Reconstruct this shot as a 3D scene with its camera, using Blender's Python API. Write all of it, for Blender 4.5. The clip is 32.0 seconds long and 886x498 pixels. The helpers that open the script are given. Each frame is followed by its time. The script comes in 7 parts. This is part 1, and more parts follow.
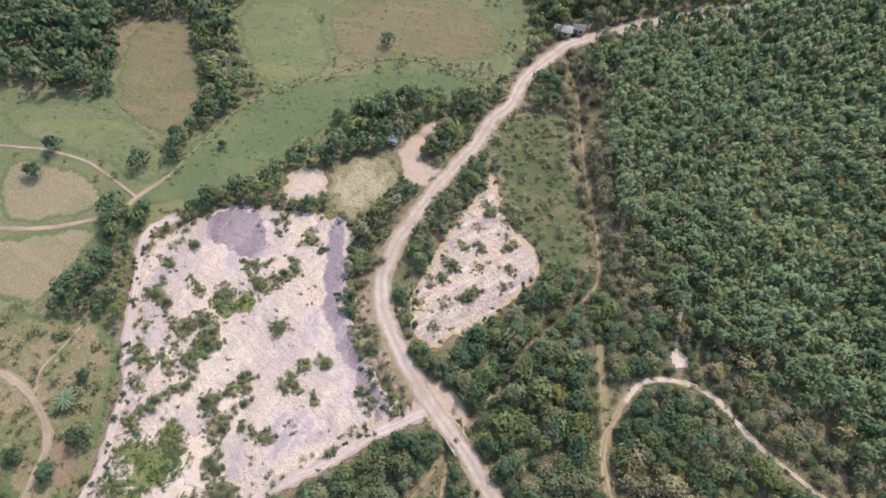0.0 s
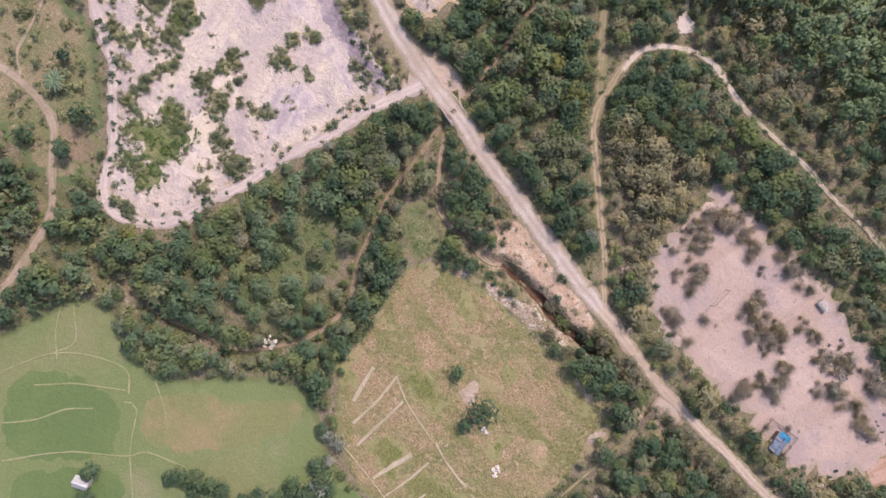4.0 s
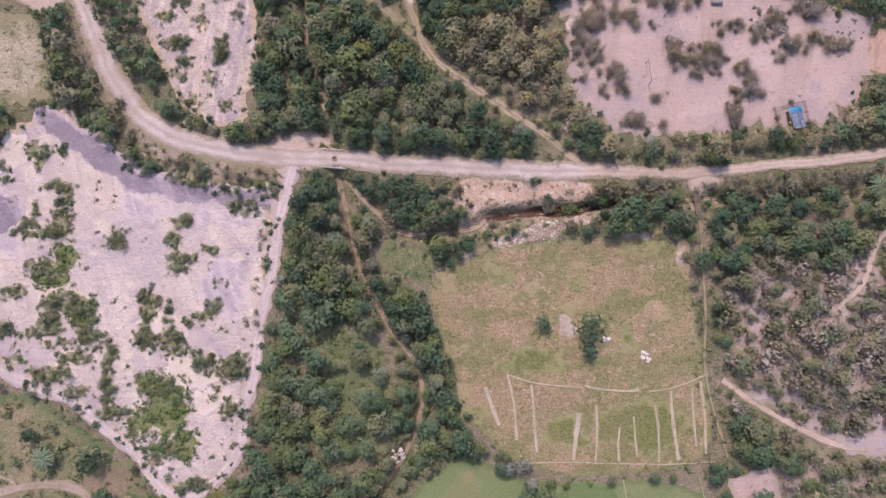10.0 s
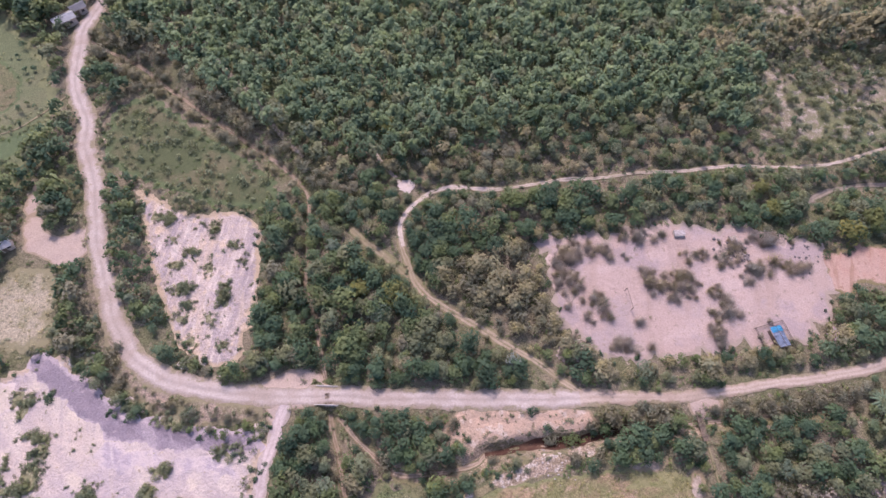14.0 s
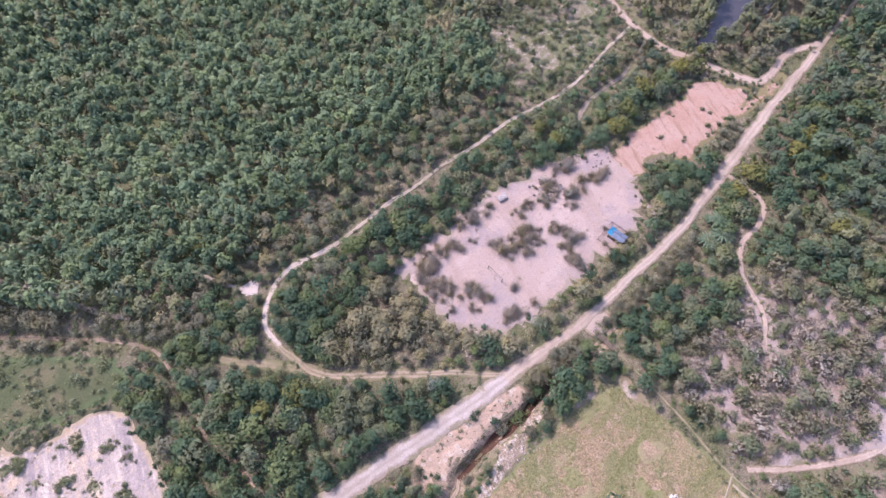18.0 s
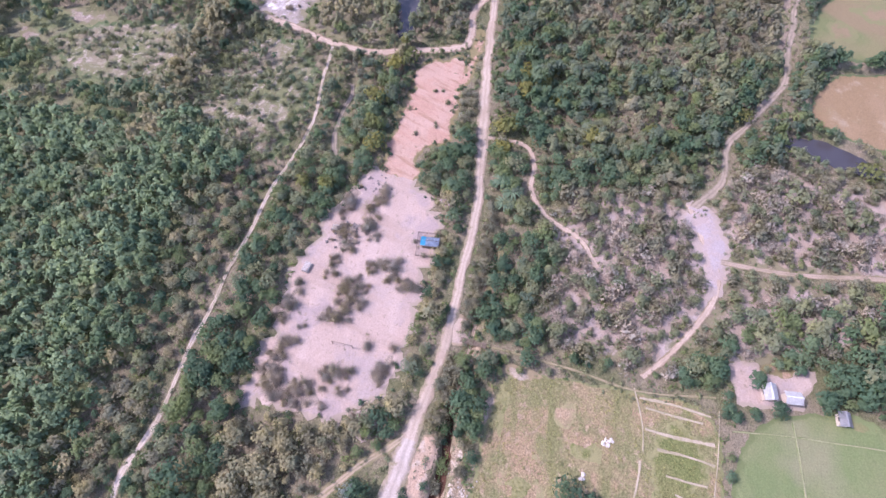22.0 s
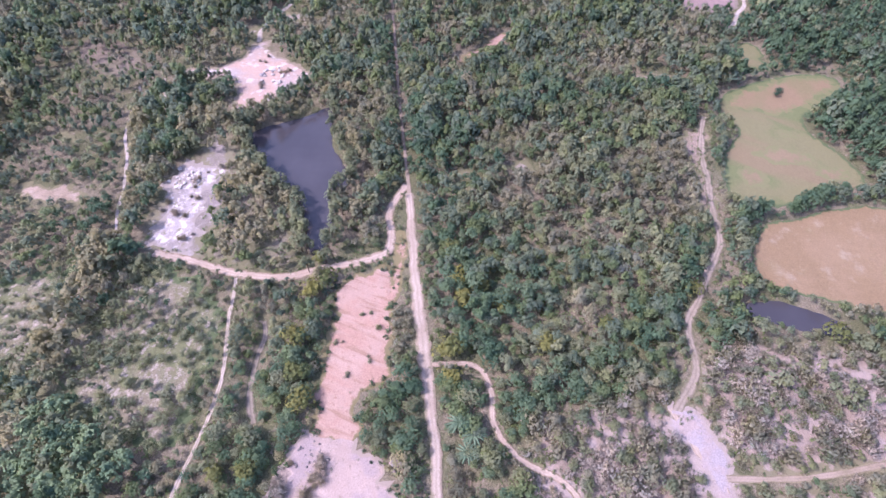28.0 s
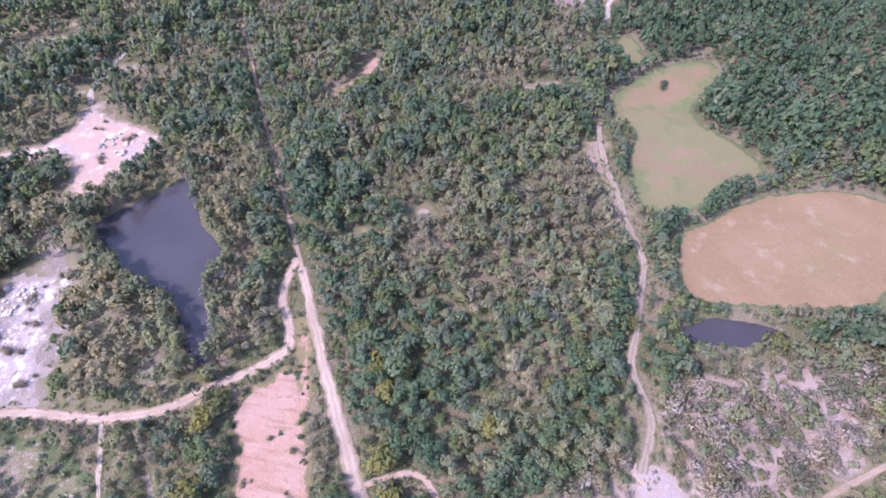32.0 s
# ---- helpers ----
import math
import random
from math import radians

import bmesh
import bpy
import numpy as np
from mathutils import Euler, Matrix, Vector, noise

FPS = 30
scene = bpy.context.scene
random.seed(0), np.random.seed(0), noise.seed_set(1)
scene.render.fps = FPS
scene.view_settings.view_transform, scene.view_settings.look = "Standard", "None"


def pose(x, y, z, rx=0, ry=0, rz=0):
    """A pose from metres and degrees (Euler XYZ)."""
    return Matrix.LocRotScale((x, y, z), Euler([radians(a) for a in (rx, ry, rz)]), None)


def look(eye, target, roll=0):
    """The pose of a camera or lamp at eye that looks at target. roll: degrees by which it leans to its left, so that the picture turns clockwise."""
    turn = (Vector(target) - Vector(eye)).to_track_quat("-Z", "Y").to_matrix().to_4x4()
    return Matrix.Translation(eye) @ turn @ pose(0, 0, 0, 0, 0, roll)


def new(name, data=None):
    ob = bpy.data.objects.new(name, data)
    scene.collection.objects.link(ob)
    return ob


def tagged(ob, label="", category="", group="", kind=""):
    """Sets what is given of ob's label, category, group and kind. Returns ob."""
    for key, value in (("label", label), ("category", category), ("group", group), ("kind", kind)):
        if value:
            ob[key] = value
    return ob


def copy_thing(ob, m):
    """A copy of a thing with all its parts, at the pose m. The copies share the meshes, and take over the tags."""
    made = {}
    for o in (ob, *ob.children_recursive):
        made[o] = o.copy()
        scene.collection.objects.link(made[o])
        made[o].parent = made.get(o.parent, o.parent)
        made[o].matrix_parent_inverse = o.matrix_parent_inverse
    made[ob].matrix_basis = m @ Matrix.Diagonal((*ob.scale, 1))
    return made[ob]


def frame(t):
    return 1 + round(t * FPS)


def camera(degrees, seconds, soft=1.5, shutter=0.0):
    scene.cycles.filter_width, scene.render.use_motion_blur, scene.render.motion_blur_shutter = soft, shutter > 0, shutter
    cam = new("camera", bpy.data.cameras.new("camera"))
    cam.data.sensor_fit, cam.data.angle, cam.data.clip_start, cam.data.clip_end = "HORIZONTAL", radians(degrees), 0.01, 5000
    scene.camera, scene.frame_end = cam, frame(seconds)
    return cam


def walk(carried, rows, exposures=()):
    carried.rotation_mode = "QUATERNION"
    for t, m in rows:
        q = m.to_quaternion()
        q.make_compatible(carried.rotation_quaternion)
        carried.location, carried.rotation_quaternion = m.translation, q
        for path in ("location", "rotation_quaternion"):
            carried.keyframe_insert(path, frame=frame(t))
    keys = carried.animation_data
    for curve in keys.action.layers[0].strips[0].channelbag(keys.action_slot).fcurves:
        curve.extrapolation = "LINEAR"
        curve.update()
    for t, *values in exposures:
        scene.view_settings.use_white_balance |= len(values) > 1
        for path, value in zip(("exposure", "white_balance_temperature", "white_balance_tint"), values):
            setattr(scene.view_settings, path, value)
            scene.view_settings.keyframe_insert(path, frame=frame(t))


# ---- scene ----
cam = camera(79.28, 32.0)
EXPOSURES = [(0, 0.90, 6970, 14), (3, 0.81, 7120, 18), (6, 0.77, 6970, 31), (9, 0.67, 6800, 30), (13, 0.73, 6550, 34), (14, 0.80, 6500, 34), (16.5, 1.02, 6300, 32), (19, 1.11, 6150, 32), (24, 1.21, 5930, 34), (32, 1.29, 5820, 38)]
walk(cam, [
    (0, pose(-3.77, 6.72, 123.93, 31.53, 0.05, 50.67)),
    (0.5, pose(-3.38, 6.55, 123.67, 26.14, 0.1, 50.81)),
    (1, pose(-2.77, 6.32, 123.32, 21.54, 0.17, 50.94)),
    (1.5, pose(-2.16, 5.1, 122.7, 17.46, 0.02, 50.86)),
    (2, pose(-1.23, 3.94, 122.02, 14.1, -0.06, 50.74)),
    (2.5, pose(-0.11, 2.8, 121.9, 11.42, -0.16, 50.67)),
    (3, pose(1.67, 1.07, 121.6, 0.99, -0.26, 50.95)),
    (3.5, pose(1.94, 0.66, 121.46, 1.23, -0.33, 50.9)),
    (5.5, pose(1.23, -0.39, 120.91, 1.5, -0.49, 31.97)),
    (6, pose(0.79, -0.04, 120.46, 1.41, -0.58, 25.62)),
    (6.5, pose(0.6, -0.03, 120.36, 1.44, -0.59, 20.01)),
    (7, pose(0.72, -0.01, 120.3, 1.48, -0.49, 14.91)),
    (7.5, pose(0.81, 0.11, 120.22, 1.43, -0.44, 10.59)),
    (8, pose(0.67, -0.29, 120.14, 1.59, -0.47, 6.96)),
    (8.5, pose(0.71, -0.15, 120.18, 1.58, -0.42, 3.9)),
    (9, pose(0.18, -0.03, 120.04, 1.5, -0.61, 0.93)),
    (9.5, pose(0.73, -0.82, 119.9, 1.89, -0.38, -0.98)),
    (10, pose(1.08, -2.73, 119.29, 3.43, -0.23, -1.76)),
    (10.5, pose(1.48, -2.18, 119.29, 5.85, -0.06, -2.29)),
    (11, pose(1.42, -1.28, 119.53, 8.46, -0.12, -2.78)),
    (11.5, pose(1.14, -0.31, 119.85, 11.09, -0.29, -3.16)),
    (12, pose(1.04, 0.41, 120.18, 13.83, -0.35, -3.56)),
    (12.5, pose(1.42, 0.31, 120.22, 17, -0.22, -3.69)),
    (13, pose(1.32, 0.42, 120.31, 19.91, -0.26, -3.85)),
    (13.5, pose(1.4, 0.47, 120.59, 23.02, -0.24, -3.95)),
    (14, pose(1.36, 1.59, 121.14, 25.73, -0.32, -4.03)),
    (14.5, pose(1.44, 1.81, 121.54, 28.87, -0.28, -4.05)),
    (16.5, pose(1.87, 5.98, 127.2, 27.42, 0.25, -18.92)),
    (17, pose(2.36, 5.89, 127.23, 27.33, 0.25, -24.71)),
    (17.5, pose(2.77, 5.79, 126.32, 27.51, 0.17, -31.49)),
    (18, pose(4.37, 5.02, 126.41, 27.4, 0.54, -37.93)),
    (18.5, pose(5.36, 4.81, 126.16, 27.38, 0.59, -44.13)),
    (19, pose(6.63, 4.5, 126.06, 27.3, 0.71, -50.17)),
    (19.5, pose(8.32, 4.94, 125.99, 26.97, 0.58, -55.88)),
    (20, pose(9.24, 5.41, 125.19, 26.98, 0.33, -61.61)),
    (20.5, pose(10.64, 5.07, 124.47, 27.14, 0.32, -66.23)),
    (21, pose(12.07, 5.85, 123.97, 27.44, 0.17, -70.36)),
    (21.5, pose(13.73, 6.69, 123.06, 27.68, 0.01, -72.68)),
    (22, pose(16.43, 8.13, 123.25, 29, -0.03, -73.27)),
    (22.5, pose(19.42, 9.51, 123.71, 30.32, -0.08, -73.53)),
    (23, pose(22, 10.42, 123.68, 31.47, -0.1, -73.81)),
    (23.5, pose(25.5, 10.48, 124.22, 33.12, 0.32, -73.89)),
    (24, pose(29.15, 11.84, 124.93, 38.2, 0.27, -73.98)),
    (24.5, pose(30.98, 12.43, 124.42, 40.64, 0.25, -74.49)),
    (25, pose(33.95, 13.05, 124.01, 40.6, 0.15, -77.37)),
    (25.5, pose(37.08, 14.1, 123.79, 40.51, 0.13, -78.93)),
    (27.5, pose(52.42, 17.44, 124.48, 40.4, 0.04, -82.25)),
    (28, pose(55.85, 17.9, 124.31, 40.31, -0.1, -85.47)),
    (28.5, pose(59.38, 18.39, 123.99, 40.22, -0.09, -86.58)),
    (29, pose(62.96, 18.34, 123.81, 40.16, -0.03, -87.36)),
    (29.5, pose(66.58, 17.78, 123.55, 40.05, -0.07, -90.79)),
    (30, pose(70.46, 17.34, 123.65, 39.83, -0.22, -94.89)),
    (30.5, pose(73.86, 16.94, 123.39, 39.81, -0.25, -97.05)),
    (31, pose(77.38, 16.38, 123.27, 39.73, -0.25, -98)),
    (31.5, pose(80.95, 15.86, 122.74, 39.79, -0.29, -98.79)),
    (32, pose(84.5, 15.15, 121.99, 39.85, -0.26, -99.4))], EXPOSURES)

# ---- light ----
SUN_EL, SUN_AZ = radians(50), radians(104)      # azimuth of the sun seen from the ground, anticlockwise from +x
world = bpy.data.worlds.new("sky")
scene.world = world
world.use_nodes = True
wn = world.node_tree
sky = wn.nodes.new("ShaderNodeTexSky")
sky.sky_type, sky.sun_disc = "NISHITA", False
sky.sun_elevation, sky.sun_rotation = SUN_EL, radians(90) - SUN_AZ
sky.air_density, sky.dust_density = 1.0, 2.0
wn.nodes["Background"].inputs["Strength"].default_value = 0.15
wn.links.new(sky.outputs[0], wn.nodes["Background"].inputs["Color"])
sun = new("sun", bpy.data.lights.new("sun", "SUN"))
sun.data.energy, sun.data.angle, sun.data.color = 2.05, radians(1.0), (1.0, 0.95, 0.90)
sd = Vector((math.cos(SUN_AZ) * math.cos(SUN_EL), math.sin(SUN_AZ) * math.cos(SUN_EL), math.sin(SUN_EL)))
sun.matrix_world = look(sd * 400, (0, 0, 0))
scene.view_settings.exposure = 0.0

# ---- the plan, in metres ----
MAIN_ROAD = [(-70, 215), (-88.5, 178), (-95, 159), (-99.6, 144), (-99, 130), (-97, 118), (-91.5, 107), (-89.5, 97), (-85.4, 87),
             (-82, 74), (-79.7, 65), (-75.7, 55.4), (-72, 46), (-67, 38), (-59.5, 32.2), (-47.8, 28.5), (-35, 26.2), (-23.6, 25.5),
             (-10.9, 24.1), (1.8, 23), (18.5, 21.7), (33.8, 21), (58, 19.8), (77.2, 21), (95, 22.3), (108.6, 24.6), (117, 26.6),
             (143, 31.7), (152, 33.6), (184, 39.2), (222, 46.4), (257, 53), (330, 66)]
LOOP_TRAIL = [(34.9, 21.5), (26.7, 28), (19.5, 33.9), (12, 39.3), (4.4, 45.5), (-1.4, 51.8), (-3.8, 61), (-4, 67.5), (-0.3, 73.9),
              (8, 77.4), (21, 76.4), (36, 77.6), (54, 78.3), (70, 79), (87, 79.3), (110, 77.8), (125, 81), (145, 85.3)]
GRASS_TRAIL = [(-1.4, 51.8), (-7.5, 57.5), (-14.3, 64.2), (-17, 67)]
CROSS_TRACK = [(152.3, 113), (150.2, 100.4), (146.6, 85.8), (146.3, 71.8), (150.5, 60.5), (154.6, 48.5), (159, 42.6), (166, 42.6), (173, 44.4), (180, 43.6), (188.2, 40.6)]
RIM_TRACK = [(-118, 4), (-118.7, -5.6), (-105.3, -14), (-91.7, -21.2), (-77.4, -28.8), (-67, -37.8), (-59, -46.7), (-50.7, -46.7),
             (-44.5, -37), (-41.2, -24), (-38.8, -9.7), (-36.5, 1.7), (-33.5, 16), (-31, 24.5)]
WEST_PATH = [(-125, -62), (-102.8, -48.7), (-92, -44.2), (-80.4, -45.6), (-72, -52.3), (-64.9, -58), (-61.2, -65.4), (-59, -72.5), (-56, -90)]
FIELD_PATH = [(-160, -52), (-146, -36.4), (-136, -22.7), (-130.7, -8.6), (-132.2, -2.5), (-134.2, 8.3)]
FIELD_PATH_FAR = [(-134.2, 8.3), (-140.8, 24), (-146.2, 40), (-143.5, 58), (-140.5, 71.5), (-138.1, 80.4), (-133, 91.1), (-120.8, 101.4), (-110.3, 105.2), (-99, 116)]
LOOP_WEST, LOOP_BEND, LOOP_EAST = LOOP_TRAIL[:8], LOOP_TRAIL[6:11], LOOP_TRAIL[10:]
FIELD_PATH_B = [(-132.2, -2.5), (-145.9, -6), (-155.6, -9.2), (-168.4, -17.6), (-178.4, -27.2), (-200, -45)]
EAST_TRACK = [(112, -33), (126, -41.6), (141, -43.5), (157.7, -52.8), (174.7, -59.2), (195, -61.2), (218, -64), (236, -69)]
WIND_PATH = [(122, 26.5), (122.1, 14.2), (114.8, 10.2), (107, 9.5), (99.4, 3.3), (95, -6.4), (88, -12)]
SAND_LANE = [(114.5, -33), (104.2, -37.6), (95.4, -42), (85.7, -40.8), (72.1, -33.5), (62.5, -26.4)]
SAND_LANE_B = [(98.9, -42.7), (99.8, -54.4), (101.4, -65.2), (105, -80), (110, -105)]
FIELD_BUND = [(59.4, 13.5), (59.6, 2.9), (59.6, -11), (59, -26), (62.5, -43)]
DITCH_N = [(-97, 138), (-84.3, 130.3), (-69, 116.6), (-52, 102), (-37, 89), (-29.5, 80.5), (-28.3, 72.8), (-28.1, 55.3), (-25.3, 42.4),
           (-22.4, 28.3), (-20.2, 14.3), (-17.4, 1.7), (-10.2, -13.4), (-4.3, -23.3), (-5.4, -34.6), (-12, -46), (-30, -55), (-50, -58)]
GULLY = [(-20.4, 21.7), (-13.6, 14.3), (-7.5, 8.5), (0.6, 7.7), (8.8, 8.9), (11.7, 11), (16.9, 11.6), (22.9, 12.2), (30.3, 12.3), (37.8, 13.4), (43.7, 13.7), (57.2, 13.7), (75, 14.5), (95, 15)]
CANAL = [(103.2, 66.9), (110.4, 70.6), (119.3, 71.4), (126.4, 71.4), (131.5, 73.4)]

QUARRY_WEST = [(-112.4, -11.2), (-115.2, -0.3), (-113.2, 16), (-103.1, 26.7), (-94.2, 34.4), (-85.2, 40.8), (-75.1, 31.5), (-66.1, 24.2),
               (-53.7, 20.1), (-42.9, 17.9), (-34.6, 19), (-37, 2.1), (-38.5, -8.3), (-40.9, -22.5), (-43.2, -36.5), (-49.4, -46.1),
               (-57.9, -47.4), (-66.6, -37.3), (-77.4, -28.8), (-92, -20.5)]
QUARRY_MID = [(-75.1, 83.8), (-68, 80.7), (-61.8, 74), (-48.9, 74.8), (-40.2, 71.5), (-38.5, 56.6), (-40.2, 44.8), (-41.5, 35),
              (-46.9, 33.1), (-55.5, 37.1), (-58.9, 43.3), (-63.2, 54.5), (-67.4, 64), (-70.8, 75.6)]
CLEARING = [(27.9, 59.1), (38.3, 61.6), (55.7, 62), (70.4, 62.7), (84.3, 60.2), (99.1, 56), (104.3, 49.4), (99.1, 37.8), (91.5, 31.2),
            (78.7, 29.3), (58.5, 28.6), (43.7, 27.5), (33.2, 36.5), (31, 45.2), (33.4, 52.5)]
PINK_CLEARING = [(146.2, 56.5), (150.5, 49), (156, 40.4), (146.3, 37.6), (137.8, 38.6), (121.9, 36), (115.4, 36.2), (113.4, 42), (106.6, 42.3), (100.4, 40), (98.6, 50), (104.5, 53), (112.9, 53.6), (126.4, 55), (134.5, 54)]
SCRUB_BARE = [(110.2, 1.4), (113.9, -8.5), (114.7, -21.1), (115.9, -31.8), (114.7, -44), (99.4, -47.4), (82.8, -41.2), (66.3, -31.6), (64.6, -19.8), (63.5, -6), (69.1, 0.6), (80.3, 0.2), (90.1, -3.4), (97.8, 1)]
CROP_FIELD = [(-3.4, -3.2), (9.8, 3.8), (23.8, 5.5), (53.1, 6), (56.4, -3.5), (58.7, -23.7), (60.5, -43.7), (42, -46), (21.8, -46), (7.4, -35.5), (2, -18.5)]
PADDY = [(-50, -84), (-47, -70), (-44.2, -64.2), (-38, -62), (-30, -66), (-22, -64.5), (-15, -60.5), (-11, -53), (1.6, -41), (10.6, -42.2), (19.5, -48.1), (60, -47), (68.9, -75.7), (58, -112), (-30, -116), (-52, -100)]
POND = [(210, 103), (216.5, 97.9), (223.2, 83.6), (231.6, 75.8), (224.2, 73.5), (207.3, 71), (198, 64.2), (190.7, 59.5), (184.7, 61.3),
        (178.8, 65), (171.7, 62), (161.1, 61.5), (152.5, 64.5), (165.5, 69.8), (176.9, 73.3), (184.1, 81.9), (191.4, 90.2), (203.5, 98.3)]
SMALL_POND = [(147.2, -58.6), (150, -68.7), (146.9, -78.5), (142.1, -87.2), (138.4, -85.7), (140.7, -70.3), (143.1, -59)]
MEADOW_EAST = [(249.4, -77.2), (260.4, -92.8), (269.7, -113.7), (270.5, -131.7), (257.5, -129.3), (244.6, -112.6), (237.5, -106.1),
               (228.5, -105.5), (219.4, -112.3), (209.5, -116), (197.5, -115), (198.7, -100.4), (192.5, -90.6), (186.7, -80.4), (189.1, -67),
               (202.8, -68), (217.7, -73.1), (228.7, -81.4), (234.6, -74.6)]
BROWN_FIELD = [(180.3, -74.3), (183, -86.8), (190.3, -104.3), (190.4, -128.6), (185.4, -143.4), (170, -155), (144.1, -117.5), (147.2, -98),
               (150.6, -83.3), (154.2, -66.9), (162.2, -64.9)]
QUARRY_NORTH = [(254.9, 153.5), (251.5, 136.8), (255.9, 127.5), (266.8, 120.9), (279.5, 121), (278, 113.5), (267.9, 109.9), (261.4, 98.8), (255.6, 89.5), (246.4, 88.7), (236, 96.1), (227, 103.5),
                (219.5, 110.6), (229, 116), (238.9, 115.5), (248.5, 121.8), (245, 134), (249, 151.9)]
WHITE_SAND = [(195.4, 119.7), (193.5, 110.4), (194, 101.9), (183.6, 104), (172.9, 105.9), (156.8, 99.5), (151.4, 101.5), (151.6, 108), (152.6, 115),
              (160, 117), (168.5, 118.6), (177, 120.6), (184, 122.6), (190, 120.8)]
BARE_EAST = [(123.8, -39), (136.9, -55.8), (136.4, -82), (132.7, -106.3), (104.5, -88), (101.3, -66.3), (100.8, -46), (111, -42)]
BARE_SOUTH = [(64.7, -16), (71, -3.2), (82.7, -5.6), (96.8, 4.8), (101.7, 3.6), (101.5, -35.7), (83.9, -38.5), (71, -28.6), (63.5, -26)]
BROWN_TREES = [(6.5, 52), (28.3, 59), (34.2, 47.5), (34.3, 34.6), (23.5, 31.8), (11.9, 36.7), (5.3, 44.3)]
GRASS_MID = [(-81.4, 89.5), (-87.1, 108.2), (-76.6, 116.9), (-60.1, 102.1), (-44.4, 89), (-36, 83.4), (-36.8, 75.5), (-44.8, 75), (-54.9, 77.2), (-66.7, 82.6)]
DRY_GRASS = [(-105.2, 46.9), (-104.1, 58.6), (-93.9, 63.5), (-87.5, 56.5), (-85.5, 44.2), (-91.6, 37)]
SAND_YARD = [(-92, 63), (-98.7, 65.6), (-100.9, 73.9), (-102.3, 82.9), (-99, 89.6), (-97.4, 80), (-95.6, 73), (-91.4, 69), (-83.6, 73.3), (-80, 66), (-87.4, 60.3)]
LILAC_SAND = [(-113.7, 36.7), (-107, 46.5), (-98.7, 40), (-100.7, 32.7), (-105.6, 30)]
GULLY_LAND = [(-16, 18.5), (0, 19.5), (34, 17), (56, 16.2), (76, 17), (92, 18), (92, 13), (74, 12), (56, 10.2), (40, 9.4), (14, 7.8), (3, 4.6), (-8, 6)]
SPOIL = [(-87.8, 41), (-78.8, 34), (-70.4, 28.5), (-63.5, 24.4), (-56.8, 22.2), (-47.7, 21), (-36.2, 18.2), (-35, 13.8), (-40, 13.6), (-49.4, 15), (-62.5, 17), (-72.7, 21.2), (-82, 28.4), (-90.5, 34.6)]
LILAC_PATCHES = [[(-102.3, 27.8), (-95.3, 23.5), (-90.6, 12.4), (-90.8, 4.7), (-96.5, 4.4), (-100.5, 8.8)], [(-72.4, 20.5), (-58.6, 17.6), (-44.3, 15), (-37.6, 12.6), (-39.6, 8), (-48.9, 10.6), (-61.8, 11.6), (-71.3, 13)],
                 [(-54.1, 2.9), (-44.4, 7), (-40.6, 0.6), (-40.6, -9.5), (-45.7, -13), (-53.4, -7.2)], [(-67.5, -31), (-59.5, -38), (-56.6, -44.6), (-62.2, -43.2), (-68.1, -36.7)]]
LILAC_FLAT = [(-114.2, 7.9), (-113.2, 16.2), (-107.5, 22.4), (-99, 23), (-91.4, 19.8), (-89.9, 14), (-94.7, 10), (-104.8, 6)]
JUNCTION = [(-39.1, 28.8), (-30.2, 31.8), (-23.8, 32), (-22.2, 28), (-22.4, 24), (-30, 23.4), (-32, 19.4), (-34.5, 19.4), (-35.4, 24.4)]
GATE_PAD = [(56.3, 20), (66, 20.4), (65.2, 16), (60.7, 14.2), (57.6, 14.2)]
WHITE_SPOT = [(-4.8, 80.4), (-1, 80.6), (-0.2, 78.4), (-2.2, 76), (-4.4, 77.4)]
ROAD_SPUR = [(140, 42), (150, 40), (168, 42), (166, 36.5), (152, 37), (142, 36)]
BANK = [(6, 13.5), (3, 16), (4, 18.6), (8, 20.6), (20, 19.8), (36.5, 18.9), (37, 15), (30, 13.7), (22.8, 13.4), (15.4, 12.8), (11, 12.4)]
ROAD_BANK = [(-75, 44), (-70, 34.3), (-64.5, 27.4), (-60, 24.4), (-53.2, 21.4), (-47.5, 20.6), (-36, 20.6), (-35.6, 24.6), (-44.1, 26), (-55.5, 28.4), (-61.2, 31), (-65.8, 34.8), (-70.5, 43)]
PALE_BANK = [(15.5, 6.7), (21.4, 9.4), (30.3, 11.2), (37, 11.6), (36, 9.2), (28.4, 7.2), (22.9, 5.2), (17, 4.4), (11.1, 3.2), (5.2, -0.6), (3.6, 0.4), (9.6, 4.9)]
LOW_SCRUB = [(125.4, 185.7), (150.2, 121.8), (143.3, 87.2), (110, 80.6), (93.5, 83.4), (96.7, 101.3), (112.9, 125.9), (105, 161.4)]
WEST_SCAR = [(181.4, 171), (178.5, 163.5), (177.4, 158.9), (180.2, 155.2), (176.6, 150), (174, 144.6), (171.8, 140), (170.2, 146), (170.8, 151.7), (169.6, 157.3), (171.6, 163.3), (172.6, 170)]
WEST_SCAR_B = [(208.1, 173.5), (204.2, 168), (202.4, 160), (199.4, 161.4), (200.8, 166), (204.1, 171.3)]
EAST_SCAR = [(219.4, -54.4), (224.5, -60.7), (231.6, -66.6), (227.5, -69), (218, -66.4), (210.4, -63.4), (196.2, -62.8), (184.5, -62.6), (184.2, -57.7), (193.1, -56.3), (207.2, -58.4), (213.7, -57.6)]
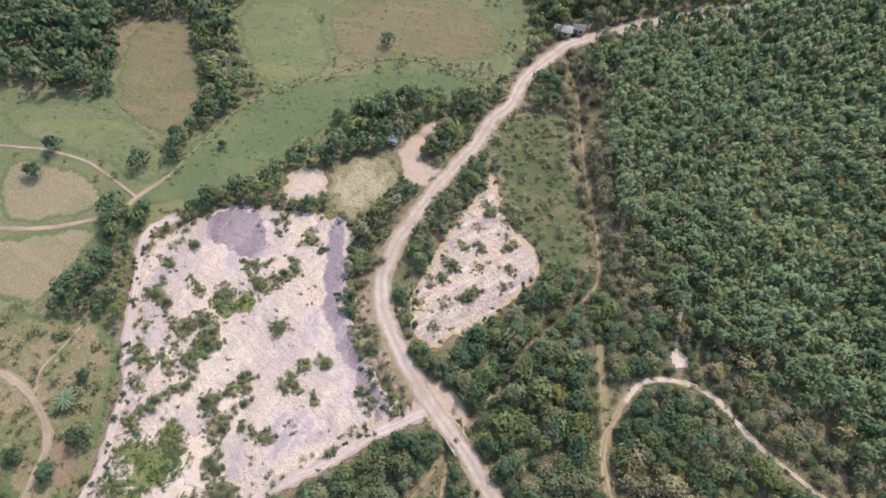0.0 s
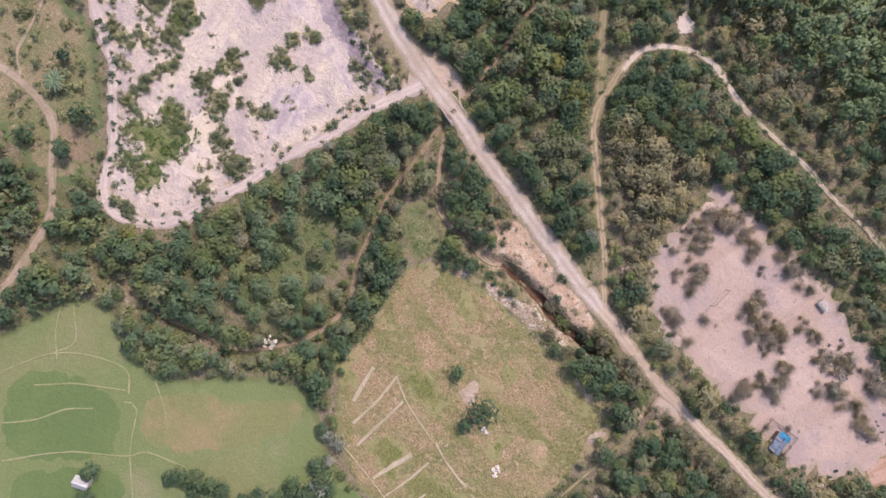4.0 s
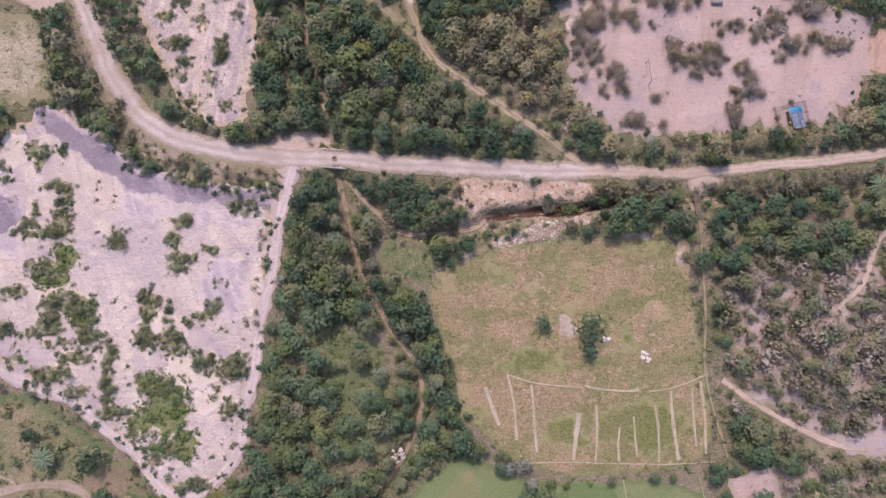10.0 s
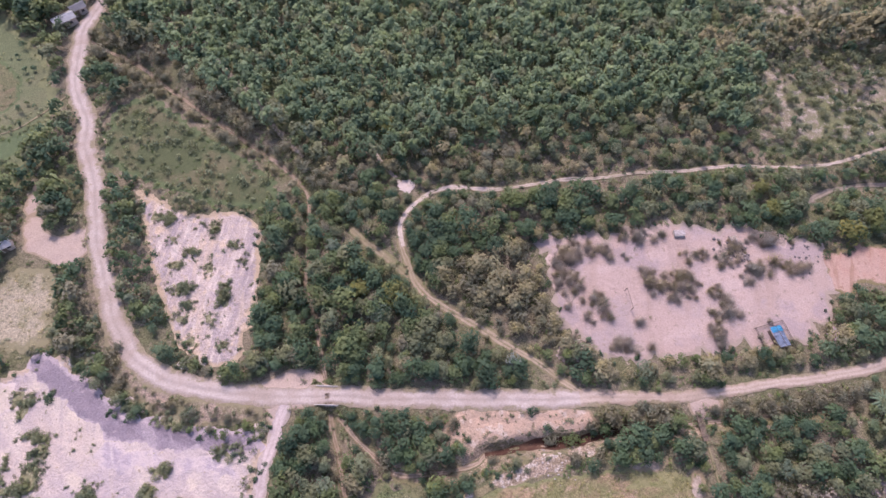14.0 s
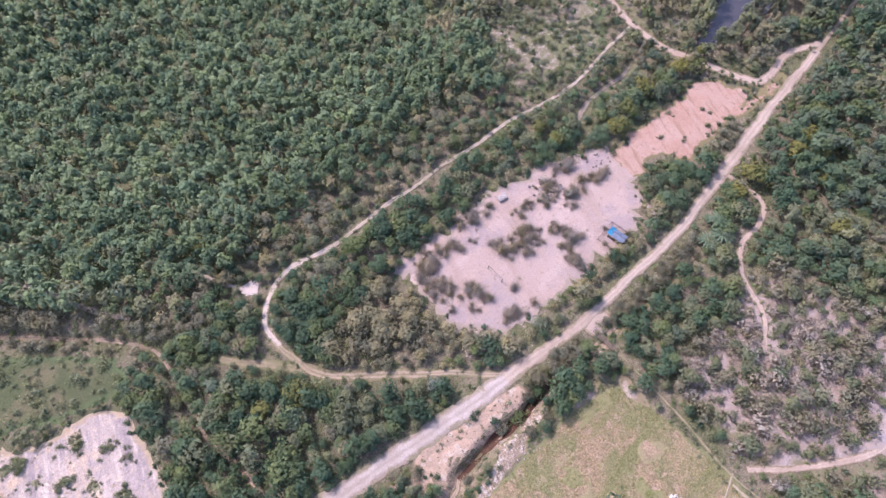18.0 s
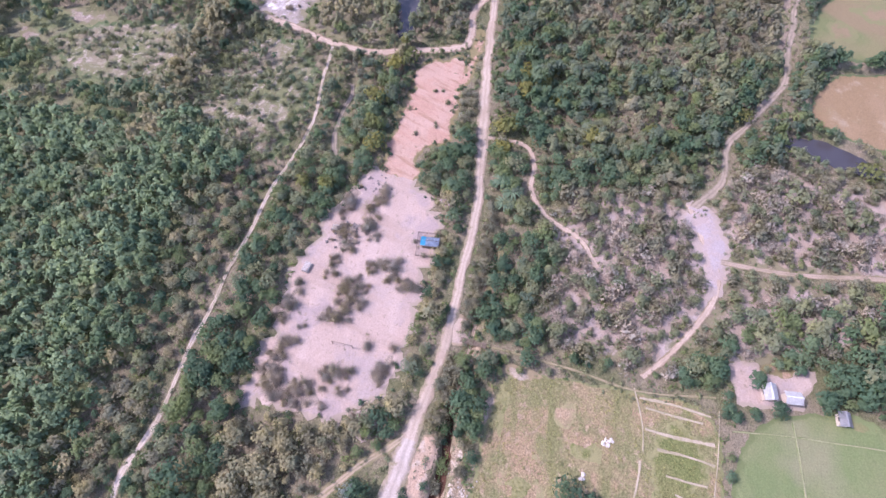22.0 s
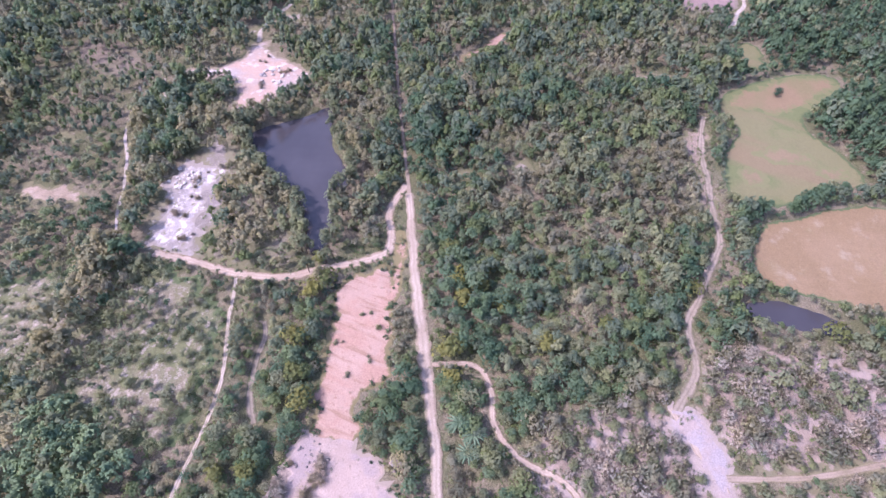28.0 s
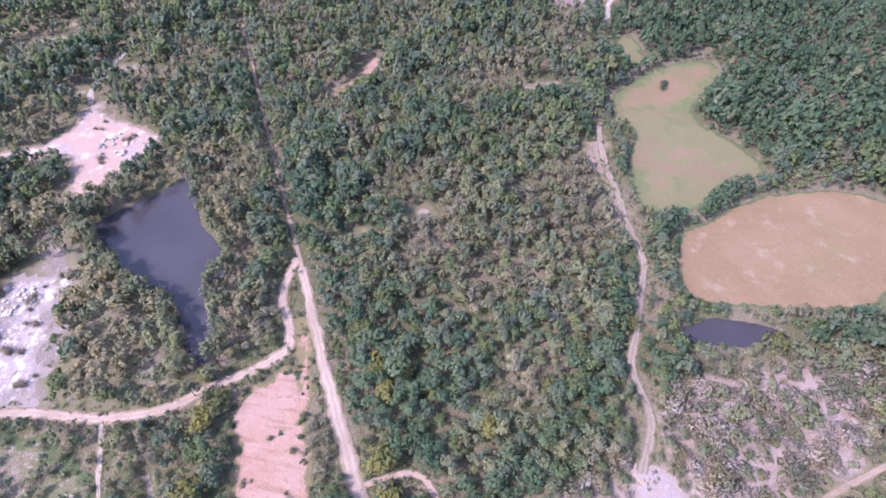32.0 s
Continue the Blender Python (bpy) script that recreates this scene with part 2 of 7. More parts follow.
MEADOW_TOP = [(245.2, -78.4), (252, -84.6), (259.5, -94.8), (268, -112.7), (269.4, -129.8), (258.5, -128), (249, -115.2), (240.3, -105.1), (238.4, -94), (240.9, -80)]
MEADOW_SPIT = [(287.5, -94.2), (294, -99), (292.7, -106.1), (281, -104.8), (271.7, -104), (267.2, -94.0), (276, -93)]
FAR_FIELD = [(336, -68), (342, -90), (340, -110), (333, -109), (324, -103.5), (321.5, -92), (323.5, -82), (329, -74)]
WEST_BROWN = [(273.3, 205.9), (276.8, 182.2), (263.8, 160.0), (245.4, 154.5), (240.5, 170.6), (247.7, 189.3)]
BELT_PATH = [(238, 157), (233.7, 155.0), (217.9, 151.1), (206.7, 147.6), (195.1, 141.8), (184.2, 137), (167.1, 131.4), (158.3, 128)]
NORTH_PATH = [(277, 118.6), (284, 120.6), (291.1, 120.4), (300.1, 118.6), (314.2, 113.2)]
FAR_LANE = [(307.6, -96.5), (314, -101.4), (321.7, -104.6), (330, -110.5), (342, -113)]
NORTH_PATCH = [(270.2, 30), (278, 19.3), (292.3, 13.9), (295.4, 3.7), (283.8, 8.2), (273.5, 18.3), (265.7, 26.6)]
NORTH_PATCH_B = [(262, -45.4), (265.7, -53.4), (264.9, -62.9), (258.6, -63.5), (255.7, -48.7)]
HOUSE_YARD = [(70.8, -45.2), (74.4, -51.4), (71.9, -53.7), (73, -57.8), (76.1, -64.2), (74, -66), (69, -62.9), (64.8, -62.9), (63.6, -59.7), (63.2, -52.2), (62.5, -47.3)]
PASTURE_WEST = [(-124, -48), (-110, -34), (-102, -25), (-92, -24), (-79, -31), (-69, -40), (-64, -52), (-78, -56), (-95, -54), (-110, -60)]
SCRUB_EAST = [(165, 8), (205, 12), (238, -15), (236, -62), (196, -56), (160, -46), (150, -30), (160, -8)]
EUCALYPT = [(218.7, 127.3), (232.7, 112.3), (228, 92), (205, 104), (182, 91), (170, 76), (150, 71), (151.4, 92), (172, 99), (195.5, 100), (199.3, 120.9)]
OLIVE_FIELD = [(-212.6, 28.8), (-198.9, 45.4), (-180, 38.6), (-159.7, 32.2), (-145.8, 15.4), (-158, 10.5), (-172.5, 6.2)]
GREEN_FIELD = [(-199.2, 64), (-179.4, 88.1), (-160, 79.6), (-141.9, 71.2), (-144, 58), (-146.1, 48.4), (-165.4, 50.4)]
LONG_FIELD = [(-178, 89.8), (-160, 112), (-142.5, 133), (-118.2, 130.9), (-110.5, 117.5), (-121, 104.5), (-133.5, 92.5), (-140.6, 74.2)]
BEAN_FIELD = [(-132.1, -1), (-139.5, 14), (-145.9, 33.4), (-144.6, 46.9), (-139.4, 71), (-127.4, 86), (-118, 98), (-106.2, 107.6), (-101.5, 105.1), (-113, 90), (-122.8, 73.1), (-120.6, 59.5), (-119, 40), (-118.5, 22.9), (-122, 10), (-127.5, -1.5)]
WEST_FIELD = [(-150, -50), (-142.2, -37.5), (-129.8, -11.6), (-121.3, -24.7), (-114.2, -34.4), (-121.5, -43.4)]
WEST_FIELD_B = [(-174.3, -28.4), (-154.5, -11.6), (-140.7, -8.3), (-133.7, -12), (-142, -28.5), (-148.1, -35.8)]
WEST_GREEN = [(-198.5, -21.5), (-177.4, 4.3), (-145.8, 13.6), (-136.3, 7), (-135.5, -1), (-155.7, -5.4), (-180.3, -24.6)]

PLANTATION = [(-40, 98), (-50, 112), (-66, 150), (-80, 196), (-30, 232), (60, 255), (150, 262), (142, 200), (118, 124), (104, 96), (60, 92), (10, 92)]
EUC_GROUND = [(206, 106), (192, 101), (174, 98), (153, 98.5), (149, 90), (148, 74), (154, 69), (166, 73), (176, 77), (184, 86), (194, 95)]
WHITE_APRON = [(152.7, 115), (158.4, 119), (174, 121), (188, 118), (198, 113), (206, 118), (214, 116), (206, 107), (193, 100), (174.4, 97.5), (157, 98), (150.5, 98)]
GREEN_SOUTH = [(82.5, -44.8), (86.6, -50.1), (86.3, -60.4), (91.5, -71.0), (90.8, -78.4), (82.2, -77.4), (81.3, -67.6), (75.7, -59.8), (77.6, -52.5), (73.1, -46.1), (76.2, -43.0)]
BARE_SW = [(95, -46), (98, -62), (103, -78), (84, -76), (70, -46), (80, -41)]
FOREST_WEST = [(-276, -5), (-209, -18), (-205, -12), (-193, -5), (-182, 2), (-179, 10), (-212, 29), (-201, 45), (-194, 59), (-205, 75), (-190, 95), (-276, 95)]
THICKET_STRIP = [(-198, 46.5), (-190.5, 57.1), (-165.4, 49.9), (-146.8, 48.4), (-147.5, 38), (-146.9, 33.4), (-140.5, 17.5), (-137, 11.6), (-144.7, 14.1), (-154.4, 28.2), (-160.5, 33.6)]
QUARRY_HEDGE = [(-125, -14), (-129, -7), (-121, 3), (-117, 19), (-113, 29), (-121, 39), (-114, 47), (-109, 53), (-120, 60), (-122, 74), (-117, 89), (-109, 92), (-100, 92), (-96, 110), (-100, 96),
                (-108, 75), (-105, 63), (-105, 48), (-113, 39), (-108, 31), (-111, 21), (-114, 6), (-119, -5), (-117, -14)]
FLAT_GREEN = [(-13, 5.6), (-8, 7), (-2, 4.6), (0.5, 0), (-1.5, -3), (-6, -3.4), (-9, -1), (-13, 1)]
WEST_LAND = [(-225, -38), (-205, -14), (-180, 4), (-206, 30), (-196, 58), (-200, 80), (-140, 165), (-108, 132), (-100, 112), (-104, 96), (-112, 60), (-112, 30), (-119, 8), (-122, -14), (-112, -34), (-130, -60), (-170, -56)]
LANE_FLAT = [(116.1, -32.6), (116.8, -36.8), (112.3, -41.5), (101.6, -44.8), (97.6, -45.2), (93.5, -43.3), (88, -43.4), (84.5, -41.5), (86.7, -38.4), (91.9, -39.0), (95.8, -37.3), (101.3, -37.9), (107.2, -33.7), (110.9, -31)]


# ---- shaping tools ----
def line(points, step=2.0):
    """A smooth line through waypoints, sampled about every step metres."""
    p = np.array(points, float)
    p = np.vstack([2 * p[0] - p[1], p, 2 * p[-1] - p[-2]])
    out = []
    for a, b, c, d in zip(p[:-3], p[1:-2], p[2:-1], p[3:]):
        n = max(2, int(np.linalg.norm(c - b) / step))
        for t in np.arange(n) / n:
            out.append(0.5 * (2 * b + (c - a) * t + (2 * a - 5 * b + 4 * c - d) * t * t + (3 * b - a - 3 * c + d) * t ** 3))
    out.append(p[-2])
    return np.array(out)


def dist_line(x, y, pts):
    """Distance of points to an open line."""
    pts = np.asarray(pts, float)
    best = np.full(np.shape(x), 1e9)
    for a, b in zip(pts[:-1], pts[1:]):
        d = b - a
        t = np.clip(((x - a[0]) * d[0] + (y - a[1]) * d[1]) / (d @ d + 1e-9), 0, 1)
        best = np.minimum(best, np.hypot(x - a[0] - t * d[0], y - a[1] - t * d[1]))
    return best


def inside(x, y, poly):
    poly = np.asarray(poly, float)
    ins = np.zeros(np.shape(x), bool)
    for (x0, y0), (x1, y1) in zip(poly, np.roll(poly, -1, 0)):
        if y0 != y1:
            ins ^= ((y0 > y) != (y1 > y)) & (x < (x1 - x0) * (y - y0) / (y1 - y0) + x0)
    return ins


def near_poly(x, y, poly):
    """Signed distance: above zero outside."""
    poly = np.asarray(poly, float)
    d = dist_line(x, y, np.vstack([poly, poly[:1]]))
    return np.where(inside(x, y, poly), -d, d)


def wob(x, y, s, k=0.0):
    """Soft waves without a grid, between about -1 and 1; s is their length in metres."""
    a, b = np.asarray(x) * 6.283 / s, np.asarray(y) * 6.283 / s
    return (np.sin(a * 0.83 + 0.41 * b + k) + np.sin(1.13 * b - 0.37 * a + 2.1 * k + 1.3) + np.sin(0.71 * a + 0.77 * b + 0.6 * np.sin(b + k) + 0.7 * k)) / 3


def oval(x, y, rx, ry, n=14):
    """A rough round outline."""
    return [(x + rx * math.cos(6.283 * k / n) * (1 + 0.16 * math.sin(2.3 * k + x)), y + ry * math.sin(6.283 * k / n) * (1 + 0.16 * math.sin(1.7 * k + y))) for k in range(n)]


S_DITCH, S_GULLY, S_CANAL, S_MAIN = line(DITCH_N, 5), line(GULLY, 5), line(CANAL, 5), line(MAIN_ROAD, 5)


def height(x, y):
    x, y = np.asarray(x, float), np.asarray(y, float)
    z = 0.22 * wob(x, y, 37) + 0.08 * wob(x, y, 11, 2.0)
    z = z - 1.8 * np.exp(-(dist_line(x, y, S_DITCH) / 2.2) ** 2)
    z = z - (0.9 + 1.9 * np.clip(np.minimum((x - 8) / 6, (48 - x) / 6), 0, 1)) * np.exp(-(dist_line(x, y, S_GULLY) / (1.5 + 0.35 * wob(x, y, 7))) ** 2)
    z = z - 0.9 * np.exp(-(dist_line(x, y, S_CANAL) / 2.5) ** 2)
    g = np.exp(-((x + 21.5) / 3.0) ** 2)
    road = np.exp(-np.minimum(60, (dist_line(x, y, S_MAIN) / (4.0 - 1.5 * g)) ** (4 + 6 * g)))
    z = z * (1 - road) + 0.25 * road
    for poly in (POND, SMALL_POND):
        z = z - 0.9 / (1 + np.exp(np.clip(near_poly(x, y, poly) * 1.6, -30, 30)))
    return z


def mesh_of(name, verts, faces, attrs=None, smooth=False):
    me = bpy.data.meshes.new(name)
    me.from_pydata([tuple(v) for v in verts], [], [tuple(int(i) for i in f) for f in faces])
    for key, values in (attrs or {}).items():
        me.attributes.new(key, "FLOAT", "POINT").data.foreach_set("value", np.asarray(values, np.float32))
    if smooth:
        me.polygons.foreach_set("use_smooth", np.ones(len(me.polygons), bool))
    me.update()
    return me


def quads(name, verts, nper, attrs=None, mat=None):
    """A mesh of loose faces of nper corners each, from an array of corners."""
    verts = np.asarray(verts, np.float32).reshape(-1, 3)
    n, m = len(verts), len(verts) // nper
    me = bpy.data.meshes.new(name)
    me.vertices.add(n), me.loops.add(n), me.polygons.add(m)
    me.vertices.foreach_set("co", verts.ravel())
    me.loops.foreach_set("vertex_index", np.arange(n, dtype=np.int32))
    me.polygons.foreach_set("loop_start", np.arange(m, dtype=np.int32) * nper)
    for key, values in (attrs or {}).items():
        values = np.asarray(values, np.float32)
        if values.ndim > 1:
            me.attributes.new(key, "FLOAT_VECTOR", "POINT").data.foreach_set("vector", values.ravel())
        else:
            me.attributes.new(key, "FLOAT", "POINT").data.foreach_set("value", values)
    me.update(calc_edges=True)
    if mat:
        me.materials.append(mat)
    return me


def part(name, bm, material, parent, label=""):
    me = bpy.data.meshes.new(name)
    bm.to_mesh(me)
    bm.free()
    me.materials.append(material)
    ob = new(name, me)
    ob.parent = parent
    return tagged(ob, label)


def ragged(poly, rng, rough=1.0, step=0.9):
    """A closed outline, rounded at its corners and frayed at its edge."""
    p = np.array(poly, float)
    for _ in range(2):
        q = np.roll(p, -1, 0)
        p = np.stack([0.75 * p + 0.25 * q, 0.25 * p + 0.75 * q], 1).reshape(-1, 2)
    out = []
    for a, b in zip(p, np.roll(p, -1, 0)):
        n = max(1, int(np.linalg.norm(b - a) / step))
        out += [a + (b - a) * t for t in np.arange(n) / n]
    p = np.array(out)
    t = np.roll(p, -1, 0) - np.roll(p, 1, 0)
    nrm = np.stack([t[:, 1], -t[:, 0]], 1) / (np.linalg.norm(t, axis=1)[:, None] + 1e-9)
    f = 0.7 * wob(p[:, 0], p[:, 1], 9, 1.0) + 0.45 * wob(p[:, 0], p[:, 1], 3.3, 4.0) + 0.25 * rng.normal(size=len(p))
    return p + nrm * (rough * f)[:, None]


from mathutils.geometry import delaunay_2d_cdt


def region(name, poly, mat, lift, rough=1.0, step=2.4, label="", category="", kind="structure", seed=0):
    """A sheet of ground of one kind, laid over the terrain, with the distance to its edge kept on its points."""
    rng = np.random.default_rng(seed + len(poly))
    edge = ragged(poly, rng, rough)
    lo, hi = edge.min(0), edge.max(0)
    gx, gy = np.meshgrid(np.arange(lo[0], hi[0], step), np.arange(lo[1], hi[1], step))
    gx = gx.ravel() + rng.uniform(-0.3, 0.3, gx.size) * step
    gy = gy.ravel() + rng.uniform(-0.3, 0.3, gy.size) * step
    d = -near_poly(gx, gy, edge)
    keep = d > 0.8
    pts = np.vstack([edge, np.stack([gx[keep], gy[keep]], 1)])
    n = len(edge)
    v, _, f, _, _, _ = delaunay_2d_cdt([Vector(p) for p in pts], [(i, (i + 1) % n) for i in range(n)], [], 1, 1e-4)
    v = np.array([tuple(a) for a in v])
    dist = np.maximum(0, -near_poly(v[:, 0], v[:, 1], edge))
    z = height(v[:, 0], v[:, 1]) + lift * (0.4 + 0.6 * np.clip(dist / 0.8, 0, 1))
    me = mesh_of(name, np.column_stack([v, z]), f, {"edge": dist}, True)
    me.materials.append(mat)
    return tagged(new(name, me), label, category, kind=kind)


def ribbon(name, waypoints, width, mat, lift, label="", category="", seed=0, fray=0.35, taper=None):
    """A road or path with frayed edges: rows of points across it; across runs from -1 to 1."""
    rng = np.random.default_rng(seed + 11)
    c = line(waypoints, 1.1)
    t = np.gradient(c, axis=0)
    t /= np.linalg.norm(t, axis=1)[:, None] + 1e-9
    n = np.stack([-t[:, 1], t[:, 0]], 1)
    cols = np.linspace(-1, 1, 7)
    w = width / 2 * (1 + 0.09 * wob(c[:, 0], c[:, 1], 23, seed) + 0.08 * wob(c[:, 0], c[:, 1], 6.1, seed + 2.0) + 0.06 * wob(c[:, 0], c[:, 1], 2.7, seed))
    if fray >= 1.0:
        w = w * (1 + 0.24 * wob(c[:, 0], c[:, 1], 15, seed + 1.0) + 0.16 * wob(c[:, 0], c[:, 1], 7.7, seed + 3.0))
        c = c + n * (0.28 * width * wob(c[:, 0], c[:, 1], 19, seed + 5.0))[:, None]
    if taper:
        w = w * np.interp(c[:, 0], *zip(*taper))
    c = c + n * (0.05 * width * wob(c[:, 0], c[:, 1], 13.0, seed) + 0.03 * width * wob(c[:, 0], c[:, 1], 5.1, seed))[:, None]
    verts, across = [], []
    for k in cols:
        off = k * w + (abs(k) > 0.9) * fray * (rng.normal(0, width * 0.05, len(c)) + 0.16 * width * wob(c[:, 0], c[:, 1], 4.3, k + seed))
        p = c + n * off[:, None]
        verts.append(np.column_stack([p, height(p[:, 0], p[:, 1]) + lift * (0.5 if abs(k) > 0.9 else 1.0)]))
        across.append(np.full(len(c), k))
    m = len(c)
    faces = [(a * m + i, a * m + i + 1, (a + 1) * m + i + 1, (a + 1) * m + i) for a in range(6) for i in range(m - 1)]
    me = mesh_of(name, np.vstack(verts), faces, {"across": np.concatenate(across)}, True)
    me.materials.append(mat)
    return tagged(new(name, me), label, category, kind="structure")


# ---- materials ----
def material(name, rough=0.9, spec=0.2):
    m = bpy.data.materials.new(name)
    m.use_nodes = True
    b = m.node_tree.nodes["Principled BSDF"]
    b.inputs["Roughness"].default_value = rough
    b.inputs["Specular IOR Level"].default_value = spec
    return m, m.node_tree, b


def node(nt, kind, **sets):
    n = nt.nodes.new(kind)
    for k, v in sets.items():
        n.inputs[k.replace("_", " ")].default_value = v
    return n


def noise_of(nt, scale, detail=4.0, rough=0.6):
    g = nt.nodes.new("ShaderNodeNewGeometry")
    n = node(nt, "ShaderNodeTexNoise", Scale=scale, Detail=detail, Roughness=rough)
    nt.links.new(g.outputs["Position"], n.inputs["Vector"])
    return n.outputs["Fac"]


def ramp(nt, fac, stops):
    r = nt.nodes.new("ShaderNodeValToRGB")
    el = r.color_ramp.elements
    while len(el) < len(stops):
        el.new(0.5)
    for e, (pos, col) in zip(el, stops):
        e.position, e.color = pos, (*col, 1) if len(col) == 3 else col
    nt.links.new(fac, r.inputs[0])
    return r.outputs[0]


def mix(nt, fac, a, b, mode="MIX"):
    m = nt.nodes.new("ShaderNodeMix")
    m.data_type, m.blend_type = "RGBA", mode
    for sock, val in ((m.inputs[0], fac), (m.inputs[6], a), (m.inputs[7], b)):
        if isinstance(val, bpy.types.NodeSocket):
            nt.links.new(val, sock)
        elif isinstance(val, (int, float)):
            sock.default_value = val
        else:
            sock.default_value = (*val, 1)
    return m.outputs[2]


def mth(nt, op, a, b=0.0, clamp=False):
    m = nt.nodes.new("ShaderNodeMath")
    m.operation, m.use_clamp = op, clamp
    for sock, val in ((m.inputs[0], a), (m.inputs[1], b)):
        if isinstance(val, bpy.types.NodeSocket):
            nt.links.new(val, sock)
        else:
            sock.default_value = val
    return m.outputs[0]


def attr(nt, key):
    a = nt.nodes.new("ShaderNodeAttribute")
    a.attribute_name = key
    return a.outputs["Fac"]


def bump(nt, b, fac, strength, distance):
    n = node(nt, "ShaderNodeBump", Strength=strength, Distance=distance)
    nt.links.new(fac, n.inputs["Height"])
    nt.links.new(n.outputs[0], b.inputs["Normal"])


GRASS = (0.105, 0.135, 0.066)


def earth(name, big, patch, fleck, edge_col=GRASS, big_scale=0.06, patch_at=(0.47, 0.58), fleck_at=(0.62, 0.72), blend=2.5, grain=0.12, relief=0.25, streaks=(), blots=()):
    """Bare or grown ground: a main colour, wide patches, small flecks, a grain, and an edge that frays into its surroundings."""
    m, nt, b = material(name, 0.95, 0.1)
    col = ramp(nt, noise_of(nt, big_scale, 5.0), [(patch_at[0], big), (patch_at[1], patch)])
    col = mix(nt, ramp(nt, noise_of(nt, 0.45, 5.0, 0.7), [(fleck_at[0], (0, 0, 0)), (fleck_at[1], (1, 1, 1))]), col, fleck)
    for turn, across, tone in streaks:
        geo, mp = nt.nodes.new("ShaderNodeNewGeometry"), nt.nodes.new("ShaderNodeMapping")
        mp.vector_type = "TEXTURE"
        mp.inputs["Rotation"].default_value, mp.inputs["Scale"].default_value = (0, 0, radians(turn)), (6.2 / across, 1 / across, 1 / across)
        run = node(nt, "ShaderNodeTexNoise", Scale=1.0, Detail=3.0, Roughness=0.55)
        nt.links.new(geo.outputs["Position"], mp.inputs["Vector"]), nt.links.new(mp.outputs[0], run.inputs["Vector"])
        col = mix(nt, ramp(nt, run.outputs["Fac"], [(0.52, (0, 0, 0)), (0.64, (1, 1, 1))]), col, tone)
    for size, lo, hi, tone in blots:
        col = mix(nt, ramp(nt, noise_of(nt, size, 3.5, 0.55), [(lo, (0, 0, 0)), (hi, (1, 1, 1))]), col, tone)
    fine = noise_of(nt, 2.6, 4.0, 0.75)
    col = mix(nt, 1.0, col, ramp(nt, fine, [(0.25, (1 - grain * 2.4,) * 3), (0.75, (1 + grain,) * 3)]), "MULTIPLY")
    if edge_col:
        e = mth(nt, "DIVIDE", attr(nt, "edge"), blend)
        e = mth(nt, "ADD", e, mth(nt, "MULTIPLY", mth(nt, "SUBTRACT", noise_of(nt, 0.35, 6.0, 0.7), 0.5), 2.2))
        col = mix(nt, ramp(nt, e, [(0.30, (1, 1, 1)), (0.62, (0, 0, 0))]), col, edge_col)
    nt.links.new(col, b.inputs["Base Color"])
    bump(nt, b, mth(nt, "ADD", fine, mth(nt, "MULTIPLY", noise_of(nt, 0.5, 5.0), 2.0)), 0.6, relief)
    return m


def track_mat(name, base, rut, verge, rough_edge=(0.26, 0.222, 0.148)):
    """A dirt road: pale wheel ruts, a duller crown, stained verges that fray into weeds."""
    m, nt, b = material(name, 0.95, 0.1)
    a = mth(nt, "ABSOLUTE", attr(nt, "across"))
    wav = mth(nt, "ADD", a, mth(nt, "MULTIPLY", mth(nt, "SUBTRACT", noise_of(nt, 0.3, 4.0), 0.5), 0.6))
    col = ramp(nt, wav, [(0.0, base), (0.24, rut), (0.46, rut), (0.60, base), (0.80, verge)])
    col = mix(nt, ramp(nt, noise_of(nt, 0.12, 5.0, 0.65), [(0.42, (0, 0, 0)), (0.62, (0.65,) * 3)]), col, verge)
    fray = mth(nt, "ADD", a, mth(nt, "MULTIPLY", mth(nt, "SUBTRACT", noise_of(nt, 0.38, 6.0, 0.72), 0.5), 3.4))
    col = mix(nt, ramp(nt, fray, [(0.66, (0, 0, 0)), (0.98, (1, 1, 1))]), col, rough_edge)
    fine = noise_of(nt, 2.2, 4.0, 0.75)
    col = mix(nt, 1.0, col, ramp(nt, fine, [(0.25, (0.74,) * 3), (0.75, (1.14,) * 3)]), "MULTIPLY")
    nt.links.new(col, b.inputs["Base Color"])
    bump(nt, b, fine, 0.5, 0.15)
    return m


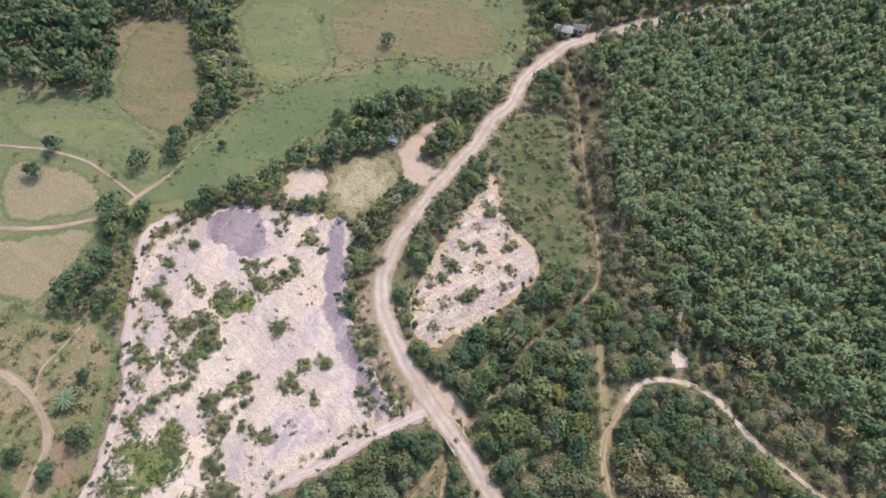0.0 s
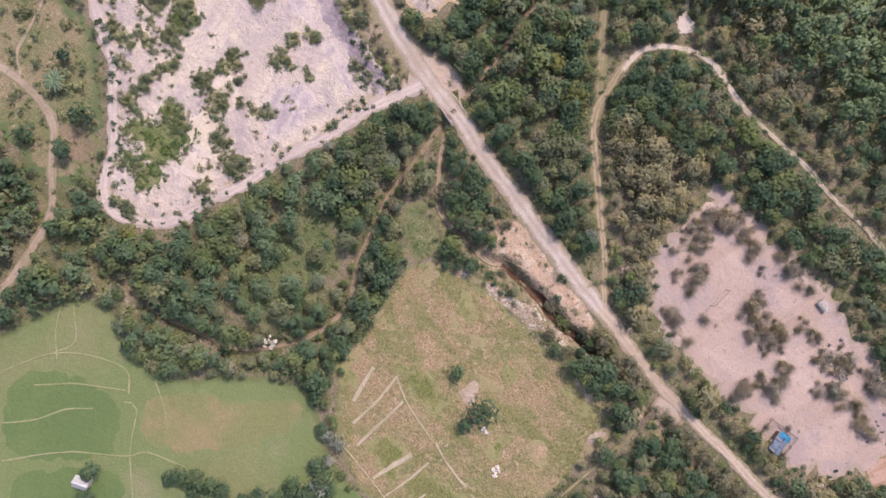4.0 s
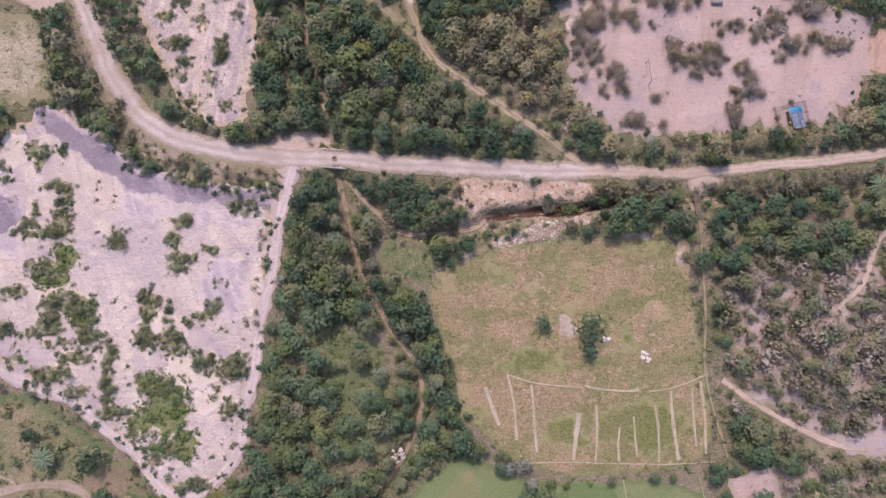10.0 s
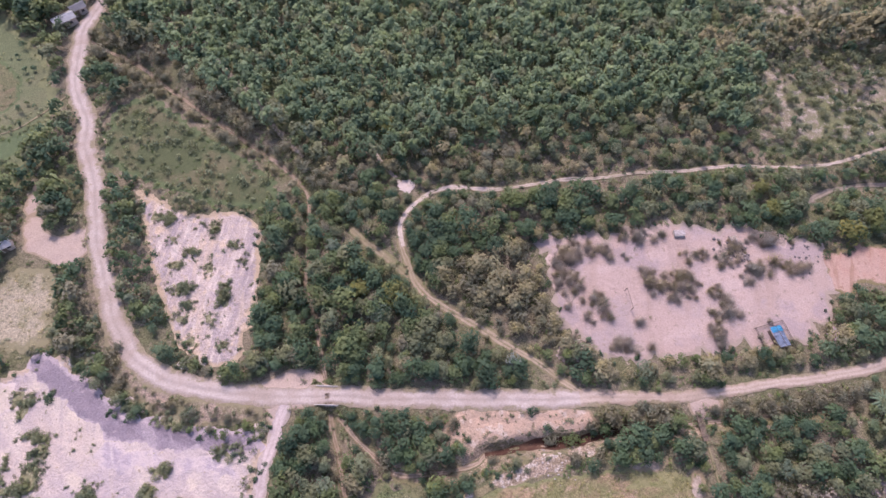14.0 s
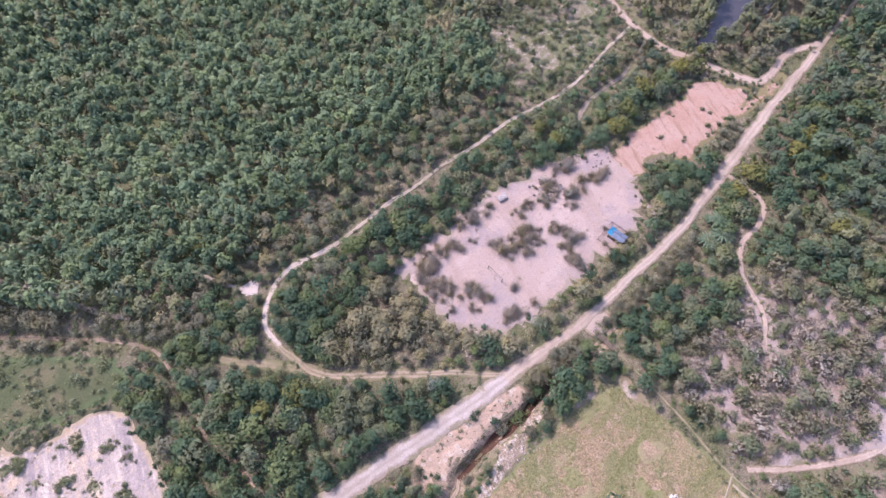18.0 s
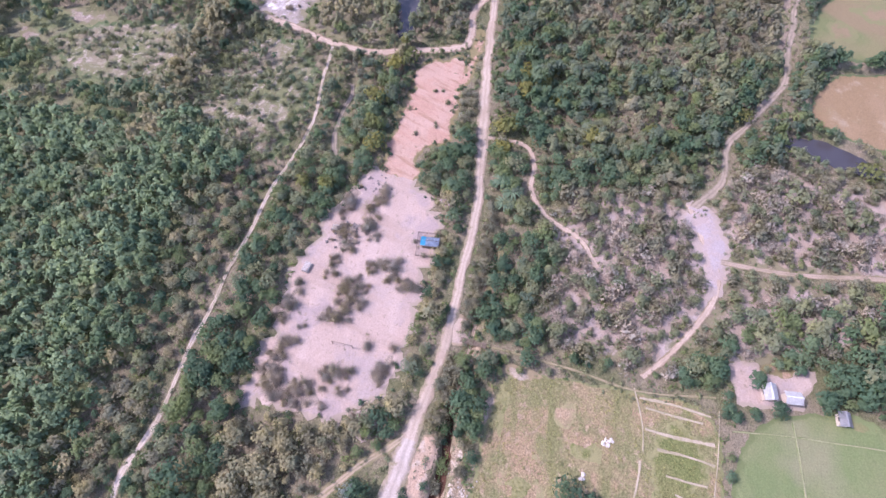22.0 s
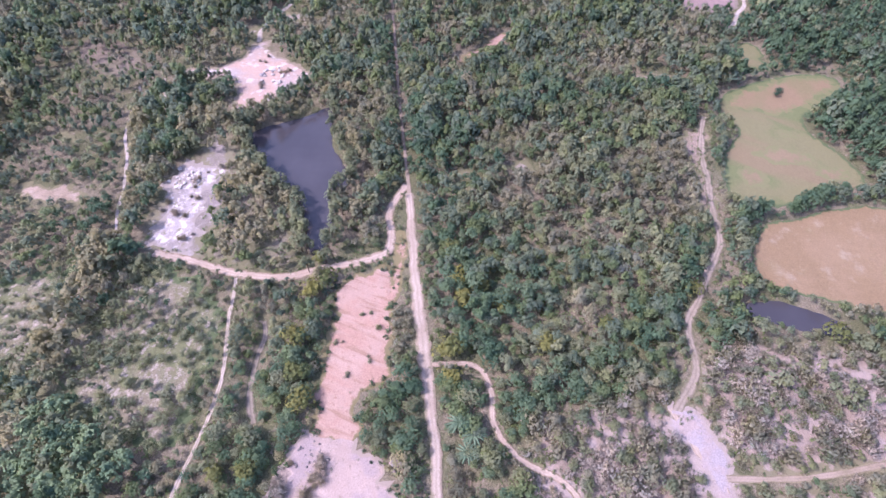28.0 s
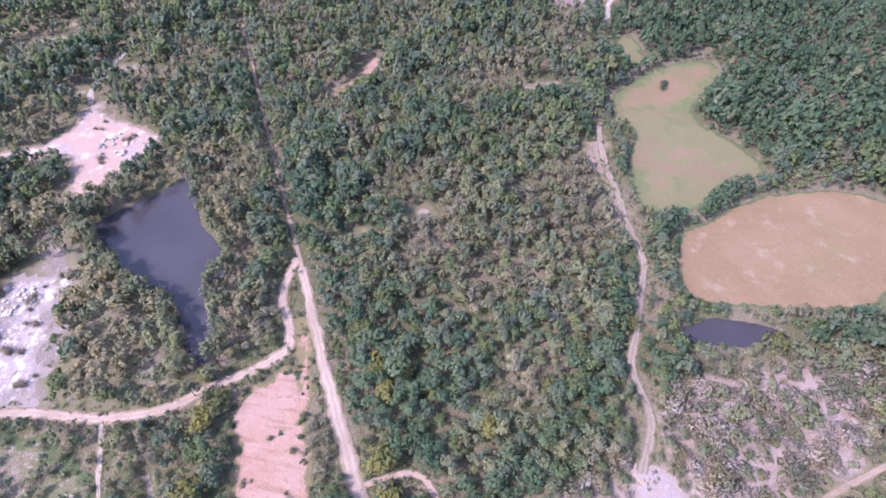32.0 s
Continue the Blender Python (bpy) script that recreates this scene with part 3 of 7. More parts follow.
def leaf_mat(name, dark, mid, light, rough=0.7):
    """Foliage: each tree has its own tint, each clump a shade of it; the clumps shade as one rounded mass."""
    m, nt, b = material(name, rough, 0.15)
    info, geo = nt.nodes.new("ShaderNodeObjectInfo"), nt.nodes.new("ShaderNodeNewGeometry")
    tree = mth(nt, "ADD", mth(nt, "MULTIPLY", info.outputs["Random"], 0.45), attr(nt, "tint"))
    f = mth(nt, "ADD", mth(nt, "MULTIPLY", tree, 0.88), mth(nt, "MULTIPLY", geo.outputs["Random Per Island"], 0.14))
    col = ramp(nt, f, [(0.08, dark), (0.5, mid), (0.95, light)])
    leafy = noise_of(nt, 3.0, 3.0, 0.7)
    col = mix(nt, 1.0, col, ramp(nt, leafy, [(0.3, (0.80,) * 3), (0.7, (1.15,) * 3)]), "MULTIPLY")
    col = mix(nt, 1.0, col, ramp(nt, noise_of(nt, 0.22, 3.0, 0.6), [(0.34, (0.80, 0.93, 0.96)), (0.5, (1.0, 1.02, 1.0)), (0.66, (1.13, 1.13, 0.92))]), "MULTIPLY")
    nt.links.new(col, b.inputs["Base Color"])
    nr, tf = nt.nodes.new("ShaderNodeAttribute"), nt.nodes.new("ShaderNodeVectorTransform")
    nr.attribute_name = "round"
    tf.vector_type, tf.convert_from, tf.convert_to = "NORMAL", "OBJECT", "WORLD"
    bm = node(nt, "ShaderNodeBump", Strength=0.45, Distance=0.3)
    nt.links.new(nr.outputs["Vector"], tf.inputs[0]), nt.links.new(leafy, bm.inputs["Height"])
    nt.links.new(tf.outputs[0], bm.inputs["Normal"]), nt.links.new(bm.outputs[0], b.inputs["Normal"])
    t = nt.nodes.new("ShaderNodeBsdfTranslucent")
    nt.links.new(col, t.inputs["Color"])
    ms = nt.nodes.new("ShaderNodeMixShader")
    ms.inputs[0].default_value = 0.36
    nt.links.new(b.outputs[0], ms.inputs[1]), nt.links.new(t.outputs[0], ms.inputs[2])
    nt.links.new(ms.outputs[0], nt.nodes["Material Output"].inputs["Surface"])
    return m


def plain(name, col, rough=0.8, var=0.15, scale=3.0, metal=0.0):
    m, nt, b = material(name, rough, 0.3)
    fac = noise_of(nt, scale, 5.0, 0.7)
    lo, hi = tuple(c * (1 - 2 * var) for c in col), tuple(min(1, c * (1 + var)) for c in col)
    nt.links.new(ramp(nt, fac, [(0.3, lo), (0.7, hi)]), b.inputs["Base Color"])
    b.inputs["Metallic"].default_value = metal
    bump(nt, b, fac, 0.3, 0.05)
    return m


def water_mat(name, col):
    m, nt, b = material(name, 0.12, 0.5)
    nt.links.new(ramp(nt, noise_of(nt, 0.05, 3.0), [(0.35, col), (0.7, tuple(c * 1.35 for c in col))]), b.inputs["Base Color"])
    bump(nt, b, noise_of(nt, 1.5, 4.0), 0.12, 0.1)
    return m


M_GROUND = earth("scrub_ground", (0.165, 0.165, 0.090), (0.255, 0.215, 0.150), (0.34, 0.275, 0.215), None, 0.06, (0.44, 0.56), (0.57, 0.68), grain=0.3, relief=0.5)
M_QUARRY = earth("quarry_sand", (0.560, 0.465, 0.392), (0.475, 0.401, 0.383), (0.520, 0.421, 0.326), (0.440, 0.351, 0.260), 0.035, (0.43, 0.58), (0.60, 0.72), blend=2.5,
                 grain=0.10, relief=0.8, streaks=((-68, 0.16, (0.590, 0.505, 0.430)), (-50, 0.07, (0.425, 0.358, 0.354)), (-75, 0.5, (0.500, 0.421, 0.378))),
                 blots=((0.055, 0.56, 0.70, (0.400, 0.337, 0.342)), (0.14, 0.57, 0.68, (0.610, 0.520, 0.421)), (0.8, 0.64, 0.70, (0.400, 0.327, 0.250))))
M_QUARRYMID = earth("ribbed_quarry_sand", (0.503, 0.415, 0.366), (0.450, 0.378, 0.362), (0.600, 0.478, 0.356), (0.428, 0.336, 0.234), 0.06, (0.46, 0.56), (0.56, 0.66), blend=2.0,
                    grain=0.16, relief=0.7, streaks=((82, 0.60, (0.621, 0.530, 0.454)), (76, 0.36, (0.374, 0.315, 0.308)), (88, 0.16, (0.590, 0.462, 0.341))),
                    blots=((0.16, 0.58, 0.66, (0.610, 0.478, 0.352)), (0.8, 0.62, 0.68, (0.386, 0.315, 0.234))))
M_CREAM = earth("cream_sand", (0.545, 0.465, 0.375), (0.500, 0.420, 0.350), (0.590, 0.515, 0.420), (0.530, 0.450, 0.405), 0.1, blend=3.0)
M_REDPATCH = earth("reddish_bare_soil", (0.365, 0.268, 0.175), (0.310, 0.245, 0.150), (0.42, 0.32, 0.225), (0.25, 0.222, 0.12), 0.12, blend=2.6, grain=0.25)
M_BAREPATCH = earth("brown_pasture_soil", (0.265, 0.200, 0.140), (0.215, 0.175, 0.115), (0.33, 0.255, 0.185), (0.15, 0.155, 0.078), 0.15, blend=2.2, grain=0.25)
M_TANPATCH = earth("tan_meadow", (0.250, 0.188, 0.118), (0.232, 0.185, 0.110), (0.28, 0.212, 0.14), (0.185, 0.185, 0.092), 0.05, blend=6.0)
M_DRYMEADOW = earth("dry_upper_meadow", (0.255, 0.183, 0.112), (0.222, 0.184, 0.100), (0.30, 0.215, 0.14), (0.180, 0.180, 0.088), 0.05, blend=5.0)
M_BROWNSOIL = earth("brown_leaf_soil", (0.225, 0.182, 0.140), (0.19, 0.165, 0.115), (0.26, 0.21, 0.17), (0.16, 0.155, 0.09), 0.09, blend=4.0)
M_PALEPATCH = earth("pale_bare_soil", (0.413, 0.340, 0.275), (0.370, 0.292, 0.224), (0.464, 0.396, 0.335), (0.258, 0.206, 0.129), 0.2, blend=0.8, grain=0.2)
M_GREENPATCH = earth("green_crop_patch", (0.165, 0.185, 0.07), (0.20, 0.20, 0.085), (0.14, 0.17, 0.06), (0.23, 0.215, 0.108), 0.1, blend=4.0, grain=0.3)
M_VERGE = earth("road_embankment", (0.40, 0.312, 0.245), (0.22, 0.205, 0.120), (0.47, 0.375, 0.295), (0.24, 0.21, 0.13), 0.16, (0.42, 0.58), blend=2.4, grain=0.3, relief=0.5)
M_LITTER = earth("dry_litter", (0.345, 0.275, 0.235), (0.30, 0.245, 0.20), (0.42, 0.335, 0.29), (0.44, 0.345, 0.30), 0.3, blend=1.8, grain=0.3)
M_COVER = earth("thin_ground_cover", (0.30, 0.285, 0.175), (0.25, 0.245, 0.14), (0.42, 0.37, 0.29), (0.48, 0.41, 0.37), 0.3, blend=0.8, grain=0.3)
M_SANDSPOT = earth("sand_scar", (0.38, 0.315, 0.265), (0.30, 0.24, 0.19), (0.45, 0.39, 0.345), (0.175, 0.165, 0.095), 0.12, (0.42, 0.56), (0.55, 0.64), blend=3.4, grain=0.25)
M_SCAR = earth("reddish_sand_scar", (0.44, 0.335, 0.265), (0.33, 0.255, 0.185), (0.50, 0.41, 0.34), (0.19, 0.17, 0.10), 0.10, (0.44, 0.60), (0.56, 0.66), blend=2.4, grain=0.22)
M_EASTSCAR = earth("tan_worn_ground", (0.33, 0.255, 0.20), (0.26, 0.215, 0.15), (0.38, 0.30, 0.245), (0.185, 0.175, 0.10), 0.10, (0.44, 0.58), (0.56, 0.66), blend=2.4, grain=0.22)
M_FARFIELD = earth("far_pink_field", (0.30, 0.215, 0.205), (0.27, 0.20, 0.18), (0.34, 0.25, 0.235), (0.23, 0.19, 0.15), 0.05, blend=3.0)
M_NORTHQ = earth("north_quarry", (0.47, 0.335, 0.275), (0.40, 0.335, 0.315), (0.50, 0.43, 0.385), (0.26, 0.215, 0.155), 0.06, (0.44, 0.60), (0.55, 0.68), blend=3.0, blots=((0.2, 0.57, 0.64, (0.55, 0.485, 0.45)),))
M_SPOIL = earth("lilac_spoil", (0.262, 0.218, 0.245), (0.320, 0.270, 0.292), (0.215, 0.180, 0.206), (0.430, 0.360, 0.362), 0.10, (0.40, 0.62), (0.56, 0.74), blend=2.0, grain=0.14, relief=0.7,
                streaks=((-32, 0.26, (0.230, 0.190, 0.215)), (-60, 0.35, (0.37, 0.312, 0.325))))
M_LILAC = earth("pale_lilac_silt", (0.430, 0.365, 0.378), (0.470, 0.400, 0.402), (0.395, 0.335, 0.350), (0.520, 0.440, 0.405), 0.12, (0.40, 0.62), (0.60, 0.74), blend=3.6, grain=0.1, relief=0.6,
                streaks=((-66, 0.3, (0.385, 0.325, 0.342)), (-72, 0.6, (0.520, 0.445, 0.425))))
M_GULLY = earth("gully_land", (0.37, 0.285, 0.205), (0.22, 0.195, 0.115), (0.48, 0.38, 0.295), (0.19, 0.175, 0.095), 0.12, (0.44, 0.56), (0.57, 0.68), blend=2.0, grain=0.3, relief=0.7)
M_CLEAR = earth("clearing_sand", (0.423, 0.321, 0.277), (0.375, 0.302, 0.283), (0.446, 0.345, 0.297), (0.318, 0.259, 0.213), 0.05, (0.46, 0.56), blend=1.6,
                streaks=((10, 0.10, (0.465, 0.364, 0.322)), (80, 0.16, (0.380, 0.287, 0.243))), blots=((0.10, 0.55, 0.62, (0.361, 0.287, 0.273)), (0.9, 0.61, 0.68, (0.323, 0.253, 0.208))))
M_PINK = earth("pink_earth", (0.425, 0.265, 0.205), (0.440, 0.300, 0.240), (0.375, 0.235, 0.175), (0.20, 0.17, 0.09), 0.08, blend=2.0, streaks=((75, 0.25, (0.455, 0.315, 0.255)), (72, 0.5, (0.35, 0.225, 0.165))),
               blots=((0.5, 0.60, 0.68, (0.36, 0.235, 0.175)),))
M_BARE = earth("dry_bare_soil", (0.335, 0.265, 0.220), (0.385, 0.312, 0.278), (0.27, 0.225, 0.17), (0.20, 0.18, 0.115), 0.09, (0.46, 0.56), blend=3.0, blots=((0.12, 0.56, 0.64, (0.40, 0.33, 0.305)),))
M_CROP = earth("dry_crop", (0.225, 0.215, 0.105), (0.34, 0.25, 0.155), (0.40, 0.30, 0.205), (0.18, 0.185, 0.09), 0.09, (0.45, 0.55), (0.54, 0.64), blend=1.2, grain=0.3,
               streaks=((85, 0.20, (0.30, 0.25, 0.14)), (10, 0.16, (0.21, 0.205, 0.095))))
M_PADDY = earth("paddy_green", (0.160, 0.200, 0.088), (0.190, 0.208, 0.102), (0.138, 0.180, 0.074), (0.13, 0.155, 0.07), 0.03, (0.45, 0.56), blend=2.0, grain=0.12, blots=((0.04, 0.54, 0.66, (0.225, 0.225, 0.13)),))
M_DRYPADDY = earth("dry_paddy", (0.190, 0.200, 0.092), (0.255, 0.215, 0.118), (0.175, 0.195, 0.085), (0.165, 0.20, 0.09), 0.05, blend=2.5, grain=0.12)
M_DEEPPADDY = earth("wet_paddy", (0.112, 0.165, 0.066), (0.126, 0.176, 0.072), (0.098, 0.148, 0.060), (0.15, 0.19, 0.085), 0.05, blend=0.8, grain=0.1)
M_MEADOW = earth("meadow_grass", (0.162, 0.180, 0.084), (0.209, 0.195, 0.103), (0.196, 0.181, 0.098), GRASS, 0.025, (0.46, 0.54), blend=2.0, streaks=((60, 0.06, (0.229, 0.181, 0.108)),))
M_BROWN = earth("ploughed_field", (0.262, 0.182, 0.106), (0.285, 0.20, 0.122), (0.31, 0.235, 0.15), GRASS, 0.04, (0.45, 0.56), (0.6, 0.72), blend=1.6, blots=((0.07, 0.55, 0.68, (0.25, 0.195, 0.105)), (0.14, 0.58, 0.7, (0.33, 0.255, 0.175))))
M_GREEN = earth("green_crop", (0.150, 0.178, 0.092), (0.188, 0.196, 0.112), (0.112, 0.142, 0.072), GRASS, 0.04, blend=3.0, grain=0.2, streaks=((50, 0.12, (0.192, 0.198, 0.097)),))
M_OLIVE = earth("olive_crop", (0.200, 0.178, 0.106), (0.165, 0.168, 0.090), (0.245, 0.200, 0.130), GRASS, 0.05, blend=2.0, grain=0.28, streaks=((38, 0.3, (0.225, 0.185, 0.115)),))
M_BEAN = earth("bean_crop", (0.112, 0.150, 0.076), (0.142, 0.170, 0.088), (0.088, 0.122, 0.058), GRASS, 0.03, blend=2.0, grain=0.12)
M_WHITE = earth("white_sand", (0.43, 0.375, 0.365), (0.30, 0.26, 0.245), (0.54, 0.49, 0.475), (0.31, 0.265, 0.235), 0.10, (0.46, 0.60), (0.52, 0.60), blend=5.0, blots=((0.25, 0.58, 0.64, (0.27, 0.24, 0.17)), (0.3, 0.55, 0.62, (0.66, 0.61, 0.59))))
M_APRONGREY = earth("grey_lilac_sand", (0.315, 0.268, 0.258), (0.260, 0.225, 0.190), (0.43, 0.375, 0.36), (0.21, 0.19, 0.125), 0.09, (0.44, 0.58), (0.55, 0.66), blend=5.0, grain=0.2)
M_THINSOIL = earth("thin_sandy_soil", (0.27, 0.235, 0.175), (0.20, 0.19, 0.115), (0.37, 0.32, 0.27), (0.18, 0.17, 0.10), 0.09, (0.44, 0.58), (0.57, 0.68), blend=4.0, grain=0.25)
M_STRAW = earth("straw_grass", (0.40, 0.350, 0.250), (0.26, 0.245, 0.145), (0.50, 0.445, 0.345), (0.22, 0.20, 0.12), 0.12, blend=3.0, grain=0.3)
M_APRON = earth("sand_apron", (0.439, 0.347, 0.282), (0.412, 0.326, 0.270), (0.473, 0.382, 0.307), (0.298, 0.234, 0.163), 0.2, blend=1.0)
M_BANK = earth("tan_bank", (0.52, 0.37, 0.27), (0.46, 0.34, 0.25), (0.34, 0.235, 0.165), (0.28, 0.22, 0.145), 0.15, blend=0.8, relief=0.7, blots=((0.35, 0.57, 0.64, (0.56, 0.45, 0.36)), (0.9, 0.60, 0.66, (0.24, 0.19, 0.12))))
M_STONY = earth("stony_bank", (0.42, 0.325, 0.245), (0.30, 0.235, 0.155), (0.56, 0.47, 0.385), (0.24, 0.205, 0.12), 0.2, (0.45, 0.6), (0.55, 0.62), blend=0.7, grain=0.35, relief=0.8, blots=((0.8, 0.56, 0.60, (0.60, 0.52, 0.44)),))
M_PASTURE = earth("pasture", (0.103, 0.122, 0.061), (0.168, 0.155, 0.090), (0.258, 0.206, 0.144), GRASS, 0.06, blend=3.0, grain=0.2)
M_STUBBLE = earth("dry_stubble", (0.275, 0.235, 0.155), (0.230, 0.215, 0.130), (0.33, 0.285, 0.20), GRASS, 0.05, (0.44, 0.60), (0.55, 0.70), blend=2.5, grain=0.25, streaks=((20, 0.3, (0.30, 0.255, 0.17)),))
M_DRYPASTURE = earth("dry_pasture", (0.185, 0.192, 0.098), (0.275, 0.228, 0.145), (0.36, 0.285, 0.20), GRASS, 0.08, (0.44, 0.58), (0.56, 0.68), blend=3.0, grain=0.28)
M_LOWSCRUB = earth("low_scrub_ground", (0.19, 0.20, 0.105), (0.27, 0.235, 0.165), (0.42, 0.36, 0.305), GRASS, 0.07, (0.44, 0.56), (0.52, 0.62), blend=4.0, grain=0.25)
M_FLOOR = earth("plantation_floor", (0.180, 0.201, 0.102), (0.258, 0.238, 0.150), (0.324, 0.275, 0.198), (0.192, 0.195, 0.102), 0.08, (0.46, 0.60), (0.62, 0.74), blend=4.0, grain=0.3)
M_ROAD = track_mat("dirt_road", (0.358, 0.307, 0.273), (0.465, 0.397, 0.351), (0.322, 0.257, 0.206))
M_TRAIL = track_mat("sandy_trail", (0.454, 0.383, 0.324), (0.540, 0.464, 0.400), (0.324, 0.270, 0.194))
M_ROADEAST = track_mat("pinkish_dirt_road", (0.380, 0.303, 0.244), (0.456, 0.371, 0.304), (0.318, 0.246, 0.189))
M_LOOPWEST = track_mat("brown_trail", (0.235, 0.205, 0.120), (0.380, 0.300, 0.225), (0.250, 0.205, 0.130), (0.17, 0.165, 0.085))
M_LOOPEAST = track_mat("broken_sandy_trail", (0.345, 0.285, 0.225), (0.500, 0.425, 0.360), (0.255, 0.215, 0.145), (0.17, 0.155, 0.085))
M_EASTPATH = track_mat("worn_pink_track", (0.270, 0.221, 0.171), (0.360, 0.293, 0.239), (0.216, 0.184, 0.131), (0.162, 0.149, 0.090))
M_CROSS = track_mat("pinkish_track", (0.420, 0.322, 0.257), (0.473, 0.380, 0.308), (0.344, 0.260, 0.201), (0.241, 0.195, 0.129))
M_PATH = track_mat("foot_path", (0.320, 0.252, 0.200), (0.360, 0.284, 0.224), (0.208, 0.176, 0.112))
M_SANDPATH = track_mat("sandy_path", (0.45, 0.39, 0.36), (0.49, 0.42, 0.38), (0.29, 0.25, 0.19))
M_RIM = track_mat("rim_track", (0.44, 0.365, 0.34), (0.51, 0.43, 0.40), (0.37, 0.31, 0.29), (0.38, 0.32, 0.27))
M_WESTLAND = earth("west_pasture", (0.152, 0.178, 0.094), (0.204, 0.199, 0.116), (0.119, 0.149, 0.074), (0.176, 0.184, 0.095), 0.03, (0.44, 0.58), blend=4.0, grain=0.25)
M_LANEFLAT = earth("lilac_sand_flat", (0.386, 0.331, 0.336), (0.396, 0.317, 0.290), (0.460, 0.405, 0.396), (0.35, 0.285, 0.248), 0.12, (0.46, 0.56), blend=2.4)
M_GREENCOVER = earth("green_low_cover", (0.165, 0.195, 0.085), (0.21, 0.215, 0.105), (0.30, 0.27, 0.17), (0.36, 0.33, 0.25), 0.2, (0.46, 0.58), blend=1.2, grain=0.3)
M_WEEDS = earth("weed_flat", (0.155, 0.190, 0.088), (0.215, 0.220, 0.115), (0.31, 0.285, 0.18), (0.17, 0.17, 0.09), 0.2, blend=1.5, grain=0.35, relief=0.5)
# reddish gully soil with the shade of its depth put into the colour
M_GULLYSHADE = earth("ditch_mud", (0.085, 0.045, 0.032), (0.14, 0.085, 0.058), (0.06, 0.04, 0.03), None, 0.16, (0.54, 0.68), (0.6, 0.74))
M_DITCH = track_mat("ditch_soil", (0.25, 0.185, 0.13), (0.36, 0.28, 0.215), (0.20, 0.16, 0.10), (0.15, 0.14, 0.08))
M_SILT = track_mat("grey_silt", (0.225, 0.188, 0.152), (0.285, 0.238, 0.192), (0.160, 0.138, 0.100), (0.10, 0.105, 0.06))
M_POND = water_mat("pond_water", (0.051, 0.047, 0.053))
M_LEAF = leaf_mat("leaf_broad", (0.078, 0.124, 0.076), (0.114, 0.177, 0.103), (0.178, 0.231, 0.137))
M_WOOD = leaf_mat("leaf_woodland", (0.164, 0.224, 0.129), (0.215, 0.288, 0.159), (0.266, 0.339, 0.196))
M_OLIVELEAF = leaf_mat("leaf_olive", (0.170, 0.189, 0.113), (0.220, 0.238, 0.140), (0.273, 0.282, 0.175))
M_SCRUB = leaf_mat("leaf_scrub", (0.236, 0.218, 0.152), (0.278, 0.260, 0.179), (0.320, 0.302, 0.205))
M_FRESH = leaf_mat("leaf_fresh", (0.131, 0.166, 0.081), (0.168, 0.210, 0.099), (0.214, 0.252, 0.124))
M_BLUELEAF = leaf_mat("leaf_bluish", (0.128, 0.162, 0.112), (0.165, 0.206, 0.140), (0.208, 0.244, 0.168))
M_SHRUB = leaf_mat("leaf_shrub", (0.191, 0.216, 0.130), (0.240, 0.265, 0.154), (0.301, 0.315, 0.191))
M_KHAKI = leaf_mat("leaf_khaki", (0.245, 0.225, 0.135), (0.295, 0.268, 0.162), (0.350, 0.310, 0.195))
M_DRYTWIG = leaf_mat("dry_twigs", (0.375, 0.311, 0.260), (0.431, 0.366, 0.309), (0.494, 0.421, 0.360))
M_DRYKHAKI = leaf_mat("leaf_dry_khaki", (0.320, 0.280, 0.195), (0.370, 0.322, 0.228), (0.425, 0.365, 0.262))
M_GREY = leaf_mat("leaf_grey", (0.240, 0.255, 0.215), (0.285, 0.300, 0.255), (0.330, 0.340, 0.300))
M_YELLOW = leaf_mat("yellow_bloom", (0.165, 0.180, 0.070), (0.250, 0.235, 0.080), (0.390, 0.335, 0.100))
M_GRASSTUFT = leaf_mat("grass_tuft", (0.110, 0.162, 0.062), (0.150, 0.210, 0.081), (0.206, 0.242, 0.108))
M_CROPLEAF = leaf_mat("crop_leaf", (0.220, 0.223, 0.101), (0.278, 0.271, 0.122), (0.381, 0.327, 0.166))
M_STRAWLEAF = leaf_mat("straw_leaf", (0.324, 0.300, 0.166), (0.420, 0.380, 0.230), (0.524, 0.468, 0.331))
M_STRIP = track_mat("bare_strip", (0.366, 0.308, 0.229), (0.414, 0.348, 0.266), (0.255, 0.225, 0.133), (0.240, 0.217, 0.117))
M_GRASSY = track_mat("grassy_track", (0.24, 0.20, 0.125), (0.30, 0.245, 0.165), (0.20, 0.185, 0.10), (0.15, 0.155, 0.08))
M_BUND = track_mat("paddy_bund", (0.260, 0.255, 0.150), (0.320, 0.295, 0.190), (0.180, 0.205, 0.095), (0.14, 0.175, 0.07))
M_FROND = plain("palm_frond", (0.10, 0.15, 0.085), 0.6)
M_BARK = plain("bark", (0.16, 0.12, 0.09))


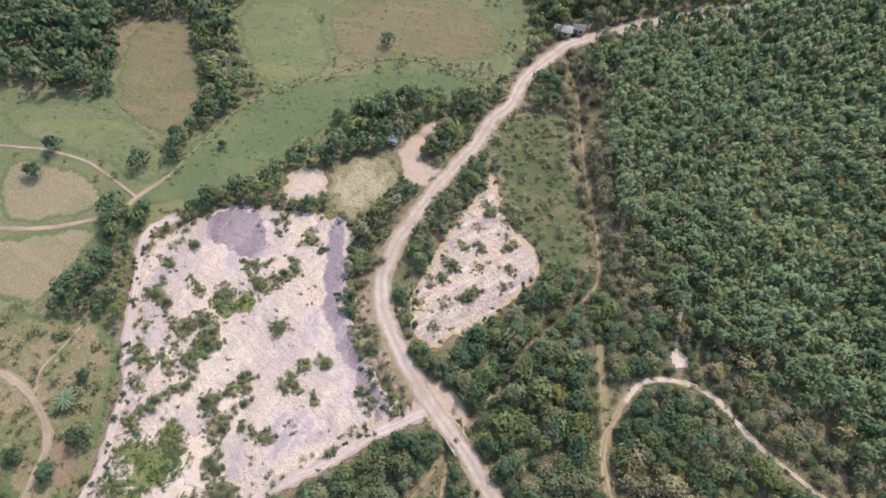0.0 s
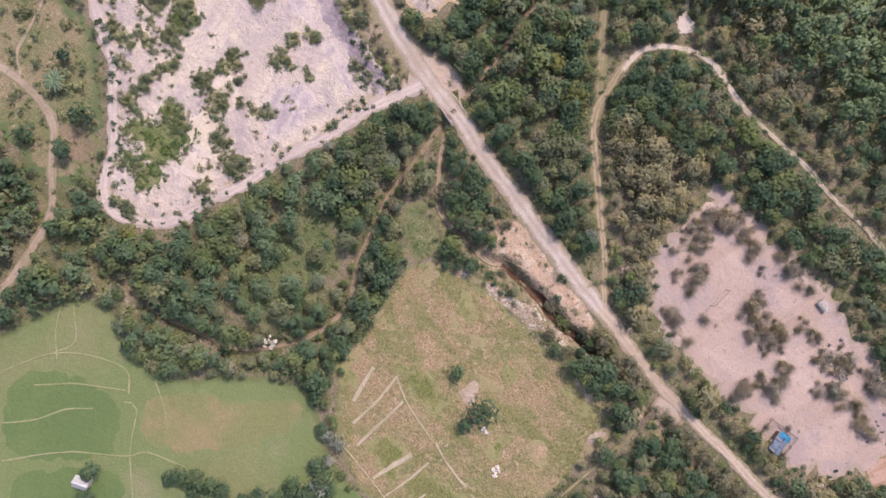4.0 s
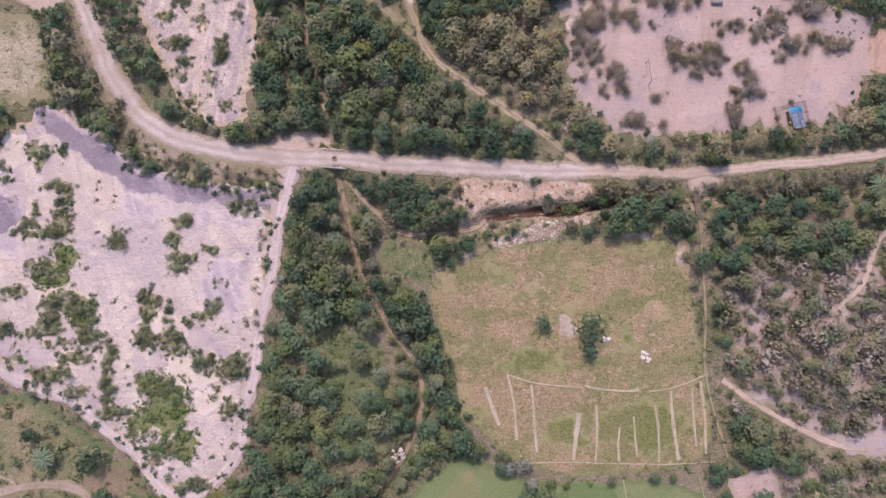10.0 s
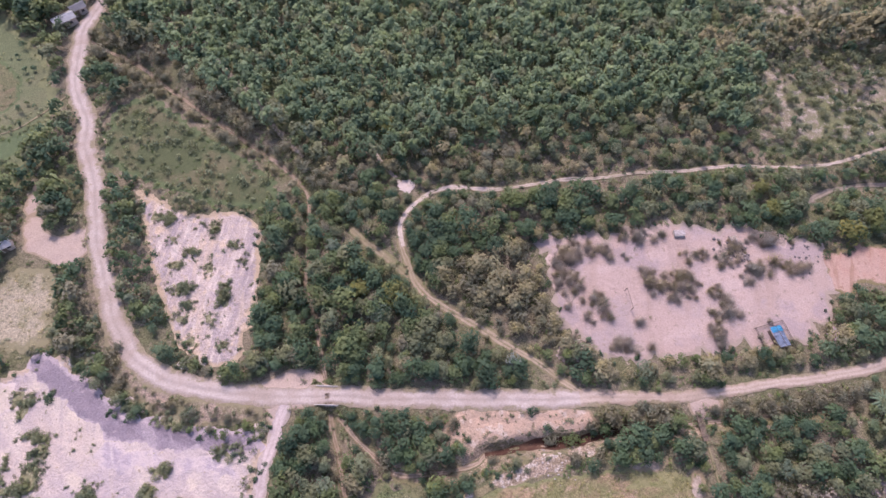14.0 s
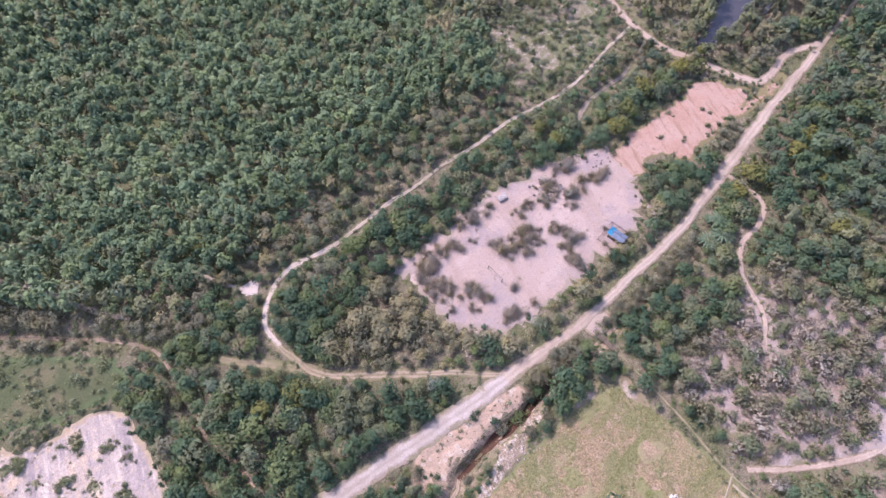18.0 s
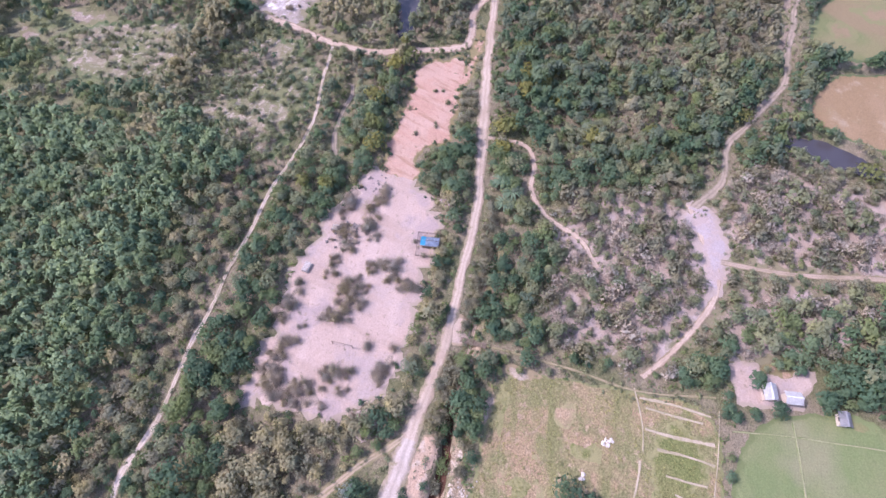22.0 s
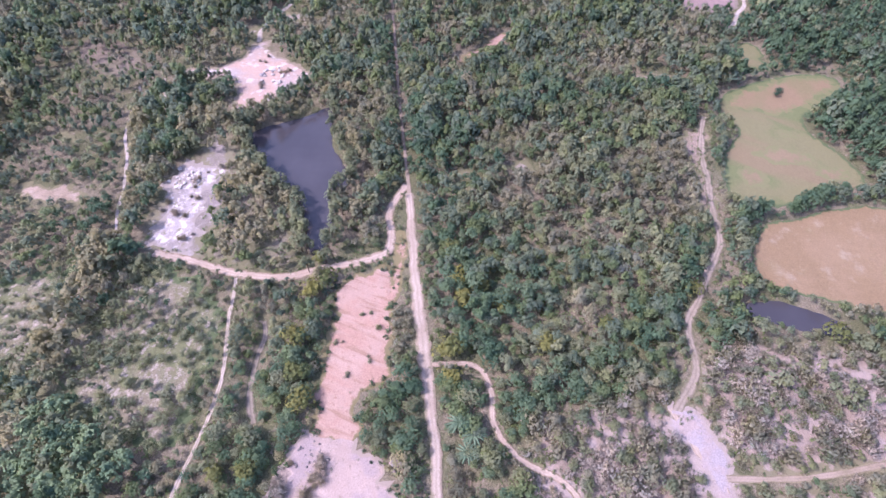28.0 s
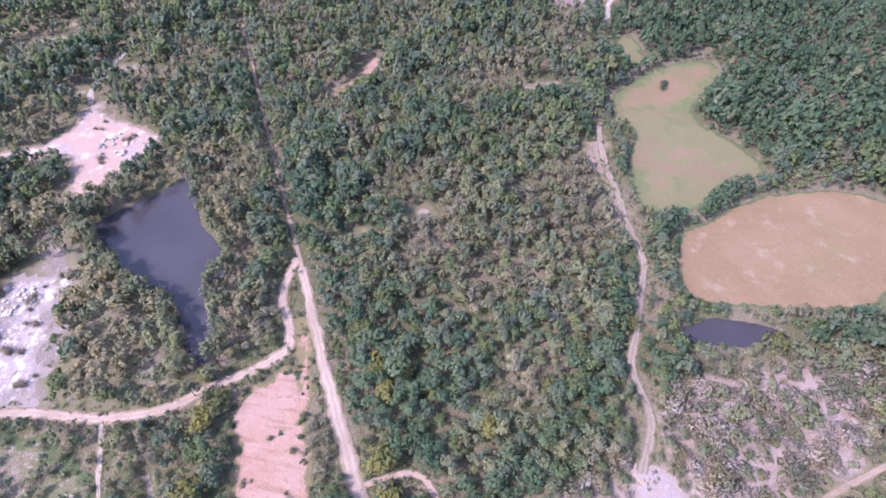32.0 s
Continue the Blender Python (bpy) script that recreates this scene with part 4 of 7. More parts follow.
# ---- ground and large forms ----
def ground_sheet():
    """One sheet to the horizon: fine cells over the place, wide ones beyond."""
    xs = np.concatenate([[-4000, -1500, -700, -400.0], np.arange(-276, -112, 4.0), np.arange(-112, 124, 1.3), np.arange(124, 405, 4.0), [450, 700, 1500, 4000]])
    ys = np.concatenate([[-4000, -1500, -700, -350], np.arange(-264, -62, 4.0), np.arange(-62, 5, 1.3), np.arange(5, 20, 0.6), np.arange(20.3, 140, 1.3), np.arange(140, 318, 4.0), [350, 700, 1500, 4000]])
    gx, gy = np.meshgrid(xs, ys)
    z = height(gx, gy)
    far = np.maximum(np.abs(gx - 65) - 335, np.abs(gy - 25) - 285)
    z = np.where(far > 4, 0.0, z)
    n = len(xs)
    i = np.arange((len(ys) - 1) * n).reshape(-1, n)[:, :-1].ravel()
    me = mesh_of("ground", np.column_stack([gx.ravel(), gy.ravel(), z.ravel()]), np.stack([i, i + 1, i + n + 1, i + n], 1), None, True)
    me.materials.append(M_GROUND)
    tagged(new("ground", me), "rough green and brown scrub ground", "ground", kind="structure")


ground_sheet()
for nm, poly, mat, lift, rough, lab, cat in (
        ("quarry", QUARRY_WEST, M_QUARRY, 0.12, 1.9, "pale pink and lilac bare sand of an old quarry", "quarry"),
        ("quarry", QUARRY_MID, M_QUARRYMID, 0.12, 1.3, "pale bare quarry sand beside the dirt road", "quarry"),
        ("clearing", CLEARING, M_CLEAR, 0.12, 2.8, "pinkish flat bare sand clearing among scrub", "clearing"),
        ("clearing", PINK_CLEARING, M_PINK, 0.13, 1.9, "salmon-pink bare earth strip beside the track", "clearing"),
        ("bare_soil", SCRUB_BARE, M_BARE, 0.10, 3.0, "grey-brown dry soil under leafless scrub", "soil"),
        ("crop_field", CROP_FIELD, M_CROP, 0.12, 0.6, "dry yellow-green crop field with bare strips", "field"),
        ("paddy_field", PADDY, M_PADDY, 0.10, 0.6, "flat bright green paddy field", "field"),
        ("meadow", MEADOW_EAST, M_MEADOW, 0.12, 1.0, "pale green and tan meadow between woods", "meadow"),
        ("ploughed_field", BROWN_FIELD, M_BROWN, 0.12, 0.6, "brown dry ploughed field with rounded corners", "field"),
        ("quarry", QUARRY_NORTH, M_NORTHQ, 0.12, 2.0, "far pinkish white quarry beyond the pond", "quarry"),
        ("sand_bank", WHITE_SAND, M_WHITE, 0.12, 3.4, "white sand bank beside the pond", "sand"),
        ("crop_field", OLIVE_FIELD, M_OLIVE, 0.12, 1.0, "olive-brown crop field on the slope", "field"),
        ("crop_field", GREEN_FIELD, M_GREEN, 0.12, 1.0, "light green crop field", "field"),
        ("crop_field", LONG_FIELD, M_OLIVE, 0.11, 1.0, "wide green and olive field", "field"),
        ("crop_field", BEAN_FIELD, M_BEAN, 0.12, 0.8, "even dark green bean field", "field"),
        ("crop_field", WEST_FIELD, M_STUBBLE, 0.11, 1.0, "dry tan stubble field", "field"),
        ("crop_field", WEST_FIELD_B, M_STUBBLE, 0.11, 1.0, "pale tan and green stubble field", "field"),
        ("sand_apron", JUNCTION, M_APRON, 0.20, 0.7, "pale sand spread at the road junction", "sand"),
        ("sand_apron", GATE_PAD, M_APRON, 0.20, 0.7, "pinkish worn earth beside the footbridge", "sand"),
        ("sand_apron", WHITE_SPOT, M_CREAM, 0.19, 0.7, "small white sand patch at the trail's bend", "sand"),
        ("sand_apron", ROAD_SPUR, M_PINK, 0.15, 1.0, "pink bare earth between the two tracks", "sand"),
        ("eroded_land", GULLY_LAND, M_GULLY, 0.05, 1.5, "eroded tan and green ground along the gully", "bank"),
        ("spoil_bank", SPOIL, M_SPOIL, 0.20, 1.3, "lilac-grey spoil slope along the quarry edge", "quarry"),
        ("spoil_flat", LILAC_FLAT, M_SPOIL, 0.18, 1.3, "smooth lilac-grey silt flat in the quarry", "quarry"),
        ("bare_soil", BARE_EAST, M_BARE, 0.10, 3.0, "pinkish grey bare soil under thin dry scrub", "soil"),
        ("bare_soil", BARE_SOUTH, M_BARE, 0.07, 3.0, "grey-brown bare soil between dry bushes", "soil"),
        ("meadow", GRASS_MID, M_PASTURE, 0.10, 1.5, "green rough grass meadow beside the ditch", "meadow"),
        ("dry_grass", DRY_GRASS, M_STRAW, 0.10, 2.0, "tall pale yellow dry grass", "grass"),
        ("sand_yard", SAND_YARD, M_APRON, 0.14, 1.0, "tan sandy yard beside the road and hut", "sand"),
        ("sand_bank", LILAC_SAND, M_QUARRY, 0.10, 1.5, "small lilac-white sand patch", "sand"),
        ("eroded_bank", BANK, M_BANK, 0.10, 1.0, "orange-tan eroded earth bank below the road", "bank"),
        ("eroded_bank", PALE_BANK, M_STONY, 0.11, 1.0, "pale stony bank at the field's edge", "bank"),
        ("sand_scar", WEST_SCAR, M_SCAR, 0.12, 2.2, "reddish sandy scar between belts of trees", "sand"),
        ("sand_scar", WEST_SCAR_B, M_SANDSPOT, 0.12, 2.0, "small pale sandy scar in green scrub", "sand"),
        ("sand_scar", EAST_SCAR, M_EASTSCAR, 0.13, 2.4, "tan worn ground along the eastern track", "sand"),
        ("dry_meadow", MEADOW_TOP, M_DRYMEADOW, 0.16, 2.6, "reddish-brown dry upper end of the meadow", "meadow"),
        ("meadow", MEADOW_SPIT, M_MEADOW, 0.12, 1.6, "small pale green meadow between dark trees", "meadow"),
        ("ploughed_field", FAR_FIELD, M_FARFIELD, 0.12, 1.2, "far pinkish-brown bare field", "field"),
        ("bare_soil", WEST_BROWN, M_BROWNSOIL, 0.09, 3.0, "brownish thin soil under sparse far trees", "soil"),
        ("sand_scar", NORTH_PATCH, M_PINK, 0.10, 1.5, "far pink bare patch in the woods", "sand"),
        ("sand_scar", NORTH_PATCH_B, M_BARE, 0.10, 1.5, "far grey-pink bare patch in the woods", "sand"),
        ("yard", HOUSE_YARD, M_CLEAR, 0.12, 1.0, "swept pinkish earth yard between small houses", "yard"),
        ("pasture", PASTURE_WEST, M_DRYPASTURE, 0.09, 1.5, "rough green and brown pasture with scattered trees", "pasture"),
        ("low_scrub", LOW_SCRUB, M_LOWSCRUB, 0.08, 3.0, "olive low scrub with pale sandy streaks", "scrub"),
        ("weed_flat", FLAT_GREEN, M_WEEDS, 0.10, 1.0, "low bright green weeds at the field's corner", "weeds"),
        ("weed_flat", [(-31, -12), (-14, -13), (-9, -26), (-10, -40), (-28, -42)], M_WEEDS, 0.06, 2.0, "rough grassy ground between thin trees", "weeds"),
        ("pasture", WEST_LAND, M_WESTLAND, 0.045, 2.5, "green rough pasture between the western fields", "pasture"),
        ("sand_flat", LANE_FLAT, M_LANEFLAT, 0.23, 1.6, "lilac-white bare sand where paths meet", "sand"),
        ("plantation_floor", PLANTATION, M_FLOOR, 0.06, 3.0, "green and brown undergrowth beneath the plantation", "ground"),
        ("sand_bank", WHITE_APRON, M_APRONGREY, 0.09, 3.0, "greyish lilac sand spreading from the white bank", "sand"),
        ("thin_soil", EUC_GROUND, M_THINSOIL, 0.07, 3.0, "pale sandy ground with thin grass under slender trees", "soil"),
        ("bare_soil", BARE_SW, M_BARE, 0.08, 3.0, "pale bare soil under grey thin scrub", "soil"),
        ("meadow", WEST_GREEN, M_GREEN, 0.10, 1.5, "green rough pasture beside the path", "meadow")):
    region(nm, poly, mat, lift, rough, 0.8 if mat in (M_GULLY, M_BANK, M_STONY) else 2.4, lab, cat, seed=len(lab))
for plot, mat, lab in (([(-42.5, -92), (-40, -83), (-30, -75), (-20.7, -73.6), (-11, -80.6), (-17.4, -91.6), (-28, -103)], M_DEEPPADDY, "deep green wet paddy plot"),
                       ([(-27, -103.5), (-19, -92), (-10, -82.5), (-1.5, -88), (-9, -100), (-18, -110)], M_DEEPPADDY, "deep green wet paddy plot"),
                       ([(22, -47.6), (38.5, -46.8), (40.5, -62), (24, -64)], M_DEEPPADDY, "even green paddy plot below the dry field"),
                       ([(-18.9, -72.4), (-16.8, -62.8), (-3.4, -52.3), (3.8, -43.4), (9.4, -44.6), (9.5, -54.5), (-1.3, -71), (-11.5, -77.4)], M_DRYPADDY, "paler dry paddy plot turning tan"),
                       ([(62, -76), (66, -64), (68, -72), (66, -80)], M_DRYPADDY, "small tan harvested paddy plot")):
    region("paddy_plot", plot, mat, 0.14, 0.7, 2.4, lab, "field", seed=len(lab))
for patch in LILAC_PATCHES:
    region("silt_patch", patch, M_LILAC, 0.15, 1.6, 2.0, "pale lilac silt washed over quarry sand", "sand", seed=len(patch))
FIELD_GREEN = ((31.2, -4.1, 4.1, 3.4), (14.1, -1.7, 4.8, 3.1), (21.2, -21.2, 10.2, 4.0), (42.3, -16.9, 4.1, 4.1), (46.2, 2.4, 8.2, 2.1), (8.4, -32.2, 5.4, 2.7), (44, -36, 13, 6.4), (28, -37, 7, 5))
FIELD_RED = ((5.5, -18.1, 4.8, 1.6), (2.6, -4.6, 3.6, 3.6), (14.9, -6.1, 4.8, 1.5), (21.7, -5, 4.1, 2), (29.1, -0.1, 6.8, 1.5), (38.8, -4.7, 1.3, 4.8), (18.4, -17.2, 2.7, 1.1),
             (35.8, -21.7, 1.9, 1.4), (45, -20.2, 1.8, 1.5), (5.5, -28, 2.2, 3.4), (49.1, -11.3, 4.8, 3.4), (31.3, -8.9, 4.1, 2.7))
FIELD_PALE = ((55.4, 2, 1.7, 6), (45.5, 6.8, 4.6, 1.7), (28.6, -13.7, 2.6, 3.7), (37.6, -14.9, 1.0, 2.4), (28, -21.2, 1.7, 0.6), (45.7, -24.3, 2, 0.7))
MEADOW_TAN = ((214, -92, 6, 11), (202, -78, 7, 6), (206, -106, 5, 7), (227, -98, 3, 6))
SAND_SPOTS = ((134.8, 172, 4, 10), (120.7, 186, 4, 6), (113.3, 159.4, 3, 6), (113.8, 92.5, 2.2, 6), (139, 100.8, 3, 4), (263, 147, 3, 4.5), (267.2, 132.8, 2, 4),
              (285.7, 125.6, 4, 4), (328, 146, 5, 13), (342, 168, 5, 4), (300.5, 109, 5, 8), (195, 21.6, 2.5, 4.5), (200.6, 1.5, 3.5, 4.5), (342, 141.5, 4, 5), (219.8, 68.8, 1.4, 2.2))
for mat, lift, nm, lab, ovals in (
        (M_GREENPATCH, 0.15, "green_patch", "greener patch of crop in the dry field", FIELD_GREEN),
        (M_REDPATCH, 0.17, "bare_patch", "reddish bare patch in the dry field", FIELD_RED),
        (M_PALEPATCH, 0.19, "bare_patch", "pale worn ground in the dry field", FIELD_PALE),
        (M_PINK, 0.16, "bare_patch", "reddish swept earth behind the houses", ((73, -57.5, 1.6, 5),)),
        (M_BAREPATCH, 0.13, "bare_patch", "brown bare soil in the western pasture", ((-72, -43.6, 7, 4.5), (-67, -60.5, 3.4, 2.8), (-79, -52, 5, 1.6))),
        (M_TANPATCH, 0.16, "tan_patch", "dry reddish-tan part of the meadow", MEADOW_TAN),
        (M_CREAM, 0.16, "cream_sand", "smooth cream-coloured sand in the quarry", ((-93.4, 29.6, 3.6, 5.2), (-54, -20, 8, 6), (-50, -27, 5, 4), (-59, -11, 5, 4), (-85, -3, 5, 3))),
        (M_SANDSPOT, 0.10, "sand_scar", "bare sandy patch among the trees", SAND_SPOTS)):
    for o in ovals:
        region(nm, oval(*o), mat, lift, 2.6 if mat is M_SANDSPOT else 1.6 if mat in (M_REDPATCH, M_GREENPATCH) else 0.7, 1.4, label=lab, category="soil", seed=int(o[2] * 10))
region("embankment", ROAD_BANK, M_VERGE, 0.22, 0.8, 1.2, label="rough grey-brown embankment below the road", category="bank")


def water(name, poly, level, mat, label):
    rng = np.random.default_rng(5)
    e = ragged(poly, rng, 0.5)
    bm = bmesh.new()
    bm.faces.new([bm.verts.new((x, y, level)) for x, y in e])
    bmesh.ops.triangulate(bm, faces=bm.faces[:])
    me = bpy.data.meshes.new(name)
    bm.to_mesh(me), bm.free()
    me.materials.append(mat)
    return tagged(new(name, me), label, "pond", kind="structure")


water("water", POND, -0.12, M_POND, "still dark violet-grey pond water")
water("water", SMALL_POND, -0.12, M_POND, "narrow dark pond beside a brown field")

ribbon("ditch_bed", DITCH_N, 1.6, M_DITCH, 0.22, "dry brown stream bed with eroded banks", "ditch", 1, 1.0)
ribbon("ditch_bed", GULLY[:6], 1.5, M_DITCH, 0.24, "shallow dry end of the gully", "ditch", 2, 1.0)
ribbon("ditch_bed", GULLY[5:11], 1.9, M_GULLYSHADE, 0.25, "dark reddish eroded gully beside the road", "ditch", 2, 1.0)
ribbon("ditch_bed", GULLY[10:], 1.4, M_DITCH, 0.23, "overgrown gully beside the road", "ditch", 2, 1.0)
ribbon("canal_bed", CANAL, 1.9, M_SILT, 0.12, "short silted canal of grey shallow mud", "canal", 3, 1.0)
ribbon("path", RIM_TRACK, 3.0, M_RIM, 0.20, "pale lilac-brown dirt track round the quarry", "path", 4, 1.0)
ribbon("path", WEST_PATH, 2.4, M_PATH, 0.18, "narrow tan dirt path", "path", 5, 1.0)
ribbon("path", FIELD_PATH, 1.6, M_PATH, 0.19, "narrow pale path between fields", "path", 6)
ribbon("path", FIELD_PATH_FAR, 0.6, M_GRASSY, 0.19, "thin overgrown path along a field hedge", "path", 26, 1.0)
ribbon("path", FIELD_PATH_B, 1.1, M_PATH, 0.18, "narrow pale path to the west", "path", 7)
ribbon("path", LOOP_WEST, 2.6, M_LOOPWEST, 0.18, "worn brown double-rut trail with a grassy crown", "path", 8, 1.0)
ribbon("path", LOOP_BEND, 1.7, M_TRAIL, 0.19, "pale sandy trail bending through thicket", "path", 28, 1.0)
ribbon("path", LOOP_EAST, 1.5, M_LOOPEAST, 0.18, "narrow broken sandy trail beside the plantation", "path", 38, 1.0)
ribbon("path", [(-68, 160), (-65.7, 153), (-62, 136.8), (-54.2, 123.4), (-44.6, 110.8), (-38, 100), (-30, 90)], 1.7, M_TRAIL, 0.18, "pale thin trail at the plantation's edge", "path", 17, 1.0)
ribbon("path", [(-4, 80), (-8, 86), (-12, 94)], 1.4, M_TRAIL, 0.18, "faint pale trail into the plantation", "path", 18, 1.0)
ribbon("path", [(-103, -27), (-100, -34), (-97, -41), (-92, -44)], 1.0, M_PATH, 0.18, "thin tan footpath in the pasture", "path", 19, 1.0)
ribbon("path", [(248, 150), (232, 143.5), (214, 134), (198, 129)], 1.3, M_TRAIL, 0.18, "thin pale track between two belts of trees", "path", 39, 1.0)
ribbon("path", GRASS_TRAIL, 2.8, M_GRASSY, 0.16, "dull grassy trail fork", "path", 9)
ribbon("path", CROSS_TRACK, 3.0, M_CROSS, 0.21, "pale sandy cross track beside the pond", "path", 10)
ribbon("path", BELT_PATH, 1.5, M_SANDPATH, 0.18, "pale sandy path beside a belt of trees", "path", 31, 1.0)
ribbon("path", NORTH_PATH, 2.2, M_SANDPATH, 0.18, "pale track leaving the far quarry", "path", 32, 1.0)
ribbon("path", FAR_LANE, 2.6, M_SANDPATH, 0.18, "pale lane past a far field", "path", 33, 1.0)
ribbon("path", EAST_TRACK, 3.0, M_EASTPATH, 0.18, "brown dirt track through the trees", "path", 11, 1.0)
ribbon("path", WIND_PATH, 1.7, M_CROSS, 0.18, "winding reddish path in scrub", "path", 12)
ribbon("path", SAND_LANE, 1.7, M_CROSS, 0.19, "narrow pale sandy lane through scrub", "path", 13, 0.3, [(62, 0.9), (114, 1.0)])
ribbon("path", SAND_LANE_B, 1.7, M_PATH, 0.18, "pale sandy path to the houses", "path", 14)
ribbon("field_bund", FIELD_BUND, 0.7, M_GRASSY, 0.2, "grassy earth bund along the field", "bund", 15)
ribbon("path", MAIN_ROAD[29:], 1.5, M_PATH, 0.21, "faint far end of the dirt road among trees", "path", 36, 1.0)
ribbon("road", MAIN_ROAD[21:30], 5.0, M_ROADEAST, 0.23, "sandy pink dirt road between hedges", "road", 16,
       taper=[(33, 0.82), (36, 0.8), (50, 0.52), (105, 0.52), (117, 0.74), (126, 0.84), (150, 0.68), (184, 0.55)])
ribbon("road", MAIN_ROAD[:22], 5.0, M_ROAD, 0.22, "pale beige unpaved dirt road with wheel ruts", "road", 16,
       taper=[(-100, 1.15), (-60, 1.1), (-30, 1.0), (-25, 0.95), (-24, 0.8), (-19.5, 0.8), (-18, 0.95), (20, 0.95), (36, 0.8)])

# ---- vegetation ----
def unit(v):
    return v / (np.linalg.norm(v, axis=-1, keepdims=True) + 1e-9)


def crown_cards(rng, radius, tall, cards, size, lobes, base, fringe=0.25):
    """Three-cornered leaf clumps that cover a crown of uneven lobes, with looser ones at its fringe: corners and soft normals."""
    lobes = int(lobes * 1.3) + 1
    a = np.arange(lobes) * 2.4 + rng.uniform(-0.9, 0.9, lobes) + rng.uniform(0, 6.283)
    r = radius * 0.70 * np.sqrt(np.arange(lobes) / max(1, lobes - 1)) * rng.uniform(0.5, 1.3, lobes)
    rad = rng.uniform(0.24, 0.56, lobes) ** 1.1 * radius
    wide = rng.uniform(0.82, 1.22)
    cen = np.column_stack([r * np.cos(a) * wide, r * np.sin(a) / wide, base + tall * (0.62 - 0.42 * (r / radius) ** 2 + rng.uniform(-0.14, 0.12, lobes))])
    k = rng.choice(lobes, cards, p=rad ** 1.6 / np.sum(rad ** 1.6))
    cz = 1 - 1.3 * rng.uniform(0, 1, cards)
    turn = rng.uniform(0, 6.283, cards)
    d = np.column_stack([np.cos(turn) * np.sqrt(np.maximum(0, 1 - cz * cz)), np.sin(turn) * np.sqrt(np.maximum(0, 1 - cz * cz)), cz])
    loose = rng.uniform(size=cards) < fringe
    d = unit(d + rng.normal(size=(cards, 3)) * np.where(loose, 0.5, 0.14)[:, None])
    up = np.array((1, 1, max(0.8, tall / (2.0 * radius) + 0.25)))
    p = cen[k] + d * (rad[k] * np.where(loose, rng.uniform(0.95, 1.35, cards), rng.uniform(0.80, 1.05, cards)))[:, None] * up
    p[:, 2] = np.maximum(p[:, 2], 0.05)
    nrm = unit(d + rng.normal(size=(cards, 3)) * np.where(loose, 0.55, 0.3)[:, None] + (0, 0, 0.25))
    u = unit(np.cross(nrm, rng.normal(size=(cards, 3))))
    v = np.cross(nrm, u)
    s = size * rng.uniform(0.65, 1.35, (cards, 3, 1)) * np.where(loose, 0.66, 1.0)[:, None, None]
    a = rng.uniform(-0.4, 0.4, (cards, 3, 1)) + np.array([0, 2.09, 4.19]).reshape(1, 3, 1)
    c = p[:, None] + s * (np.cos(a) * u[:, None] + np.sin(a) * v[:, None])
    rnd = unit(0.30 * unit((c - cen[k][:, None]) / up) + 0.42 * unit(c - (0, 0, base + tall * 0.1)) + 0.16 * rng.normal(size=(cards, 1, 3)) + (0, 0, 0.36))
    return np.concatenate([c, rnd], -1)


def twig_cards(rng, radius, tall, count, base):
    """Thin blades that fan out as bare twigs do."""
    d = rng.normal(size=(count, 3))
    d[:, 2] = np.abs(d[:, 2]) + 0.25
    d = unit(d)
    a = np.column_stack([rng.normal(size=(count, 2)) * radius * 0.25, base + rng.uniform(0.0, 0.4, count) * tall])
    b = a + d * (radius * rng.uniform(0.5, 1.1, count))[:, None]
    side = unit(np.cross(d, rng.normal(size=(count, 3)))) * (0.05 + 0.02 * radius)
    c = np.stack([a - side, a + side, b], 1)
    return np.concatenate([c, np.repeat(unit(d + (0, 0, 0.8))[:, None], 3, 1)], -1)


def trunk_mesh(name, tall, r, limbs, rng):
    """A tapered, leaning trunk with limbs."""
    bm = bmesh.new()

    def limb(a, b, r0, r1, sides=5):
        a, b = Vector(a), Vector(b)
        q = (b - a).to_track_quat("Z", "Y")
        mid = (a + b) / 2 + Vector(rng.normal(size=3) * 0.04 * (b - a).length)
        rings = []
        for p, rr in ((a, r0), (mid, (r0 + r1) / 2), (b, r1)):
            rings.append([bm.verts.new(p + q @ Vector((rr * math.cos(6.283 * i / sides), rr * math.sin(6.283 * i / sides), 0))) for i in range(sides)])
        for lo, hi in zip(rings, rings[1:]):
            for i in range(sides):
                bm.faces.new((lo[i], lo[(i + 1) % sides], hi[(i + 1) % sides], hi[i]))
        bm.faces.new(rings[-1])

    top = Vector((rng.normal() * 0.2, rng.normal() * 0.2, tall))
    limb((0, 0, -0.3), top, r, r * 0.6)
    for i in range(limbs):
        a = 6.283 * i / limbs + rng.uniform(-0.4, 0.4)
        limb(top * rng.uniform(0.6, 0.95), top + Vector((math.cos(a), math.sin(a), 0.8)) * tall * rng.uniform(0.3, 0.5), r * 0.5, r * 0.2, 4)
    me = bpy.data.meshes.new(name)
    bm.to_mesh(me)
    bm.free()
    me.materials.append(M_BARK)
    return me


